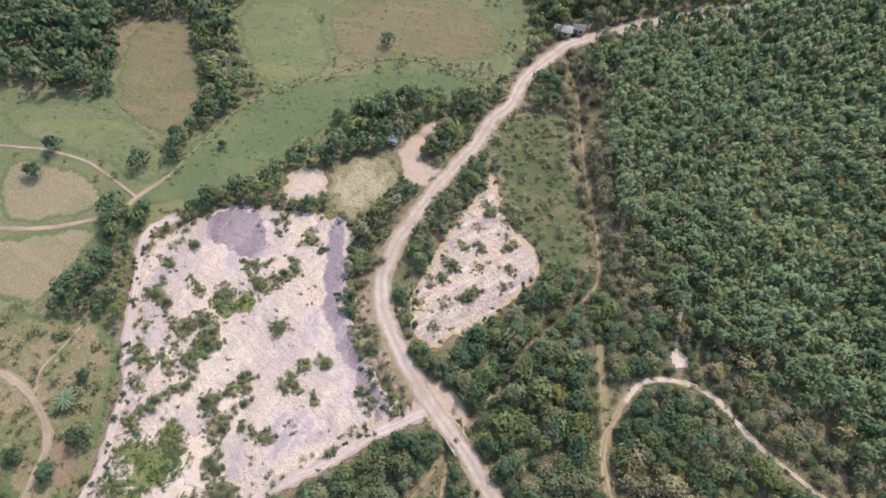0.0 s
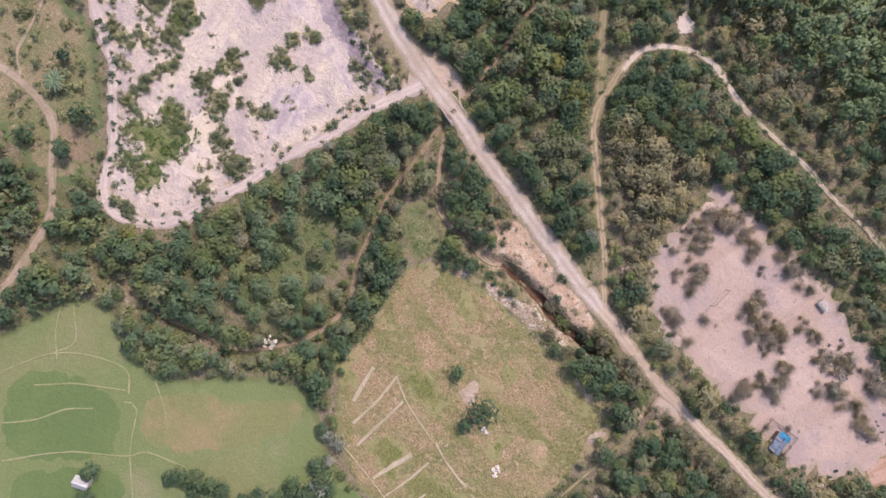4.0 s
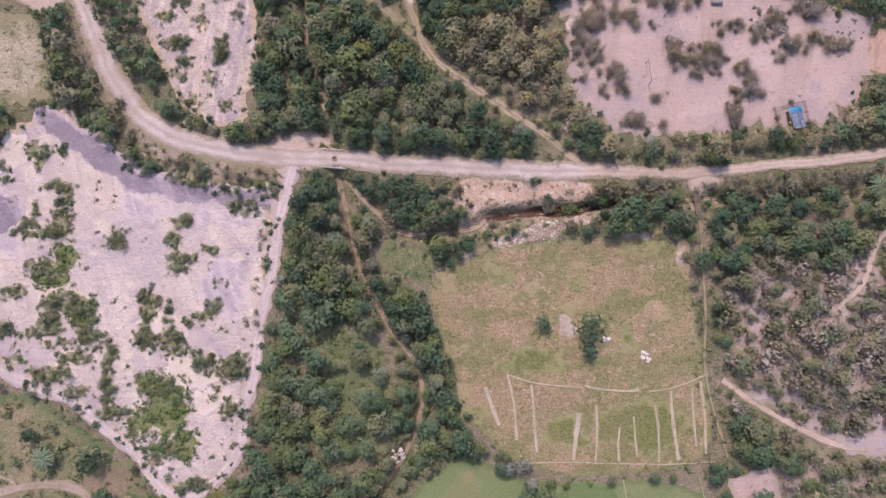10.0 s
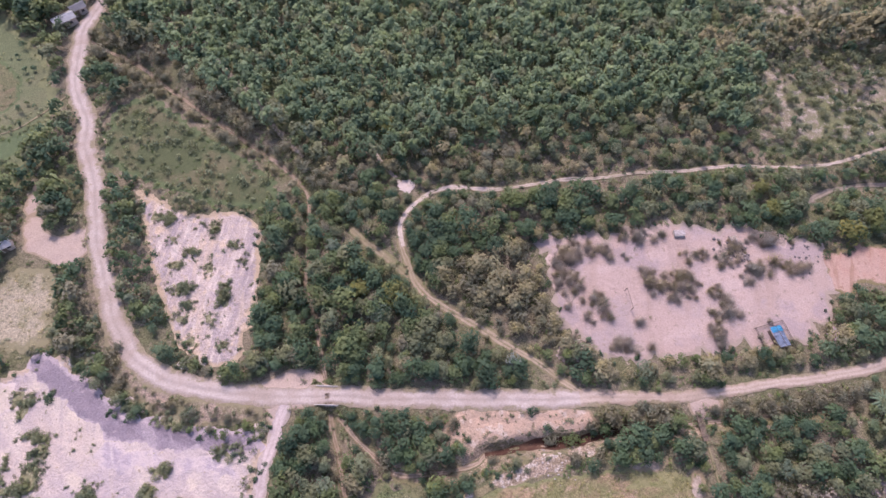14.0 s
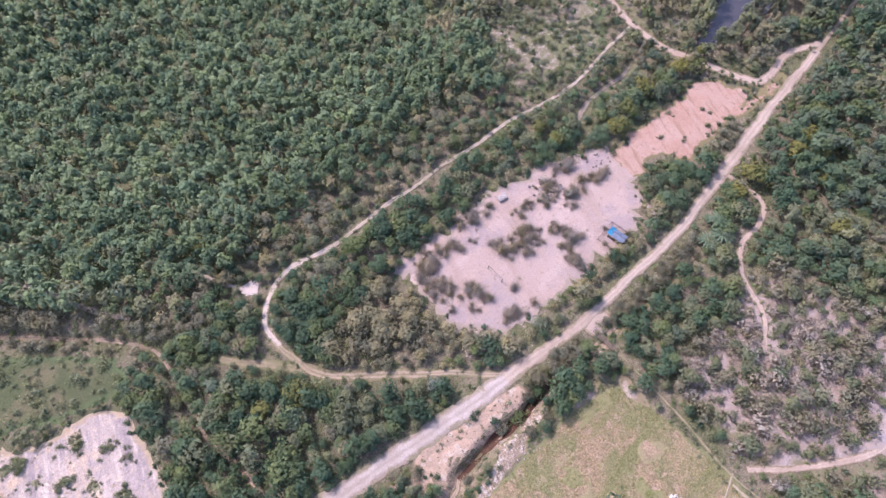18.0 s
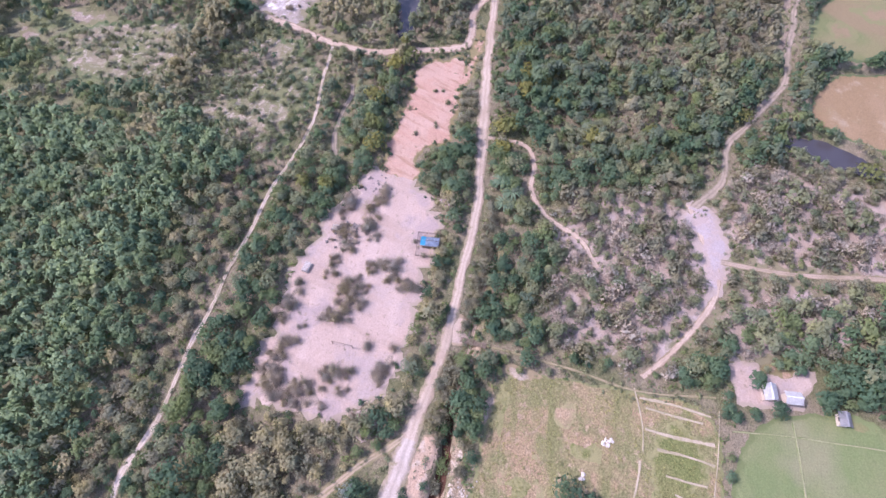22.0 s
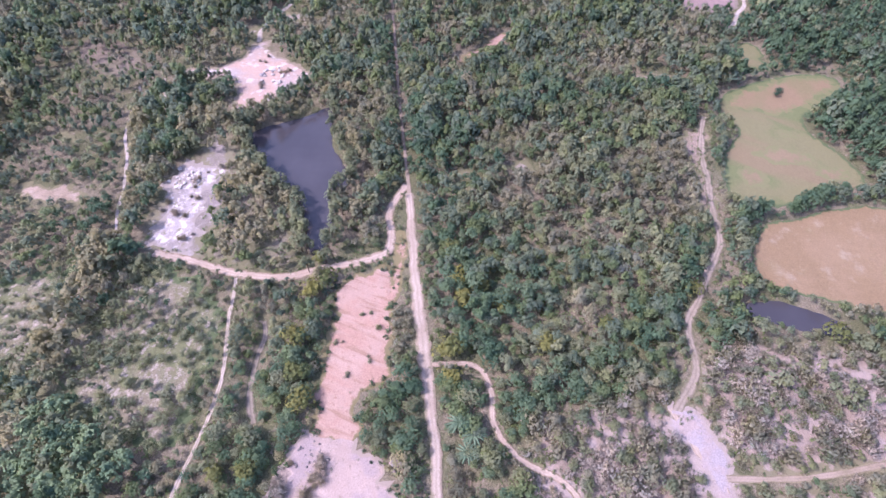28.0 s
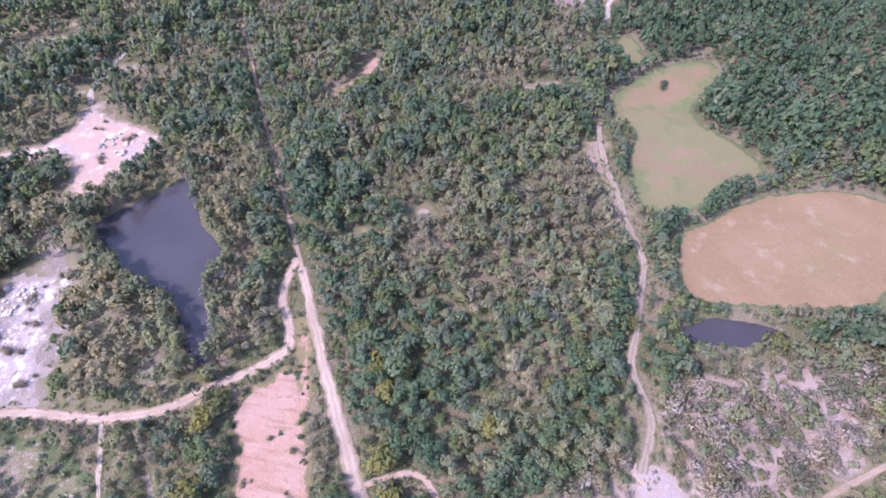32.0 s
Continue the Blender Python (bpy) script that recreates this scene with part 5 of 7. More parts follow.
rng = np.random.default_rng(42)
BROAD = [crown_cards(rng, r, t, 310, 0.37, n, 0.8, 0.28) for r, t, n in ((2.4, 3.4, 11), (2.8, 3.6, 13), (2.1, 3.0, 9), (2.6, 4.0, 12), (2.3, 2.9, 10), (2.5, 3.2, 14), (2.9, 3.4, 10))]
BROAD_MID = [crown_cards(rng, r, t, 124, 0.52, n, 0.8, 0.25) for r, t, n in ((2.4, 3.6, 8), (2.8, 3.8, 9), (2.1, 3.4, 7), (2.6, 4.4, 8), (2.5, 3.4, 9))]
BROAD_FAR = [crown_cards(rng, r, t, 66, 0.70, n, 0.8, 0.2) for r, t, n in ((2.4, 4.2, 6), (2.8, 4.4, 7), (2.1, 4.0, 5), (2.6, 5.2, 6))]
SLIM = [crown_cards(rng, r, t, 190, 0.34, n, 1.2, 0.3) for r, t, n in ((1.6, 4.6, 7), (1.8, 4.2, 8), (1.45, 4.8, 6), (2.0, 4.4, 8))]
SLIM_MID = [crown_cards(rng, r, t, 96, 0.46, n, 1.0, 0.25) for r, t, n in ((1.7, 4.6, 6), (1.9, 4.2, 7), (1.55, 4.8, 6), (2.1, 4.6, 7), (1.8, 4.0, 8))]
SLIM_FAR = [crown_cards(rng, r, t, 54, 0.60, n, 1.0, 0.2) for r, t, n in ((1.7, 4.8, 5), (1.9, 4.4, 6), (1.55, 5.2, 5), (2.1, 4.8, 6))]
BUSH = [crown_cards(rng, r, t, 84, 0.24, n, 0.0, 0.35) for r, t, n in ((1.1, 1.2, 7), (0.9, 0.9, 6), (1.3, 1.1, 9), (1.0, 1.0, 7), (1.2, 0.8, 8))]
WEED = [crown_cards(rng, r, t, 44, 0.27, n, 0.0, 0.35) for r, t, n in ((1.1, 1.2, 6), (0.9, 0.9, 5), (1.3, 1.0, 7))]
TWIG = [np.concatenate([twig_cards(rng, 2.0, 2.4, 70, 0.2), crown_cards(rng, 2.0, 2.4, 170, 0.25, 9, 0.4, 0.6)]) for _ in range(5)]
DRYBUSH = [np.concatenate([twig_cards(rng, 1.6, 1.6, 46, 0.1), crown_cards(rng, 1.6, 1.8, 110, 0.23, 10, 0.2, 0.65)]) for _ in range(5)]
THIN = [np.concatenate([twig_cards(rng, 1.9, 2.2, 90, 0.1), crown_cards(rng, 1.9, 2.2, 84, 0.2, 10, 0.4, 0.85)]) for _ in range(4)]
TUFT = [crown_cards(rng, 0.8, 0.5, 26, 0.21, 5, 0.0, 0.4) for _ in range(3)]

SEEN = [(220, 312), (-40, 272), (-100, 222), (-152, 195), (-152, 145), (-192, 92), (-227, 52), (-272, 8), (-272, -12), (-205, -32), (-132, -52), (-92, -72),
        (-62, -102), (-25, -114), (140, -120), (250, -212), (310, -262), (375, -202), (378, -20), (376, 60), (394, 140), (404, 200), (345, 282)]
ROADS = [(line(p, 4), w) for p, w in ((MAIN_ROAD[:22], 3.6), (MAIN_ROAD[21:30], 2.4), (MAIN_ROAD[29:], 0.7), (LOOP_WEST, 1.5), (LOOP_BEND, 1.5), (LOOP_EAST, 1.3), (GRASS_TRAIL, 1.6),
         (CROSS_TRACK, 2.0), (RIM_TRACK, 2.2), (WEST_PATH, 1.9), (FIELD_PATH, 1.6), (FIELD_PATH_FAR, 0.6), (FIELD_PATH_B, 1.6), (EAST_TRACK, 2.3), (WIND_PATH, 1.5), (BELT_PATH, 1.6), (NORTH_PATH, 1.8), (FAR_LANE, 2.2),
         (SAND_LANE, 1.5), (SAND_LANE_B, 1.4), (FIELD_BUND, 1.6), (CANAL, 2.0))]
DITCHES = [(S_DITCH[:26], 0.1), (S_DITCH[25:], 0.6), (S_GULLY[:9], 0.9), (S_GULLY[8:16], 2.2)]
BELTS = [line([(116, 194), (132, 205), (150, 199), (174, 195.4), (200, 196), (222, 198)], 5), line([(94, 122.5), (105, 122.7), (125, 123.3), (152, 126), (180, 134), (228, 152)], 5)]
OPEN = [oval(*s) for s in SAND_SPOTS] + [LANE_FLAT, FLAT_GREEN, QUARRY_WEST, QUARRY_MID, CLEARING, PINK_CLEARING, CROP_FIELD, PADDY, POND, SMALL_POND, MEADOW_EAST, BROWN_FIELD, QUARRY_NORTH, WHITE_SAND,
        OLIVE_FIELD, GREEN_FIELD, LONG_FIELD, BEAN_FIELD, WEST_FIELD, WEST_FIELD_B, WEST_GREEN, GRASS_MID, DRY_GRASS, SAND_YARD, LILAC_SAND, BANK,
        PALE_BANK, HOUSE_YARD, WEST_SCAR, WEST_SCAR_B, EAST_SCAR, MEADOW_SPIT, FAR_FIELD, NORTH_PATCH, NORTH_PATCH_B, PASTURE_WEST, JUNCTION, ROAD_BANK, GATE_PAD, WHITE_SPOT, ROAD_SPUR]


def room(x, y):
    """How far a point is from roads and from open land; below zero it is on them."""
    d, lush = np.full(len(x), 1e9), wob(x, y, 12, 4.0) + 0.5 * wob(x, y, 5, 2.0)
    for pts, w in ROADS + DITCHES:
        d = np.minimum(d, dist_line(x, y, pts) - w * (0.82 + 0.42 * lush))
    for poly in OPEN:
        d = np.minimum(d, near_poly(x, y, poly))
    return d


def scatter(x0, x1, y0, y1, cell, rng):
    gx, gy = np.meshgrid(np.arange(x0, x1, cell), np.arange(y0, y1, cell))
    return gx.ravel() + rng.uniform(-0.48, 0.48, gx.size) * cell, gy.ravel() + rng.uniform(-0.48, 0.48, gy.size) * cell


def stand(name, shapes, x, y, scale, mat, label, category, rng, shear=1.0):
    """Many plants joined: crowns turned, scaled and set on the terrain, with a tint for each plant."""
    if not len(x):
        return
    z = height(x, y)
    out, turned, tint = [], [], []
    for k, shape in enumerate(shapes):
        i = np.nonzero(np.arange(len(x)) % len(shapes) == k)[0]
        if not len(i):
            continue
        a = rng.uniform(0, 6.283, len(i))
        c, s = np.cos(a)[:, None, None], np.sin(a)[:, None, None]
        sc = scale[i][:, None, None]
        px, py, pz, nx, ny, nz = (shape[None, ..., q] for q in range(6))
        out.append(np.stack([(px * c - py * s) * sc + x[i][:, None, None], (px * s + py * c) * sc + y[i][:, None, None],
                             pz * sc * shear + z[i][:, None, None]], -1).reshape(-1, 3))
        turned.append(np.stack([nx * c - ny * s, nx * s + ny * c, nz + 0 * c], -1).reshape(-1, 3))
        shade = 0.28 + 0.22 * wob(x[i], y[i], 41, 1.0) + 0.12 * wob(x[i], y[i], 13, 3.0) + rng.uniform(-0.16, 0.16, len(i))
        tint.append(np.repeat(np.clip(shade, 0, 0.6), shape.shape[0] * 3))
    me = quads(name, np.concatenate(out), 3, {"tint": np.concatenate(tint), "round": np.concatenate(turned)}, mat)
    return tagged(new(name, me), label, category, kind="stuff")


def crown_of(name, shape, mat):
    return quads(name, shape[..., :3], 3, {"round": shape[..., 3:].reshape(-1, 3)}, mat)


def tree_kind(name, shapes, mat, label, category, group, trunk_h, trunk_r):
    """One model for each crown shape: an empty at the base with a trunk and a crown."""
    rng = np.random.default_rng(len(name) * 7 + len(shapes))
    models = []
    for shape in shapes:
        root = tagged(new(name), label, category, group)
        for nm, me in (("trunk", trunk_mesh("trunk", trunk_h, trunk_r, 4, rng)), ("crown", crown_of("crown", shape, mat))):
            new(nm, me).parent = root
        models.append(root)
    return models


def plant(models, x, y, scale, rng):
    """Sets copies of the models at places; the models themselves take the first places."""
    z = height(x, y)
    for i in range(len(x)):
        m = models[i % len(models)]
        place = pose(x[i], y[i], z[i], 0, 0, float(rng.uniform(0, 360)))
        s = Matrix.Diagonal((scale[i], scale[i], scale[i] * float(rng.uniform(0.9, 1.1)), 1))
        ob = m if i < len(models) else copy_thing(m, place)
        ob.matrix_basis = place @ s


def spots(ellipses, per, rng, lo=0.5):
    """Points spread over ellipses (x, y, half width, half depth), per square metre."""
    xs, ys, rs = [], [], []
    for cx, cy, rx, ry in ellipses:
        n = max(2, int(math.pi * rx * ry * per))
        a, r = rng.uniform(0, 6.283, n), np.sqrt(rng.uniform(0, 1.15, n))
        xs.append(cx + rx * r * np.cos(a)), ys.append(cy + ry * r * np.sin(a)), rs.append(1.25 - 0.45 * r + rng.uniform(-0.25, 0.25, n))
    return np.concatenate(xs), np.concatenate(ys), np.maximum(lo, np.concatenate(rs))


def woods():
    rng = np.random.default_rng(7)
    x, y = scatter(-270, 402, -260, 310, 2.85, rng)
    more = scatter(116, 262, -122, 135, 4.4, rng)
    dense = scatter(-45, 8, -60, 78, 4.0, rng)
    x, y = np.concatenate([x, more[0], dense[0]]), np.concatenate([y, more[1], dense[1]])
    ok = inside(x, y, SEEN)
    x, y = x[ok], y[ok]
    d = room(x, y)
    ok = d > 0.3
    x, y, d = x[ok], y[ok], d[ok]
    away = dist_line(x, y, [(0, 5), (60, 15), (90, 15)])
    plantation = (y > 93 + 7 * wob(x, y, 40) + 3 * wob(x, y, 13, 2.0)) & (x < 108 + 0.35 * (y - 90)) & (x > -46 - 0.55 * (y - 84))
    shrubby = (y > 112) & (x > 92) & (y > 124 + 0.2 * (x - 105)) & (y < 200) & (x < 260)
    plantation &= ~shrubby
    belt = np.minimum(dist_line(x, y, BELTS[0]), dist_line(x, y, BELTS[1])) < 4.5 + 1.2 * wob(x, y, 12)
    euc = belt | (near_poly(x, y, EUCALYPT) < 0) | (near_poly(x, y, POND) < 9)
    low = (near_poly(x, y, LOW_SCRUB) < 3 * wob(x, y, 18)) & ~belt
    dry = np.minimum(np.minimum(near_poly(x, y, SCRUB_BARE), near_poly(x, y, BARE_EAST)), np.minimum(near_poly(x, y, BARE_SOUTH), near_poly(x, y, BARE_SW))) < 0.8 + 2 * wob(x, y, 20)
    dry &= near_poly(x, y, GREEN_SOUTH) > 1.2 * wob(x, y, 9)
    brown = (near_poly(x, y, BROWN_TREES) < 1.5) | ((near_poly(x, y, SCRUB_EAST) < 5 * wob(x, y, 25)) & (rng.uniform(size=len(x)) > 0.8))
    brown |= near_poly(x, y, [(124, 29), (150, 35.2), (166, 38.6), (163, 41.6), (140, 38), (124, 36)]) < 0
    brown |= (np.abs(y - 17) < 2.4) & (x > 30) & (x < 95)
    brown |= (np.abs(dist_line(x, y, S_DITCH) - 3) < 4) & (y > 78)
    thin = near_poly(x, y, [(-32, -10), (-10, -12), (-8, -42), (-30, -44)]) < 0
    gap = wob(x, y, 23, 3.0) + 0.5 * wob(x, y, 9, 1.0)
    pale = near_poly(x, y, WHITE_APRON) < 1
    rank = np.select([dry, low, brown, thin, plantation, pale, euc & ~belt], [0.05, 0.02, 0.10, 0.62, 0.0, 0.68, 0.42], 0.05)
    mood = wob(x, y, 62, 2.0) + 0.7 * wob(x, y, 24, 1.0) + 0.3 * wob(x, y, 10, 4.0)
    mood = np.where(near_poly(x, y, SCRUB_EAST) < 8 * wob(x, y, 25), np.minimum(mood, 0.1) - 0.35, mood)
    sparse = near_poly(x, y, WEST_BROWN) < 3 * wob(x, y, 18)
    rank = np.where(sparse & ~belt, 0.22, rank)
    mood = np.where(sparse, -0.6, mood)
    rank = rank + 0.10 * ((mood < -0.45) & (x > 118) & ~plantation)
    wooded = np.minimum(np.minimum(near_poly(x, y, FOREST_WEST), near_poly(x, y, THICKET_STRIP)), near_poly(x, y, QUARRY_HEDGE)) < 1.0
    grazed = (near_poly(x, y, WEST_LAND) < 0) & ~wooded
    rank = np.where(grazed, 0.72, rank)
    keep = rng.uniform(size=len(x)) > rank + 0.16 * ((gap > 0.62) & ~plantation & (x < 118)) + 0.06 * (away > 110)
    x, y, d, away, plantation, euc, low, dry, brown, shrubby = (v[keep] for v in (x, y, d, away, plantation, euc, low, dry, brown, shrubby))
    mood, belt, grazed = mood[keep], belt[keep], grazed[keep]
    plantation &= ~low
    sc = (0.5 + 0.75 * rng.uniform(size=len(x)) ** 1.3) * np.where(rng.uniform(size=len(x)) > 0.92, 1.3, 1.0) * np.where(away > 110, 1.16, 1.0) * np.where(plantation, 1.15, 1.0)
    sc *= np.where(shrubby & ~euc, 0.72, 1.0) * np.where(belt, 1.12, np.where(euc, 1.1, 1.0)) * np.where((x > 118) & (mood < -0.3), 0.82, 1.0) * np.where((x > 118) & (mood > 0.5), 1.12, 1.0)
    sc = np.where(plantation, rng.uniform(0.92, 1.44, len(x)), sc)
    sc = np.where((x > 116) & (x < 250) & ~plantation & ~low & ~dry, sc * 1.05, sc)
    sc = np.where(grazed, rng.uniform(0.15, 0.5, len(x)), sc)
    sc = np.minimum(sc, 0.30 + 0.30 * d)
    lod = np.digitize(away, [80, 185])
    # leaf kinds: 0 dark green, 1 pale green, 2 olive, 3 brownish, 4 bluish
    pick = np.clip(rng.uniform(size=len(x)) * 0.62 + 0.19 + 0.30 * wob(x, y, 34, 5.0) + 0.16 * wob(x, y, 9, 2.0), 0, 0.999)
    kind = np.select([pick < 0.50, pick < 0.66, pick < 0.86, pick < 0.92], [0, 1, 2, 3], 4)
    east = x > 118
    pe = rng.uniform(size=len(x))
    m = mood + rng.uniform(-0.5, 0.5, len(x))
    kind = np.where(east, np.select([m > 0.55, m > 0.15, m > -0.25, m > -0.75], [0, np.where(pe < 0.5, 0, 4), np.where(pe < 0.6, 1, 4), 2], 3), kind)
    kind = np.where(plantation, np.select([pe < 0.74, pe < 0.86], [1, 2], 0), kind)
    kind = np.where(euc, np.select([pe < 0.2, pe < 0.92], [2, 5], 4), kind)
    # dark broadleaf woods; a cloud's shadow is put into their leaf colour too
    kind = np.where((x > 205) & (y < -88) & (pe < 0.8), 0, kind)
    # beyond 165 m, haze is put into leaf colour: bluish or paler kinds
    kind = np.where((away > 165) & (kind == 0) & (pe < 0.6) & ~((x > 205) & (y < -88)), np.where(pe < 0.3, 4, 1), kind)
    kind = np.where((near_poly(x, y, FOREST_WEST) < 0) & (pe < 0.82), 0, kind)
    kind = np.where((kind == 1) & ~plantation, 6, kind)
    slim = plantation | euc | (east & (rng.uniform(size=len(x)) > 0.28))
    edge = ~plantation & (y > 78) & (y < 104) & (x > -25) & (x < 112) & ~low
    kind = np.where(edge & (pe > 0.45), np.where(pe > 0.78, 3, np.where(pe > 0.62, 5, 2)), kind)
    sc = np.where(edge, sc * 0.85, sc)
    olive = brown & (near_poly(x, y, BROWN_TREES) < 2) & (pe < 0.55)
    brown &= ~olive
    kind = np.where(olive | ((near_poly(x, y, CLEARING) < 4.5) & (pe < 0.35)), 5, kind)
    tall = low & (rng.uniform(size=len(x)) < 0.42)
    low &= ~tall
    kind = np.where(tall, np.where(pe < 0.7, 2, np.where(pe < 0.85, 3, 0)), kind)
    sc = np.where(tall, sc * 0.78, sc)
    slim |= tall & (pe > 0.3)
    leafy = dry & (rng.uniform(size=len(x)) < 0.34)
    dry &= ~leafy
    kind = np.where(leafy, np.where(pe < 0.75, 2, 3), kind)
    sc = np.where(leafy, sc * 0.85, sc)
    bushy = low | dry | (brown & ~euc)
    single = np.zeros(len(x), bool)
    ids = np.nonzero((kind == 0) & ~slim & ~bushy & (x > -60) & (x < 112) & (y > -48) & (y < 82))[0]
    ids = ids[np.argsort(np.hypot(x[ids] - 30, y[ids] - 25))][:300]
    single[ids] = True
    models = tree_kind("tree", BROAD, M_LEAF, "dark green rounded broadleaf tree in thicket", "tree", "broadleaf trees", 2.2, 0.16)
    plant(models, x[ids], y[ids], sc[ids], rng)
    ids = np.nonzero((kind == 2) & ~slim & ~bushy & (x > -60) & (x < 112) & (y > -48) & (y < 82))[0][:200]
    single[ids] = True
    models = tree_kind("olive_tree", BROAD, M_OLIVELEAF, "dull olive-green leafy tree in thicket", "tree", "olive-green trees", 2.0, 0.14)
    plant(models, x[ids], y[ids], sc[ids], rng)
    ids = np.nonzero(brown & (x < 112) & (x > 0) & (y < 70))[0][:170]
    single[ids] = True
    models = tree_kind("scrub_tree", TWIG, M_SCRUB, "olive-brown half-bare scrub tree", "tree", "scrub trees", 1.3, 0.09)
    plant(models, x[ids], y[ids], sc[ids] * 1.2, rng)
    ids = np.nonzero(plantation & (kind == 1) & (y < 100) & (x > -30) & (x < 100))[0][:260]
    single[ids] = True
    models = tree_kind("slim_tree", SLIM, M_WOOD, "slender pale green plantation tree", "tree", "plantation trees", 2.8, 0.11)
    plant(models, x[ids], y[ids], sc[ids], rng)
    copse = [(0, -74), (3, -71.5), (6, -69.5), (9, -68.5), (5, -73.5), (9, -72), (13, -66.5), (15, -63.5), (18, -60), (20, -57), (22, -54.6), (17.5, -56), (24, -51), (21, -50), (18, -49.4), (25, -56), (13, -69.6), (22, -58.6), (-1, -76)]
    p = np.array(copse)
    plant(tree_kind("paddy_tree", BROAD[:4], M_LEAF, "dark green leafy tree between the paddies", "tree", "paddy trees", 2.2, 0.16), p[:, 0], p[:, 1], rng.uniform(0.75, 1.1, len(p)), rng)
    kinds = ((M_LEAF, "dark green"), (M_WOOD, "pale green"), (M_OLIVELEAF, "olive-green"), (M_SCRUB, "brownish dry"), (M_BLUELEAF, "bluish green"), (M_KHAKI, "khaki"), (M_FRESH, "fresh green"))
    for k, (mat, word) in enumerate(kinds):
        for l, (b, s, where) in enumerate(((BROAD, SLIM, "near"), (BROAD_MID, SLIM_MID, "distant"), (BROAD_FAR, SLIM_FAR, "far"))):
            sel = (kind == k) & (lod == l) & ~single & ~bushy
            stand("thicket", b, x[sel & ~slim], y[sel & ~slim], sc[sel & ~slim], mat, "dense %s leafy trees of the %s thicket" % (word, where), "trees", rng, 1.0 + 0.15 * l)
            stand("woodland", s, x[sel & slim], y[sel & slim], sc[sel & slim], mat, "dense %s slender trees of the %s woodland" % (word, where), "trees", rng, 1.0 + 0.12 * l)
    for nm, sel, shapes, mat, lab, k in (
            ("low_bushes", low, DRYBUSH, M_SHRUB, "low olive bushes on sandy ground", 1.25),
            ("scrubland", dry & (pe < 0.34), DRYBUSH, M_DRYTWIG, "pale grey leafless scrub bushes on bare soil", 1.7),
            ("scrubland", dry & (pe >= 0.34) & (pe < 0.76), DRYBUSH, M_SCRUB, "grey-brown dry scrub bushes on bare soil", 1.75),
            ("scrubland", dry & (pe >= 0.76), DRYBUSH, M_OLIVELEAF, "dull green scrub bushes on bare soil", 1.4),
            ("scrubland", brown & ~euc & ~dry & ~low, TWIG, M_SCRUB, "olive-brown half-bare scrub trees", 1.15)):
        s = sel & ~single
        stand(nm, shapes, x[s], y[s], sc[s] * k, mat, lab, "trees", rng)
    # undergrowth between the trees and along the verges
    x, y = scatter(-130, 170, -70, 110, 2.1, rng)
    d = room(x, y)
    s = (d > 0.0) & (rng.uniform(size=len(x)) > 0.40) & (near_poly(x, y, LOW_SCRUB) > 0)
    stand("undergrowth", TUFT, x[s], y[s], rng.uniform(0.6, 1.5, s.sum()), M_GRASSTUFT, "green grass tufts and low weeds under trees", "grass", rng)
    bare = (near_poly(x, y, SCRUB_BARE) < 0) | (near_poly(x, y, BARE_SOUTH) < 0)
    s = bare & (d > 0.2) & (rng.uniform(size=len(x)) > 0.5)
    stand("dry_brush", [q * 0.5 for q in DRYBUSH], x[s], y[s], rng.uniform(0.7, 1.4, s.sum()), M_DRYTWIG, "grey dry twigs and brush on bare soil", "scrub", rng)
    # growth that spills over the edges of tracks
    for pts, w, per in ((line(MAIN_ROAD[:30], 1.2), 2.4, 0.66), (line(LOOP_TRAIL, 1.2), 1.25, 0.3), (line(RIM_TRACK, 1.0), 1.8, 0.55), (line(EAST_TRACK, 1.0), 1.5, 0.2),
                        (line(WIND_PATH, 1.0), 1.2, 0.3), (line(WEST_PATH, 1.2), 1.3, 0.6), (line(GULLY, 1.0), 2.0, 0.6), (line(DITCH_N, 1.0), 1.5, 0.35),
                        (line(CROSS_TRACK, 1.2), 1.7, 0.35), (line(FIELD_BUND, 1.2), 0.8, 0.3), (line(FIELD_PATH_FAR, 1.4), 0.6, 0.2), (line(SAND_LANE, 1.2), 2.4, 0.5)):
        tn = np.gradient(pts, axis=0)
        tn /= np.linalg.norm(tn, axis=1)[:, None]
        nr = np.stack([-tn[:, 1], tn[:, 0]], 1)
        for side in (-1, 1):
            p = pts + nr * (side * (w + rng.uniform(-0.1 if w > 2.3 else -0.75, 2.0, len(pts)) + 0.4 * wob(pts[:, 0], pts[:, 1], 9)))[:, None]
            p = p[(rng.uniform(size=len(p)) > per) & (dist_line(p[:, 0], p[:, 1], S_MAIN) > 2.1)]
            stand("verge_growth", WEED, p[:, 0], p[:, 1], rng.uniform(0.3, 0.85, len(p)), M_OLIVELEAF if side < 0 else M_SHRUB, "low weeds and bushes along a track's edge", "shrub", rng)


woods()

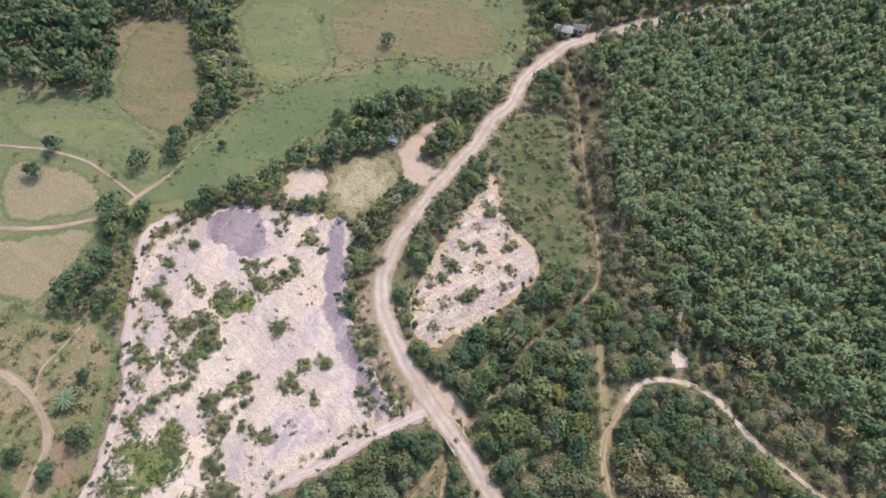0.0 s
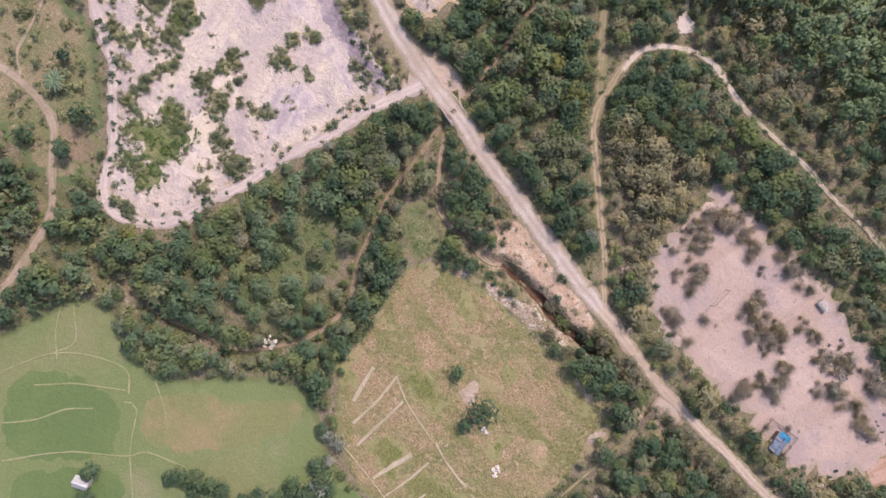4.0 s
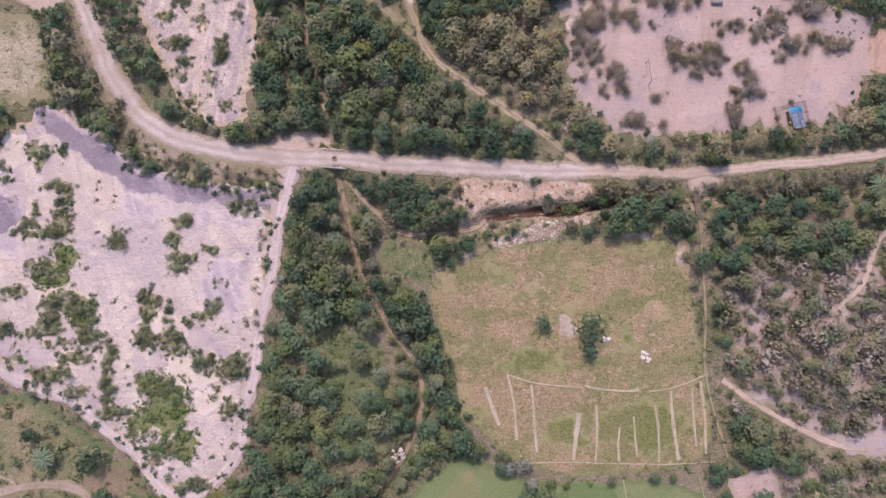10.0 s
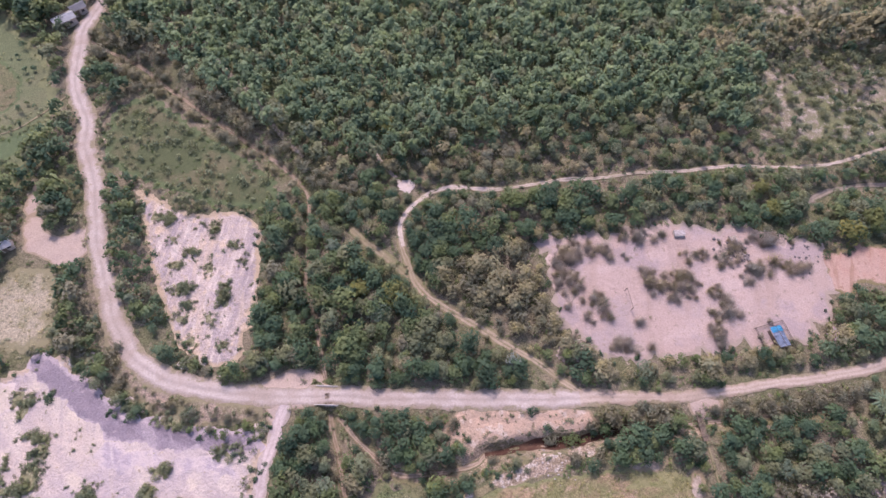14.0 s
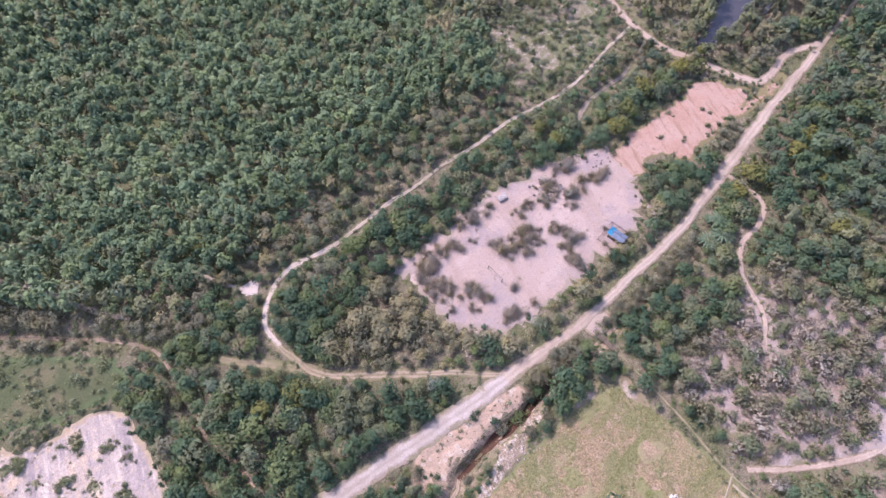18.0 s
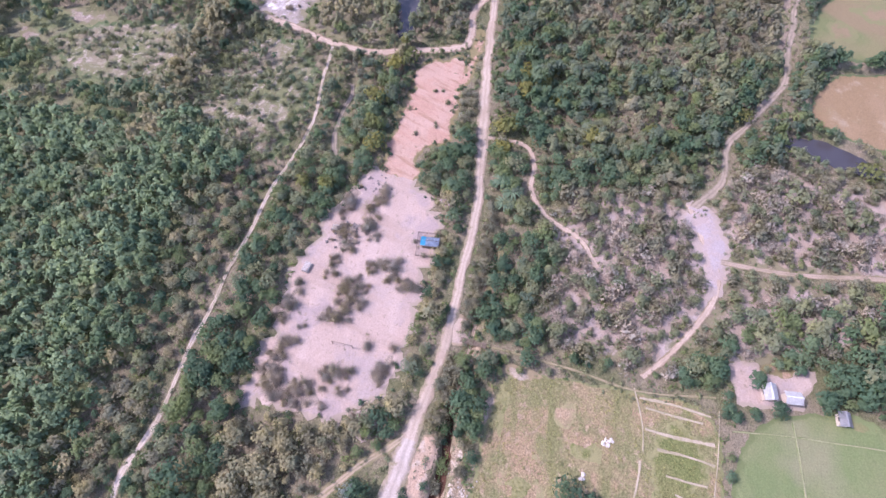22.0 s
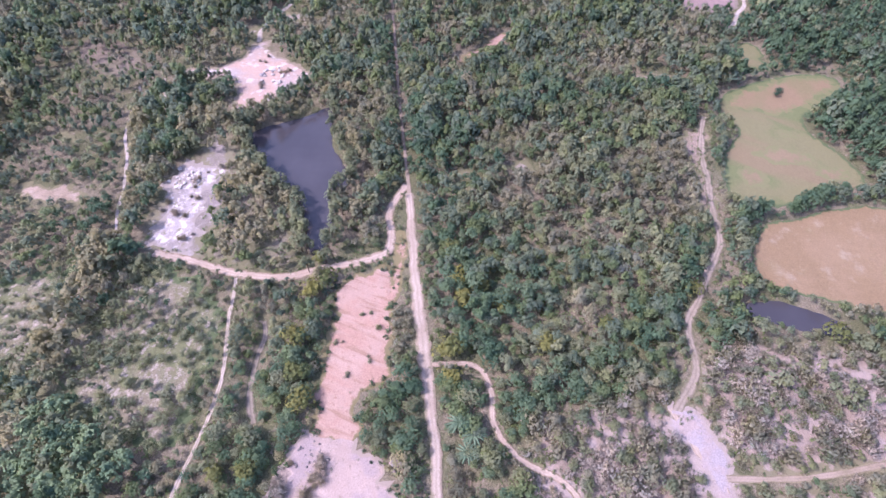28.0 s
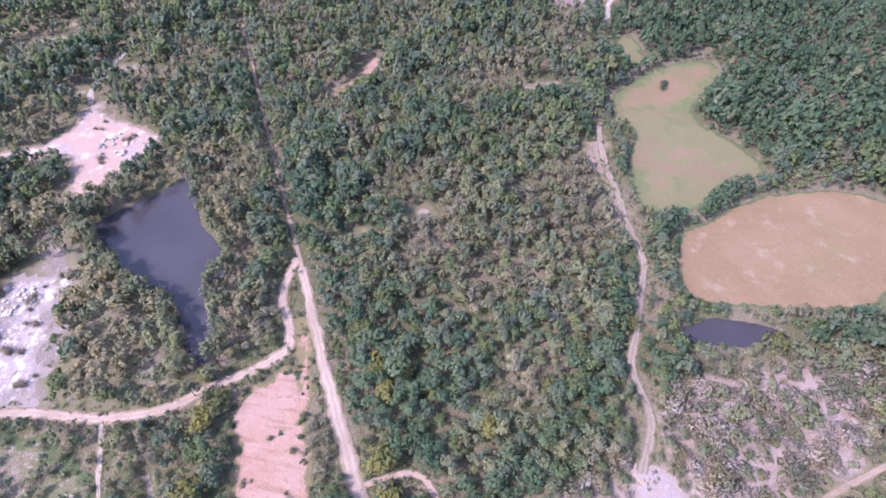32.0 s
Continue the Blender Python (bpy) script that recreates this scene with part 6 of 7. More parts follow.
# shrubs on the bare sand, patch by patch: x, y, half width, half depth
QUARRY_PATCHES = [(-78.2, -6.9, 3.7, 4.4), (-83.3, -4.4, 4.4, 1.9), (-85.6, -9.5, 3.7, 2.3), (-76.7, -13.1, 3.1, 2.3), (-72.2, -16.8, 1.9, 3.7),
                  (-80.3, -16.9, 3.7, 1.7), (-83.9, -20.5, 4.7, 1.5), (-72.6, -23.7, 1.7, 4.5), (-63.8, -5.4, 2.0, 4.5), (-59.4, -7.8, 1.3, 2.8),
                  (-64.2, -14.2, 2.0, 2.5), (-57.9, -14.7, 2.5, 3.8), (-54.3, -9.6, 1.8, 1.4), (-51.5, -19, 2.3, 2.8), (-45.2, -20.4, 3.3, 3.5),
                  (-46.3, -28.9, 2.0, 2.7), (-49.4, -7, 1.8, 2.3), (-54.5, -45.2, 4.4, 1.5), (-70, -29.2, 2.7, 1.5)]
QUARRY_GREEN = [(-60, -29.1, 5.6, 6.0), (-65.5, -31.5, 3.6, 3.2), (-56, -36.5, 3.6, 4.6), (-62.6, -37.4, 2.6, 2.8), (-57, -25, 2.6, 3.2), (-63.9, -22.9, 4.0, 2.7), (-82.3, 5, 3.5, 4), (-77.5, -7.8, 3.2, 3), (-85, 0.4, 5, 2.6), (-78.2, -6.9, 3, 3.4)]
QUARRY_WEEDS = [(-60, 60, 2.6, 1.6), (-52, 58, 2.2, 1.8), (-49, 45, 2.6, 1.6), (-57, 46, 2.2, 1.8), (-66, 74, 2.6, 1.8), (-46, 38.6, 2.2, 1.8), (-52, 71, 3, 1.3), (-43.6, 60, 1.4, 2.6), (-62, 67, 1.8, 1.6), (-54, 40, 2.4, 1.5),
                (-100, -12.4, 3, 1.5), (-93, -16.4, 3, 1.4), (-86, -20.4, 3, 1.5), (-79, -24.2, 3, 1.6), (-72.4, -29, 2.6, 1.8), (-66.6, -34, 2.2, 2.2), (-62, -40, 1.8, 2.4), (-110, -1, 1.4, 3),
                (-84.6, -6.2, 4.1, 1.3), (-81.6, 17.5, 1.5, 3.2), (-84.2, -13.5, 3.8, 1.3), (-76.2, -11.9, 3.2, 1.0), (-70.6, 9.6, 2.6, 1.5), (-64.7, -12.4, 2.3, 3.2), (-57.8, 1.8, 2.3, 1.8), (-54.9, 4.1, 2.8, 1.3),
                (-47.8, -1.5, 1.8, 1.3), (-50.4, -20.2, 2.8, 1.8), (-61.3, -23.4, 5.1, 3.3), (-60.1, -37.1, 3.3, 2.8), (-53.9, -45.1, 4.1, 1.2), (-49, -25.7, 1.5, 1.9), (-88.9, -11.6, 3.8, 1.5), (-95.5, -1.6, 1.9, 1.0),
                (-89.7, 29.4, 1.8, 2.6), (-54, -16.8, 1.8, 1.5), (-59, -17.4, 1.5, 1.3), (-107.8, -6.1, 1.6, 1.4), (-112, 3.4, 1.4, 1.6), (-106.5, 3.1, 1.8, 1.4), (-97.7, -2.7, 1.9, 1.4), (-99.1, -11, 2.6, 2.0), (-87, 2.4, 4.8, 3.6),
                (-83.3, 13.5, 3.2, 3.0), (-90.6, 12.6, 2.6, 2.2), (-71.8, 8.6, 2.4, 2.0), (-55.7, 13.2, 1.6, 1.2), (-63.7, -5.2, 2.6, 2.8), (-65.1, -13.2, 2.6, 2.4), (-59.3, -13.3, 2.8, 2.6), (-51.7, -8.9, 2.0, 1.7), (-57.9, 8.3, 1.6, 1.2)]
QUARRY_PATCHES_B = [(-83.3, 14.5, 1.6, 4.1), (-88.9, 14.4, 1.0, 2.8), (-82.5, 29.1, 1.4, 1.4), (-77.8, 37.5, 2.8, 1.8), (-70.5, 8.4, 2.3, 1.6),
                    (-58.6, 7.9, 2.3, 1.8), (-56.2, 12.4, 2.3, 1.5), (-42.4, 15.2, 3.3, 1.7), (-36.8, 19.1, 1.6, 1.7), (-54.6, 22.6, 4.5, 2.2),
                    (-64.8, 26.3, 3.3, 1.5), (-95.5, 23.8, 1.8, 1.3), (-88.1, 27.7, 2.0, 2.8), (-93.3, -2.1, 2.7, 1.3), (-94.3, -10.3, 2.7, 1.5),
                    (-49.7, 6.2, 2.3, 1.3), (-57.2, 3.5, 2.3, 2.0), (-98, -10.4, 3.2, 2.3), (-83.9, 20.8, 3.9, 1.4), (-87.6, 10.9, 6.7, 1.5),
                    (-107, 3.4, 2.2, 1.1), (-105.8, -4.5, 2.4, 1.1), (-102.4, -8.4, 2.1, 1.0), (-98.6, 26, 2.2, 1.9)]
MID_PATCHES = [(-55.3, 48.9, 1.8, 1.5), (-47.1, 51, 1.8, 3.9), (-57.4, 53.4, 3.3, 1.5), (-53, 34.8, 3.3, 1.5), (-44.7, 31.8, 1.5, 1.7), (-56.4, 62.8, 2.2, 1.4),
               (-45.9, 64.5, 2.1, 1.0), (-73, 76, 3.0, 2.5), (-62.8, 72.7, 1.3, 3.1), (-51.5, 68.7, 1.5, 1.1)]
CLEARING_PATCHES = [(62, 45.5, 6.5, 3.6), (72.4, 38.5, 2.8, 2.9), (52.3, 54.4, 1.8, 1.0), (46.4, 54.9, 1.6, 1.3), (42.6, 42.5, 2.3, 3.4), (39.4, 39.2, 2.1, 1.3),
                    (77.5, 53.6, 4.7, 3.4), (85.3, 49.2, 5.2, 2.1), (93.1, 48.7, 2.9, 2.1), (68.5, 53.4, 3.9, 1.8), (55.5, 49.9, 2.6, 1.3), (68.5, 32, 1.8, 3.9),
                    (51.7, 36.8, 1.0, 1.6), (37.5, 46.3, 1.3, 1.0), (80.1, 47.1, 2.6, 2.1), (71.1, 43, 2.6, 2.1), (36, 55, 4, 4), (34, 32, 3, 3), (36, 48, 3.5, 6), (41, 57, 6, 2.5), (47, 31.5, 5, 2), (89, 56.5, 6, 2.2), (56, 60, 6, 1.8)]
WHITE_PATCHES = [(160, 106, 3, 2.4), (168, 112, 3.4, 2.6), (176, 109, 2.4, 2), (183, 112, 3, 2), (190, 107, 2.4, 3), (172, 117, 4, 1.6), (241, 107, 3, 2), (252, 100, 3, 2), (262, 112, 3, 2)]
PINK_PATCHES = [(135.6, 46.9, 1.2, 4.0), (152.1, 42.9, 1.8, 3.8), (126.3, 51.5, 1.1, 2.2), (121.5, 43.1, 1.1, 1.4), (128.9, 38.8, 1.0, 1.9), (117.2, 47.3, 1.0, 1.3),
                (132.1, 41, 1.0, 1.1), (120.3, 37.1, 1.1, 1.6), (108, 40, 4, 3)]


GULLY_GREEN = [(-0.2, 14.6, 8.2, 3.6), (-13.7, 20.6, 4.6, 1.6), (8.6, 6.2, 7.0, 1.5), (0.5, 3.8, 3.0, 2.0), (-6.1, 11.4, 4.2, 1.6), (17, 7.4, 3, 1.2), (24.6, 18.6, 4.2, 0.8),
               (27.3, 15.4, 2.2, 1.2), (49.7, 11.6, 8.2, 1.6), (66, 13.2, 8, 1.6), (82, 13.8, 8, 1.6), (40.8, 10, 4.5, 1.4), (56.5, 7.3, 2.2, 3.0), (-64.5, 26.3, 2.2, 1.8), (-61.9, 25.3, 1.7, 1.2), (-52.5, 22.6, 3.2, 1.8),
               (-40.7, 14.6, 2.8, 1.6), (-36.5, 19.2, 1.3, 1.5), (-76.8, 36, 2.6, 2.4), (-81.7, 29.1, 1.7, 1.7)]
GULLY_BROWN = [(38.5, 16.4, 3.8, 2.6), (49.7, 16.8, 7.4, 1.5), (43.7, 15.6, 4.5, 1.2), (32.6, 8.4, 4.5, 1.6), (12.5, 10.2, 3, 0.8), (6.4, 16.6, 2.2, 1.6), (70, 16, 9, 2.0), (86, 17, 7, 2.0), (52, 14, 7, 1.0), (-10, 11, 3, 2.0), (3, 8.2, 5, 0.7), (41, 13.8, 2.4, 0.6), (26, 12.6, 1.2, 0.5),
               (-71, 37, 1.8, 4.0), (-67, 30.5, 1.6, 3.2), (-58, 24.8, 3.0, 1.2), (-49, 22.4, 4, 1.0), (-41, 22, 4, 1.0), (-79.5, 40.6, 4.6, 2.2)]


def thickets():
    """Bushes that crowd the gully and the road's embankment."""
    rng = np.random.default_rng(29)
    for ells, shapes, mat, per, size, label in ((GULLY_GREEN, BUSH, M_LEAF, 0.34, 0.85, "dense dark green bush beside the gully"),
                                                (GULLY_BROWN, DRYBUSH, M_SCRUB, 0.30, 0.95, "olive-brown half-bare bush below the road")):
        x, y, s = spots(ells, per, rng)
        me = [crown_of("bush", q, mat) for q in shapes]
        z = height(x, y) + 0.05
        for i in range(min(len(x), 260)):
            ob = tagged(new("bush", me[i % len(me)]), label, "bush", label)
            ob.matrix_basis = pose(x[i], y[i], z[i], 0, 0, float(rng.uniform(0, 360))) @ Matrix.Diagonal((*[float(s[i] * size)] * 3, 1))


def shrubs():
    rng = np.random.default_rng(19)
    thickets()
    me = [crown_of("shrub", s, (M_SHRUB, M_OLIVELEAF, M_SHRUB, M_SCRUB)[k % 4]) for k, s in enumerate(BUSH + DRYBUSH[:2])]
    dry = [crown_of("dry_shrub", s, M_DRYKHAKI if k == 1 else M_DRYTWIG) for k, s in enumerate([q * (0.72, 0.72, 0.72, 1, 1, 1) for q in THIN])]
    for ells, per, meshes, label, group, size in (
            (QUARRY_PATCHES, 0.95, me, "small dark green shrub on bare quarry sand", "quarry shrubs", 0.76),
            (QUARRY_PATCHES_B, 0.8, me, "small dusty green shrub on bare quarry sand", "quarry shrubs", 0.85),
            (MID_PATCHES, 1.1, me, "small green shrub on pale quarry sand", "quarry shrubs", 0.85),
            (CLEARING_PATCHES, 0.42, dry, "grey-brown half-bare shrub on the sand clearing", "clearing shrubs", 0.9),
            (WHITE_PATCHES, 0.16, dry, "dry shrub on the white sand bank", "sand bank shrubs", 1.1),
            (PINK_PATCHES, 0.30, me, "small green shrub on pink earth", "clearing shrubs", 0.7)):
        x, y, s = spots(ells, per, rng)
        n = {"small dark": 170, "small gree": 60}.get(label[:10], 160 if meshes is dry else 60)
        if len(x) > n:
            pick = rng.permutation(len(x))
            rest, pick = pick[n:], pick[:n]
            stand("sand_shrubs", THIN if meshes is dry else BUSH, x[rest], y[rest], s[rest] * size, M_DRYTWIG if meshes is dry else M_SHRUB,
                  "more low shrubs strewn over the bare sand", "shrub", rng)
            x, y, s = x[pick], y[pick], s[pick]
        z = height(x, y) + 0.08
        for i in range(len(x)):
            ob = tagged(new(meshes[0].name.split(".")[0], meshes[i % len(meshes)]), label, "shrub", group)
            ob.matrix_basis = pose(x[i], y[i], z[i], 0, 0, float(rng.uniform(0, 360))) @ Matrix.Diagonal((*[float(s[i] * size)] * 3, 1))
    for ells, mat, lab in ((CLEARING_PATCHES, M_LITTER, "brown leaf litter under dry shrubs"), (QUARRY_PATCHES + QUARRY_PATCHES_B + MID_PATCHES + QUARRY_WEEDS, M_COVER, "thin olive ground cover round shrubs")):
        for e in ells:
            region("litter", oval(e[0], e[1], e[2] * 0.95 + 0.3, e[3] * 0.95 + 0.3), mat, 0.17, 0.7, 1.4, label=lab, category="soil", seed=int(abs(e[0])))
    x, y, s = spots(QUARRY_WEEDS, 0.75, rng, 0.35)
    stand("sand_shrubs", WEED, x, y, s * 0.62, M_SHRUB, "low olive shrubs in patches on quarry sand", "shrub", rng)
    x, y, s = spots(QUARRY_WEEDS, 0.35, rng, 0.35)
    stand("sand_shrubs", WEED, x + 0.5, y - 0.4, s * 0.55, M_SCRUB, "low dry brush in patches on quarry sand", "shrub", rng)
    for e in QUARRY_GREEN:
        region("green_cover", oval(*e), M_GREENCOVER, 0.20, 1.0, 1.4, label="low green cover spreading on quarry sand", category="grass", seed=int(abs(e[1])))
    x, y, s = spots(QUARRY_GREEN, 0.6, rng)
    stand("ground_cover", TUFT, x, y, s * 1.2, M_GRASSTUFT, "bright green low cover on quarry sand", "grass", rng)
    # strewn small tufts
    x, y = scatter(-120, 160, -50, 85, 2.3, rng)
    on = np.minimum.reduce([near_poly(x, y, p) for p in (QUARRY_WEST, QUARRY_MID, CLEARING, PINK_CLEARING)])
    s = (on < -0.5) & (rng.uniform(size=len(x)) > np.where(x < -30, 0.62, 0.80)) & (wob(x, y, 14, 2.0) + 0.6 * wob(x, y, 6, 1.0) > 0.0)
    stand("sand_tufts", TUFT, x[s], y[s], rng.uniform(0.25, 0.75, s.sum()), M_SCRUB, "small dry tufts strewn over bare sand", "grass", rng)
    west = s & (x < -30) & (rng.uniform(size=len(x)) > 0.35)
    stand("sand_tufts", BUSH, x[west] + 0.7, y[west] + 0.5, rng.uniform(0.25, 0.62, west.sum()), M_SHRUB, "small green tufts strewn over quarry sand", "grass", rng)
    s = (on > -1.6) & (on < 1.0) & (rng.uniform(size=len(x)) > 0.45)
    stand("edge_bushes", BUSH, x[s], y[s], rng.uniform(0.5, 1.1, s.sum()), M_LEAF, "low bushes along the edge of the sand", "shrub", rng)
    x, y = scatter(-90, -34, 74, 118, 2.4, rng)
    s = (near_poly(x, y, GRASS_MID) < 0) & (rng.uniform(size=len(x)) > 0.22)
    stand("meadow_bushes", WEED, x[s], y[s], rng.uniform(0.5, 1.5, s.sum()), M_SHRUB, "low green bushes strewn over the rough meadow", "shrub", rng)
    x, y = scatter(-126, -58, -62, -12, 2.2, rng)
    s = (np.minimum(near_poly(x, y, PASTURE_WEST), dist_line(x, y, line(RIM_TRACK[1:7], 3)) - 9) < 0) & (near_poly(x, y, QUARRY_WEST) > 4.5) & (rng.uniform(size=len(x)) > 0.62)
    s &= dist_line(x, y, line(WEST_PATH, 3)) > 2.0
    stand("pasture_bushes", WEED, x[s], y[s], rng.uniform(0.5, 1.5, s.sum()), M_SHRUB, "low green bushes strewn over the western pasture", "shrub", rng)
    x, y = scatter(-90, -34, 18, 46, 2.0, rng)
    s = (near_poly(x, y, ROAD_BANK) < 0.3) & (rng.uniform(size=len(x)) > 0.35) & (dist_line(x, y, S_MAIN) > 3.2)
    stand("embankment_brush", DRYBUSH, x[s], y[s], rng.uniform(0.3, 0.75, s.sum()), M_SCRUB, "dry olive-brown brush on the road's embankment", "shrub", rng)
    # field growth
    far = (GREEN_FIELD, OLIVE_FIELD, LONG_FIELD, BEAN_FIELD, WEST_LAND)
    for poly, mat, per, lab in ((CROP_FIELD, M_CROPLEAF, 0.22, "thin dry yellow-green crop plants"), (DRY_GRASS, M_STRAWLEAF, 0.25, "tall pale dry grass clumps"),
                                (GRASS_MID, M_GRASSTUFT, 0.55, "green grass clumps"), (FLAT_GREEN, M_GRASSTUFT, 0.2, "dense low green weeds"), (PASTURE_WEST, M_GRASSTUFT, 0.6, "green pasture tufts"),
                                (WEST_GREEN, M_GRASSTUFT, 0.6, "green pasture tufts"), (WEST_LAND, M_SHRUB, 0.55, "low green weeds and bushes in the western pasture"),
                                (GREEN_FIELD, M_SHRUB, 0.5, "low green crop plants"), (OLIVE_FIELD, M_KHAKI, 0.5, "dry olive crop plants"), (LONG_FIELD, M_SHRUB, 0.5, "thin green crop plants"),
                                (BEAN_FIELD, M_GRASSTUFT, 0.25, "dark green leafy bean plants")):
        lo, hi = np.min(poly, 0), np.max(poly, 0)
        x, y = scatter(lo[0], hi[0], lo[1], hi[1], 0.8 if poly is CROP_FIELD else 2.2 if poly in far else 1.7, rng)
        bare = wob(x, y, 16, 4.0) + 0.7 * wob(x, y, 5, 1.0) > (0.62 if poly is CROP_FIELD else 0.45)
        s = (near_poly(x, y, poly) < -0.4) & (rng.uniform(size=len(x)) > per) & ~bare
        if poly is WEST_LAND:
            s &= room(x, y) > 0.5
        if poly is CROP_FIELD:
            for cx, cy, rx, ry in FIELD_RED + FIELD_PALE:
                s &= (((x - cx) / rx) ** 2 + ((y - cy) / ry) ** 2 > 0.75 + 0.4 * wob(x, y, 4, 2.0)) | (rng.uniform(size=len(x)) > 0.8)
        k = (0.3, 0.62) if poly is CROP_FIELD else (0.5, 1.15) if poly in far else (0.4, 0.9)
        stand("field_growth", TUFT, x[s], y[s], rng.uniform(*k, s.sum()), mat, lab, "crop", rng, 0.6 if poly in far else 0.8)


shrubs()


def special_trees():
    rng = np.random.default_rng(23)
    yellow = [(140.7, 61.2), (125.4, 62.4), (90.2, 70.7), (91, 64.3), (158.8, 22.6), (141.6, 19), (136, -19.6), (150.8, -45.5),
              (141, 8.3), (128.5, -3.9), (-6.2, 47.8), (-14, 49.4), (-47.7, -47.5), (108.3, 56.5), (152.8, 61.6), (117.7, 20.6), (138.3, -80.6), (-7, 96.2), (-29.2, 112), (145.6, 58.6), (127, 60), (116, 60), (148.5, 21), (146, 14), (125, 21.5), (-33, 108.5)]
    models = tree_kind("flowering_tree", BROAD[:3], M_YELLOW, "green tree covered in yellow blossom", "tree", "flowering trees", 2.0, 0.15)
    p = np.array(yellow)
    plant(models, p[:, 0], p[:, 1], rng.uniform(1.05, 1.6, len(p)), rng)
    lone = [(23.3, -12.6, 0.85), (33.2, -13.6, 1.25), (32.9, -18.7, 0.9), (58.6, 0.4, 1.05), (-75.3, -38.3, 1.1), (-71.9, -46.6, 1.15), (-80.4, -51, 1.0),
            (-4, -7.6, 1.05), (69, -51.2, 1.15), (-88.5, -33, 0.8), (-143, 4.2, 1.3), (-166, -14, 1.3), (-159, -22, 1.3), (-131, -9, 1.5), (-146.5, 17, 1.3),
            (68.1, -66, 1.3), (62.8, -56.4, 0.75), (58.8, -47.2, 0.8), (70, -74.3, 0.9), (-140, 13, 1.2), (-134, 26, 0.7), (-121, 60, 1.1), (-141, 94, 1.1), (13, -43.5, 0.8), (252, -101, 0.6), (255, -103, 0.6), (-13.6, -88.2, 1.1), (-9.4, -92.4, 1.0), (-9.2, -95, 0.8), (61.0, -51.0, 0.8), (64.3, -56.5, 0.75), (75.7, -74.5, 1.2), (74.1, -60.9, 0.8), (58.8, -45.0, 0.6), (71.5, -76.1, 1.1)]
    models = tree_kind("lone_tree", BROAD[:3], M_LEAF, "single dark green rounded tree in the open", "tree", "lone trees", 2.2, 0.2)
    p = np.array(lone)
    plant(models, p[:, 0], p[:, 1], p[:, 2], rng)
    clump = [(55.2, 47.3, 1.25), (58, 46, 1.0), (63.1, 48, 1.2), (61, 45.6, 0.9), (66, 47.4, 0.8), (68.8, 38.8, 0.85), (69.6, 36, 0.8), (68.3, 32.7, 0.9), (43.4, 42.8, 1.15), (44.2, 39, 0.9), (82.8, 49, 1.0),
             (88, 50.6, 1.2), (91.5, 49.6, 0.9), (74.3, 50.3, 0.8), (62, 59.7, 0.9), (72, 43, 0.7)]
    models = tree_kind("clearing_tree", THIN, M_DRYKHAKI, "olive-brown thin-leaved tree on the sand clearing", "tree", "clearing trees", 1.3, 0.09)
    p = np.array(clump)
    plant(models, p[:, 0], p[:, 1], p[:, 2], rng)
    shore = line([(150, 63), (157, 61), (166, 60), (174, 60.4), (180, 63.4), (186, 60), (193, 59), (201, 64), (210, 69), (222, 71), (232, 74)], 2.6)
    models = tree_kind("shore_tree", SLIM, M_OLIVELEAF, "tall slender olive-green tree on the pond's shore", "tree", "shore trees", 3.4, 0.13)
    plant(models, shore[:, 0] + rng.normal(size=len(shore)) * 0.9, shore[:, 1] + rng.normal(size=len(shore)) * 0.9, rng.uniform(1.1, 1.75, len(shore)), rng)
    shore = line([(157, 67.6), (166, 71.4), (176, 74.8), (183, 83.4), (190, 91.4), (202, 99.4), (209, 104.4), (217, 99.8), (222, 90)], 2.3)
    models = tree_kind("shore_tree", SLIM, M_OLIVELEAF, "tall slender olive-green tree leaning over the pond", "tree", "shore trees", 3.4, 0.13)
    plant(models, shore[:, 0] + rng.normal(size=len(shore)) * 1.0, shore[:, 1] + rng.normal(size=len(shore)) * 1.0, rng.uniform(1.2, 1.9, len(shore)), rng)
    grey = [(162, -25.3, 1.2), (160, -31, 1.0), (156, -26.6, 0.9), (14.3, -43.8, 0.8), (17.6, -43, 0.75), (19.2, -46.9, 0.8), (22, -52, 0.9), (-34, -1, 0.7), (20, 30, 0.8)]
    models = tree_kind("grey_tree", BROAD[1:3], M_GREY, "pale grey-leaved tree among greener trees", "tree", "grey trees", 2.2, 0.15)
    p = np.array(grey)
    plant(models, p[:, 0], p[:, 1], p[:, 2], rng)


special_trees()


def palm(x, y, tall, spread, label):
    """A stem with a ring of long arching fronds."""
    root = tagged(new("palm"), label, "palm", "palms")
    root.matrix_basis = pose(x, y, float(height(x, y)))
    new("trunk", trunk_mesh("trunk", tall, 0.17, 0, rng)).parent = root
    for k in range(16):
        a, lift = k * 2.4, rng.uniform(0.1, 0.8)
        verts, faces = [], []
        for i in range(6):
            t = i / 5
            r, z, w = spread * t, tall + lift * spread * (t - 1.1 * t * t), 0.32 * (1 - 0.8 * abs(t - 0.4))
            for s in (-1, 0, 1):
                verts.append((r * math.cos(a) - s * w * math.sin(a), r * math.sin(a) + s * w * math.cos(a), z - 0.12 * abs(s)))
        for i in range(5):
            for j in range(2):
                q = i * 3 + j
                faces.append((q, q + 1, q + 4, q + 3))
        me = mesh_of("frond", verts, faces)
        me.materials.append(M_FROND)
        new("frond", me).parent = root


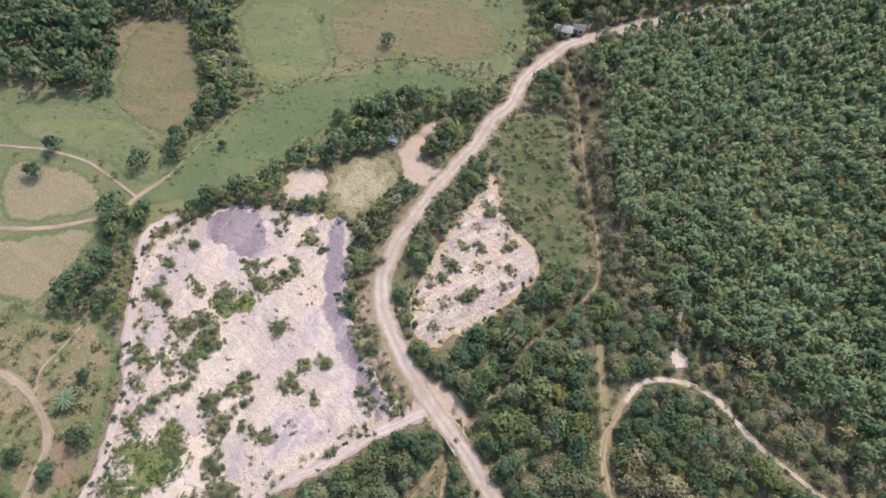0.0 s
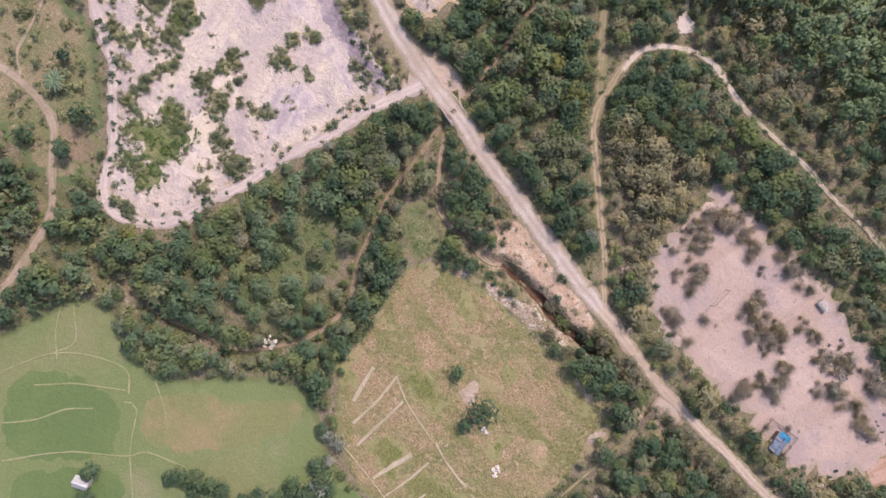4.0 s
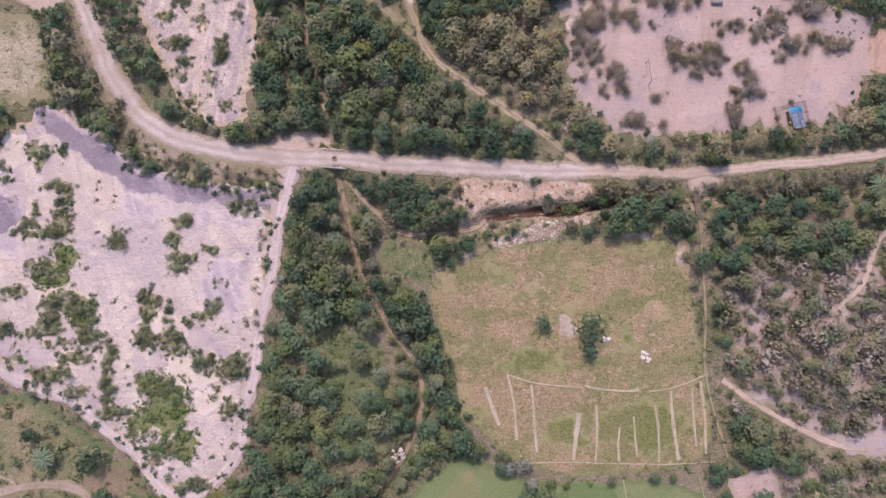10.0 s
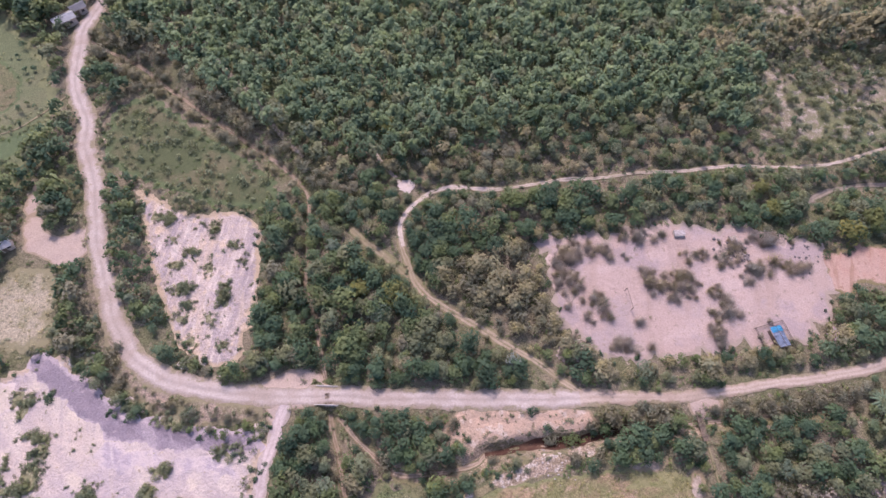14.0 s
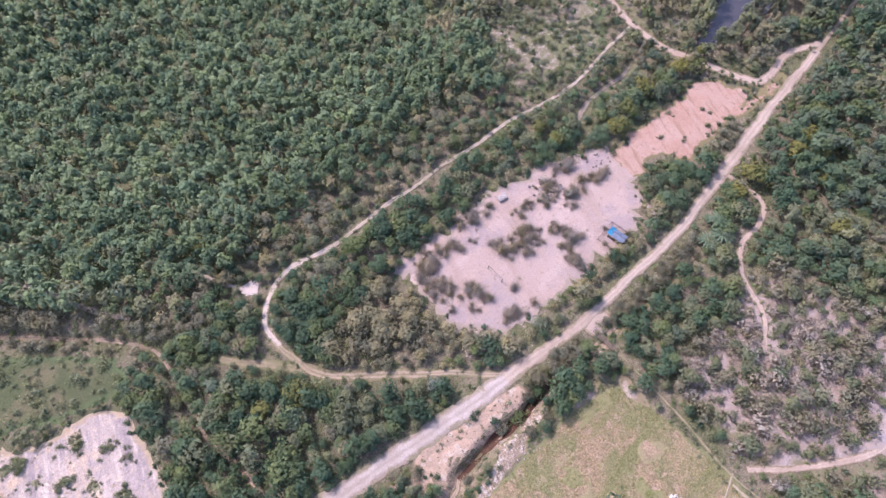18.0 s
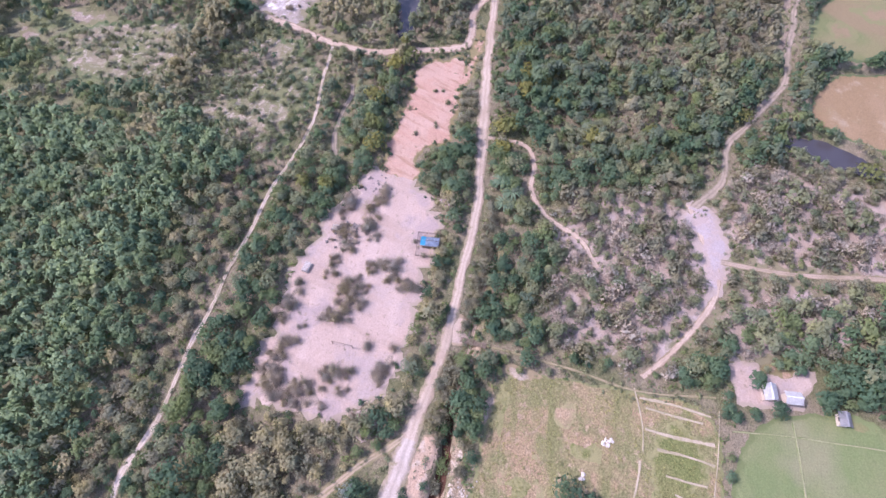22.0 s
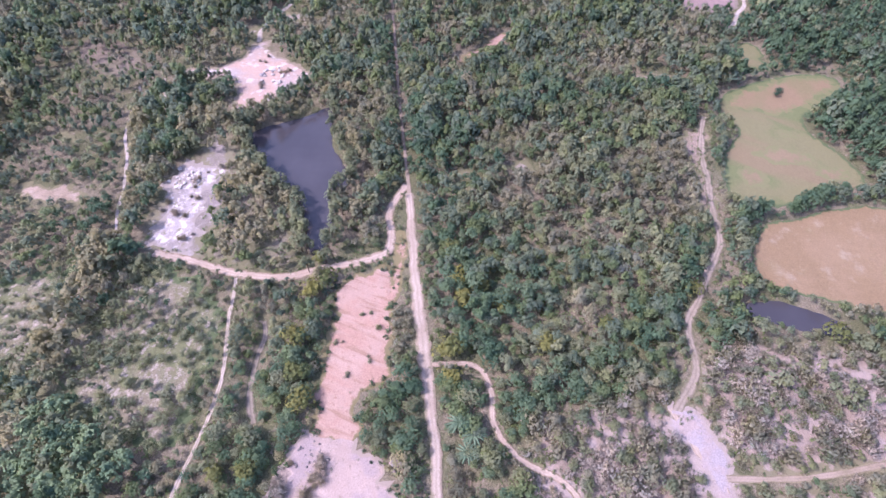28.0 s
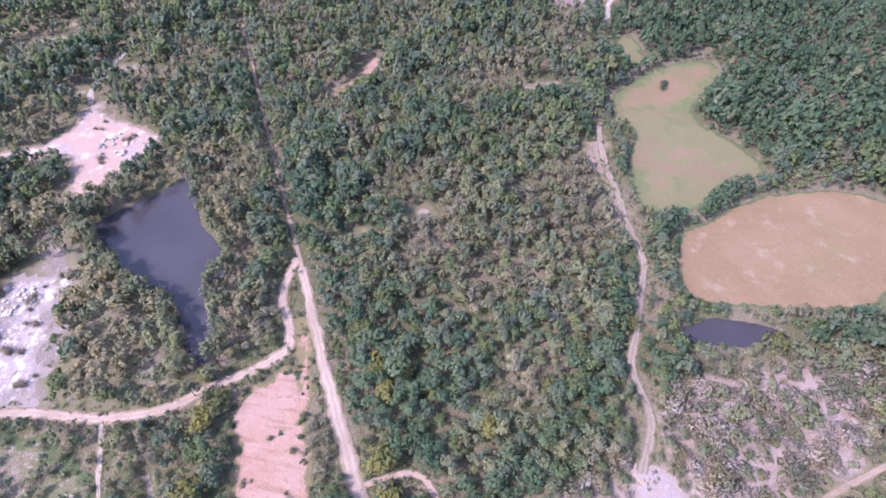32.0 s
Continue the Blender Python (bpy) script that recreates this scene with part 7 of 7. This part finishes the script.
palm(-85.2, -38.1, 2.6, 2.6, "spiky dark green palm in the pasture")
palm(103.7, 14.3, 2.2, 3.2, "feathery blue-green palm beside the path")
palm(106.3, 18, 2.4, 3.0, "feathery blue-green palm beside the path")
palm(99.5, 15.5, 2.0, 2.8, "feathery blue-green palm beside the path")


# ---- built things ----
M_CONC = plain("concrete", (0.46, 0.42, 0.38), 0.9)
M_BLUE = plain("blue_tarp", (0.27, 0.335, 0.45), 0.5, 0.2, 1.5)
M_CYAN = plain("cyan_tarp", (0.05, 0.38, 0.62), 0.5, 0.1, 1.5)
M_TIMBER = plain("old_timber", (0.20, 0.155, 0.12), 0.9)
M_TIN = plain("white_tin", (0.60, 0.60, 0.61), 0.5, 0.1, 2.0)
M_GREYTIN = plain("grey_tin", (0.30, 0.30, 0.32), 0.5, 0.1, 2.0)
M_WALL = plain("plaster_wall", (0.55, 0.47, 0.40), 0.9)
M_STONE = plain("field_stone", (0.40, 0.36, 0.34), 0.95, 0.25)
M_DARKSTONE = plain("dark_rock", (0.20, 0.175, 0.165), 0.95, 0.25)
M_PALE = plain("pale_rock", (0.56, 0.51, 0.46), 0.95, 0.15)
# near-black for window panes, and for shade painted at the bridge's openings
M_GLASSANDSHADE = plain("dark_opening", (0.04, 0.04, 0.05), 0.4)


def box(bm, cx, cy, cz, sx, sy, sz, turn=0.0, bevel=0.0):
    g = bmesh.ops.create_cube(bm, size=1.0, matrix=Matrix.Translation((cx, cy, cz)) @ Matrix.Rotation(turn, 4, "Z") @ Matrix.Diagonal((sx, sy, sz, 1)))
    if bevel:
        edges = list({e for v in g["verts"] for e in v.link_edges})
        bmesh.ops.bevel(bm, geom=edges, offset=bevel, segments=1, affect="EDGES")


def rod(bm, a, b, r, sides=6, r2=None):
    a, b = Vector(a), Vector(b)
    bmesh.ops.create_cone(bm, cap_ends=True, segments=sides, radius1=r, radius2=r if r2 is None else r2, depth=(b - a).length,
                          matrix=Matrix.Translation((a + b) / 2) @ (b - a).to_track_quat("Z", "Y").to_matrix().to_4x4())


def one(name, mat, parent, build, label=""):
    bm = bmesh.new()
    build(bm)
    return part(name, bm, mat, parent, label)


def lump(bm, x, y, z, r, rng, flat=0.6):
    g = bmesh.ops.create_icosphere(bm, subdivisions=1, radius=r, matrix=Matrix.Translation((x, y, z)) @ Matrix.Diagonal((1, rng.uniform(0.7, 1.2), flat, 1)))
    for v in g["verts"]:
        v.co += Vector(rng.normal(size=3) * r * 0.13)


def bridge():
    root = tagged(new("bridge"), "short concrete slab bridge with low parapets over the ditch", "bridge")
    root.matrix_basis = pose(-22.3, 25.5, 0.27, 0, 0, -6)
    one("deck", M_CONC, root, lambda bm: box(bm, 0, 0, -0.12, 6.0, 4.3, 0.30, 0, 0.03))
    for s in (-1, 1):
        one("parapet", M_CONC, root, lambda bm: box(bm, 0, s * 2.05, 0.16, 4.6, 0.18, 0.30, 0, 0.02))
        one("abutment", M_CONC, root, lambda bm: box(bm, s * 2.9, 0, -1.2, 0.5, 4.4, 1.9, 0, 0.03))
    one("sand_layer", M_APRON, root, lambda bm: box(bm, 0, 0, 0.05, 6.0, 3.6, 0.05))
    for s in (-1, 1):
        face = one("headwall", M_CONC, root, lambda bm: box(bm, 0, s * 2.2, -0.62, 6.2, 0.16, 0.9, 0, 0.02))
        # dark panel painted as the shade under the deck; there is no hollow
        one("culvert_mouth", M_GLASSANDSHADE, face, lambda bm: box(bm, 0, s * 2.29, -0.72, 4.6, 0.05, 0.7))


def shed():
    root = tagged(new("shed"), "open hut roofed with bright blue tarpaulin on timber posts", "hut")
    root.matrix_basis = pose(81.9, 31.3, float(height(81.9, 31.3)) + 0.1, 0, 0, 10) @ Matrix.Diagonal((0.84, 0.84, 0.9, 1))
    for sx in (-1.3, 1.3):
        for sy in (-2.4, 0, 2.4):
            one("post", M_TIMBER, root, lambda bm: rod(bm, (sx, sy, -0.1), (sx, sy, 2.0), 0.07))
        one("side_wall", M_TIMBER, root, lambda bm: box(bm, sx, 0, 0.65, 0.08, 4.6, 1.2))
        one("eave_beam", M_TIMBER, root, lambda bm: rod(bm, (sx, -2.7, 2.0), (sx, 2.7, 2.0), 0.06))

    def sheet(bm, y0, y1, lift):
        rows = []
        for i in range(9):
            y = y0 + (y1 - y0) * i / 8
            rows.append([bm.verts.new((x, y, 2.06 + lift + 0.45 * (1 - abs(x) / 1.55) - 0.05 * math.sin(i * 2.2 + x * 2) + (0.0 if i % 2 else 0.04))) for x in (-1.6, -0.8, 0, 0.8, 1.6)])
        for lo, hi in zip(rows, rows[1:]):
            for i in range(4):
                bm.faces.new((lo[i], lo[i + 1], hi[i + 1], hi[i]))
        bmesh.ops.solidify(bm, geom=bm.faces[:], thickness=0.03)

    one("roof_sheet", M_BLUE, root, lambda bm: sheet(bm, -2.9, 1.5, 0.0), "dull blue tarpaulin sheet")
    one("roof_sheet", M_CYAN, root, lambda bm: sheet(bm, 1.3, 2.9, 0.05), "bright cyan tarpaulin sheet")
    one("ridge_pole", M_TIMBER, root, lambda bm: rod(bm, (0, -3, 2.56), (0, 3, 2.56), 0.05))
    fence = tagged(new("fence"), "low rough timber rail fence round the blue hut", "fence")
    fence.matrix_basis = pose(81.7, 30.9, float(height(81.7, 30.9)) + 0.1, 0, 0, 8)
    pts = [(-3.6, 3.6), (3.4, 4.0), (3.6, -3.4), (-3.4, -3.2)]
    for a, b in ((0, 1), (0, 3), (1, 2)):
        for z in (0.45, 0.85):
            one("rail", M_TIMBER, fence, lambda bm: rod(bm, (*pts[a], z), (*pts[b], z), 0.05))
    for a, b in ((0, 1), (0, 3), (1, 2)):
        for t in (0.0, 0.33, 0.66, 1.0):
            x, y = [pts[a][k] + (pts[b][k] - pts[a][k]) * t for k in (0, 1)]
            one("fence_post", M_TIMBER, fence, lambda bm: rod(bm, (x, y, -0.15), (x, y, 1.0), 0.06))
    rng = np.random.default_rng(3)
    me = crown_of("dry_shrub", DRYBUSH[0], M_SCRUB)
    for x, y, s in ((78.2, 31.8, 0.7), (78.4, 29.8, 0.6), (85.6, 30.2, 0.8), (85.2, 28.4, 0.7), (81.6, 35.4, 0.6), (83.2, 27.2, 0.5)):
        ob = tagged(new("dry_shrub", me), "grey-brown dry shrub beside the blue hut", "shrub", "clearing shrubs")
        ob.matrix_basis = pose(x, y, float(height(x, y)) + 0.1, 0, 0, x * 70) @ Matrix.Diagonal((s, s, s, 1))


def goal():
    root = tagged(new("goal_frame"), "weathered timber goal frame standing on the sand", "goal")
    root.matrix_basis = pose(49.5, 43, float(height(49.5, 43)) + 0.1, 0, 0, 94)
    for s in (-2.5, 2.5):
        one("post", M_TIMBER, root, lambda bm: rod(bm, (s, 0, -0.2), (s, 0, 2.1), 0.08))
    one("crossbar", M_TIMBER, root, lambda bm: rod(bm, (-2.6, 0, 2.1), (2.6, 0, 2.1), 0.07))


def tank(x, y, turn, mat, label, name, sx, sy, sz):
    """An open-topped box with a rim, walls of real thickness and a lid half over it."""
    root = tagged(new(name), label, name.split("_")[-1])
    root.matrix_basis = pose(x, y, float(height(x, y)) + 0.1, 0, 0, turn)
    for s in (-1, 1):
        one("long_wall", mat, root, lambda bm: box(bm, 0, s * (sy / 2 - 0.08), sz / 2, sx, 0.16, sz, 0, 0.02))
        one("end_wall", mat, root, lambda bm: box(bm, s * (sx / 2 - 0.08), 0, sz / 2, 0.16, sy - 0.33, sz, 0, 0.02))
    one("lid", M_STONE, root, lambda bm: box(bm, 0.05, 0.1, sz + 0.05, sx + 0.1, sy * 0.8, 0.06, 0, 0.01))


def heap(name, x, y, spread, count, mats, label, category, seed, r=0.35):
    """A pile or scatter of stones or rubbish, each piece a part."""
    rng = np.random.default_rng(seed)
    root = tagged(new(name), label, category)
    z0 = float(height(x, y)) + 0.1
    root.matrix_basis = pose(x, y, z0)
    for i in range(count):
        a, d = rng.uniform(0, 6.283), spread * math.sqrt(rng.uniform(0, 1))
        rr = r * rng.uniform(0.5, 1.5)
        px, py = d * math.cos(a), d * math.sin(a)
        zz = float(height(x + px, y + py)) + 0.1 - z0
        one("stone" if "debris" not in name else "scrap", mats[i % len(mats)], root, lambda bm: lump(bm, px, py, zz + rr * 0.3, rr, rng))


def footbridge():
    root = tagged(new("footbridge"), "narrow log footbridge across the gully to the field", "bridge")
    root.matrix_basis = pose(59.2, 13.4, 0.2, 0, 0, 2)
    for k in range(4):
        one("log", M_TIMBER, root, lambda bm: rod(bm, (-0.5 + 0.33 * k, -3.2, 0.05), (-0.45 + 0.33 * k, 3.2, 0.1), 0.16, 8, 0.12))
    for y in (-2.2, 0, 2.2):
        one("cross_piece", M_TIMBER, root, lambda bm: rod(bm, (-0.8, y, 0.27), (0.85, y, 0.27), 0.08))


def house(x, y, turn, sx, sy, h, roof_mat, label, name="house"):
    """A small dwelling: walls with thickness, a door and windows, and a pitched sheet roof."""
    root = tagged(new(name), label, "house", "small houses")
    root.matrix_basis = pose(x, y, float(height(x, y)) + 0.1, 0, 0, turn)
    for s in (-1, 1):
        one("side_wall", M_WALL, root, lambda bm: box(bm, 0, s * (sy / 2 - 0.1), h / 2, sx, 0.2, h))
        one("end_wall", M_WALL, root, lambda bm: box(bm, s * (sx / 2 - 0.1), 0, h / 2, 0.2, sy - 0.41, h))

        def slope(bm):
            v = [bm.verts.new(c) for c in ((-sx / 2 - 0.4, s * (sy / 2 + 0.4), h - 0.05), (sx / 2 + 0.4, s * (sy / 2 + 0.4), h - 0.05),
                                           (sx / 2 + 0.4, 0, h + 0.7), (-sx / 2 - 0.4, 0, h + 0.7))]
            bm.faces.new(v)
            bmesh.ops.solidify(bm, geom=bm.faces[:], thickness=0.05)
        roof = one("roof_sheet", roof_mat, root, slope)
        for k in range(6):
            xx = -sx / 2 + sx * (k + 0.5) / 6
            one("roof_rib", roof_mat, roof, lambda bm: rod(bm, (xx, s * (sy / 2 + 0.35), h + 0.03), (xx, s * 0.05, h + 0.74), 0.035, 4))
    one("ridge_cap", roof_mat, root, lambda bm: box(bm, 0, 0, h + 0.74, sx + 0.85, 0.3, 0.06, 0, 0.02))
    one("door", M_TIMBER, root, lambda bm: box(bm, -sx * 0.2, -sy / 2 - 0.02, 1.0, 0.9, 0.06, 2.0))
    one("window", M_GLASSANDSHADE, root, lambda bm: box(bm, sx * 0.2, -sy / 2 - 0.02, 1.4, 0.9, 0.05, 0.8))
    one("window", M_GLASSANDSHADE, root, lambda bm: box(bm, 0, sy / 2 + 0.02, 1.4, 0.9, 0.05, 0.8))


bridge()
shed()
goal()
footbridge()
tank(66.3, 59.7, -4, M_CONC, "grey concrete water tank with a pale lid", "water_tank", 2.6, 1.7, 0.9)
tank(79.5, 57.1, 10, M_CONC, "small white-lidded block at the edge of the sand", "block_tank", 1.5, 1.7, 0.8)
heap("rock_scatter", 78, 54, 5.0, 46, [M_DARKSTONE], "dark rocks strewn at the edge of the clearing", "rocks", 4, 0.38)
heap("rock_scatter", 96, 51, 4.0, 24, [M_DARKSTONE], "dark rocks strewn beside the clearing", "rocks", 14, 0.3)
heap("debris_pile", 95.8, 31.4, 1.5, 26, [plain("pink_scrap", (0.40, 0.29, 0.29)), M_STONE], "heap of pinkish brush and rubble by the bushes", "rubble", 5, 0.36)
heap("rock_pile", 45.6, -20.8, 1.2, 26, [M_PALE], "heap of white stones in the dry field", "rocks", 6, 0.3)
heap("rock_pile", 37.3, -16.4, 0.8, 12, [M_PALE], "small heap of white stones in the dry field", "rocks", 7, 0.32)
heap("rock_pile", -9.7, -40.9, 1.6, 14, [M_PALE], "pale rocks in the stream bed", "rocks", 8, 0.45)
heap("rock_pile", 27, 8.4, 5.0, 24, [M_STONE], "pale stones along the eroded bank", "rocks", 9, 0.17)
heap("rock_pile", 186, 116, 6.0, 30, [M_PALE], "white boulders on the far sand bank", "rocks", 10, 0.6)
heap("rock_pile", 250, 105, 7.0, 26, [M_PALE, M_STONE], "stacked pale stone blocks in the far quarry", "rocks", 11, 0.8)
house(66.8, -54, 12, 3.1, 2.3, 2.1, M_TIN, "small house with a bright white tin roof")
house(66.8, -59, 100, 3.0, 2.2, 2.1, M_TIN, "small house with a white tin roof beside trees")
house(65.3, -70, 8, 2.5, 1.9, 1.9, M_GREYTIN, "small grey tin-roofed hut at the paddy's edge", "hut")
house(-12.9, -91, 30, 2.8, 2.0, 2.0, M_TIN, "small white-roofed hut beside a tree in the paddies", "hut")
house(-102, 67.4, 30, 2.6, 2.2, 2.1, M_TIN, "little white-roofed hut beside the sandy yard", "hut")
house(-105.5, 145.5, 35, 6.0, 3.4, 2.6, M_TIN, "white-roofed house beside the dirt road")
house(-102.5, 150.5, 35, 4.0, 3.0, 2.4, M_GREYTIN, "small grey-roofed shack beside the road", "hut")


def field_lines():
    """Bare strips of the dry field and low bunds of the paddies, each laid over the land."""
    top = [(10.2, -26.2), (15, -23.7), (20.3, -26.2), (30.6, -32.5), (34.4, -30.8), (39.4, -35.9), (42.5, -33.7), (47.3, -31.4), (51.1, -28.4), (55.6, -28), (57.6, -26.4)]
    bot = [(13.2, -34.6), (16.9, -37.9), (21, -40.6), (28.9, -42.6), (33.6, -43.4), (38.7, -43.3), (42.8, -42.4), (47.5, -43.6), (51.8, -43.4), (55.8, -40.6), (57.8, -42.2)]
    width = [1.2, 0.85, 1.0, 1.3, 0.65, 0.65, 0.7, 0.75, 0.9, 0.75, 0.75]
    for k, (a, b) in enumerate(zip(top, bot)):
        mid = ((a[0] + b[0]) / 2 + 0.35 * math.sin(k * 2.1), (a[1] + b[1]) / 2)
        ribbon("furrow", [a, mid, b], width[k], M_STRIP, 0.2, "bare pale strip between crop beds", "furrow", k, 1.6)
    for k, (pts, w) in enumerate((([(15, -23.7), (20.3, -25.6), (27.1, -26.6), (31, -27)], 0.5), ([(32, -26.6), (36, -27.7), (41.4, -28.3), (44, -28.2)], 0.7), ([(46, -28.4), (51, -27.8), (55.3, -26.6), (59.5, -25)], 0.4),
                                  ([(19, -43), (29.2, -43.1), (39.4, -43.8), (50.9, -44.2), (59.7, -43.9)], 0.32))):
        ribbon("furrow", pts, w, M_STRIP, 0.19, "worn pale footway across the dry field", "furrow", 20 + k, 1.6)
    for k, pts in enumerate(([(-28.5, -102.2), (-20.3, -90.2), (-11.2, -81.1), (-8.6, -76.8), (-0.5, -72.5)], [(-20.7, -73.6), (-17.7, -72.4), (-11.2, -80), (-1.1, -88), (6, -100)], [(-36.6, -86.1), (-31, -79.2), (-25.2, -74.1), (-22.4, -71.6)],
                             [(-46.6, -70.1), (-42.9, -74.7), (-37.9, -78.6)], [(-44.5, -68.5), (-38.3, -73.1), (-39.3, -78.3)], [(-43.9, -90.9), (-42.2, -84.9), (-38.9, -77.8), (-32.3, -71.7), (-25.7, -68.7), (-21.4, -71.6)],
                             [(-34.9, -97.1), (-30.6, -90.8), (-28.1, -84.7), (-24.1, -79.8)], [(-19.7, -65.4), (-14.1, -67.5), (-9.7, -70.1)], [(22, -47.6), (24, -64), (26, -84)], [(39.5, -47), (41, -63), (43, -88)],
                             [(24, -64), (41, -63), (62, -60)], [(56, -47), (59, -62), (62, -84)])):
        ribbon("paddy_bund", pts, 0.42, M_BUND, 0.2, "thin pale trodden bund between paddies", "bund", 40 + k, 1.4)


field_lines()
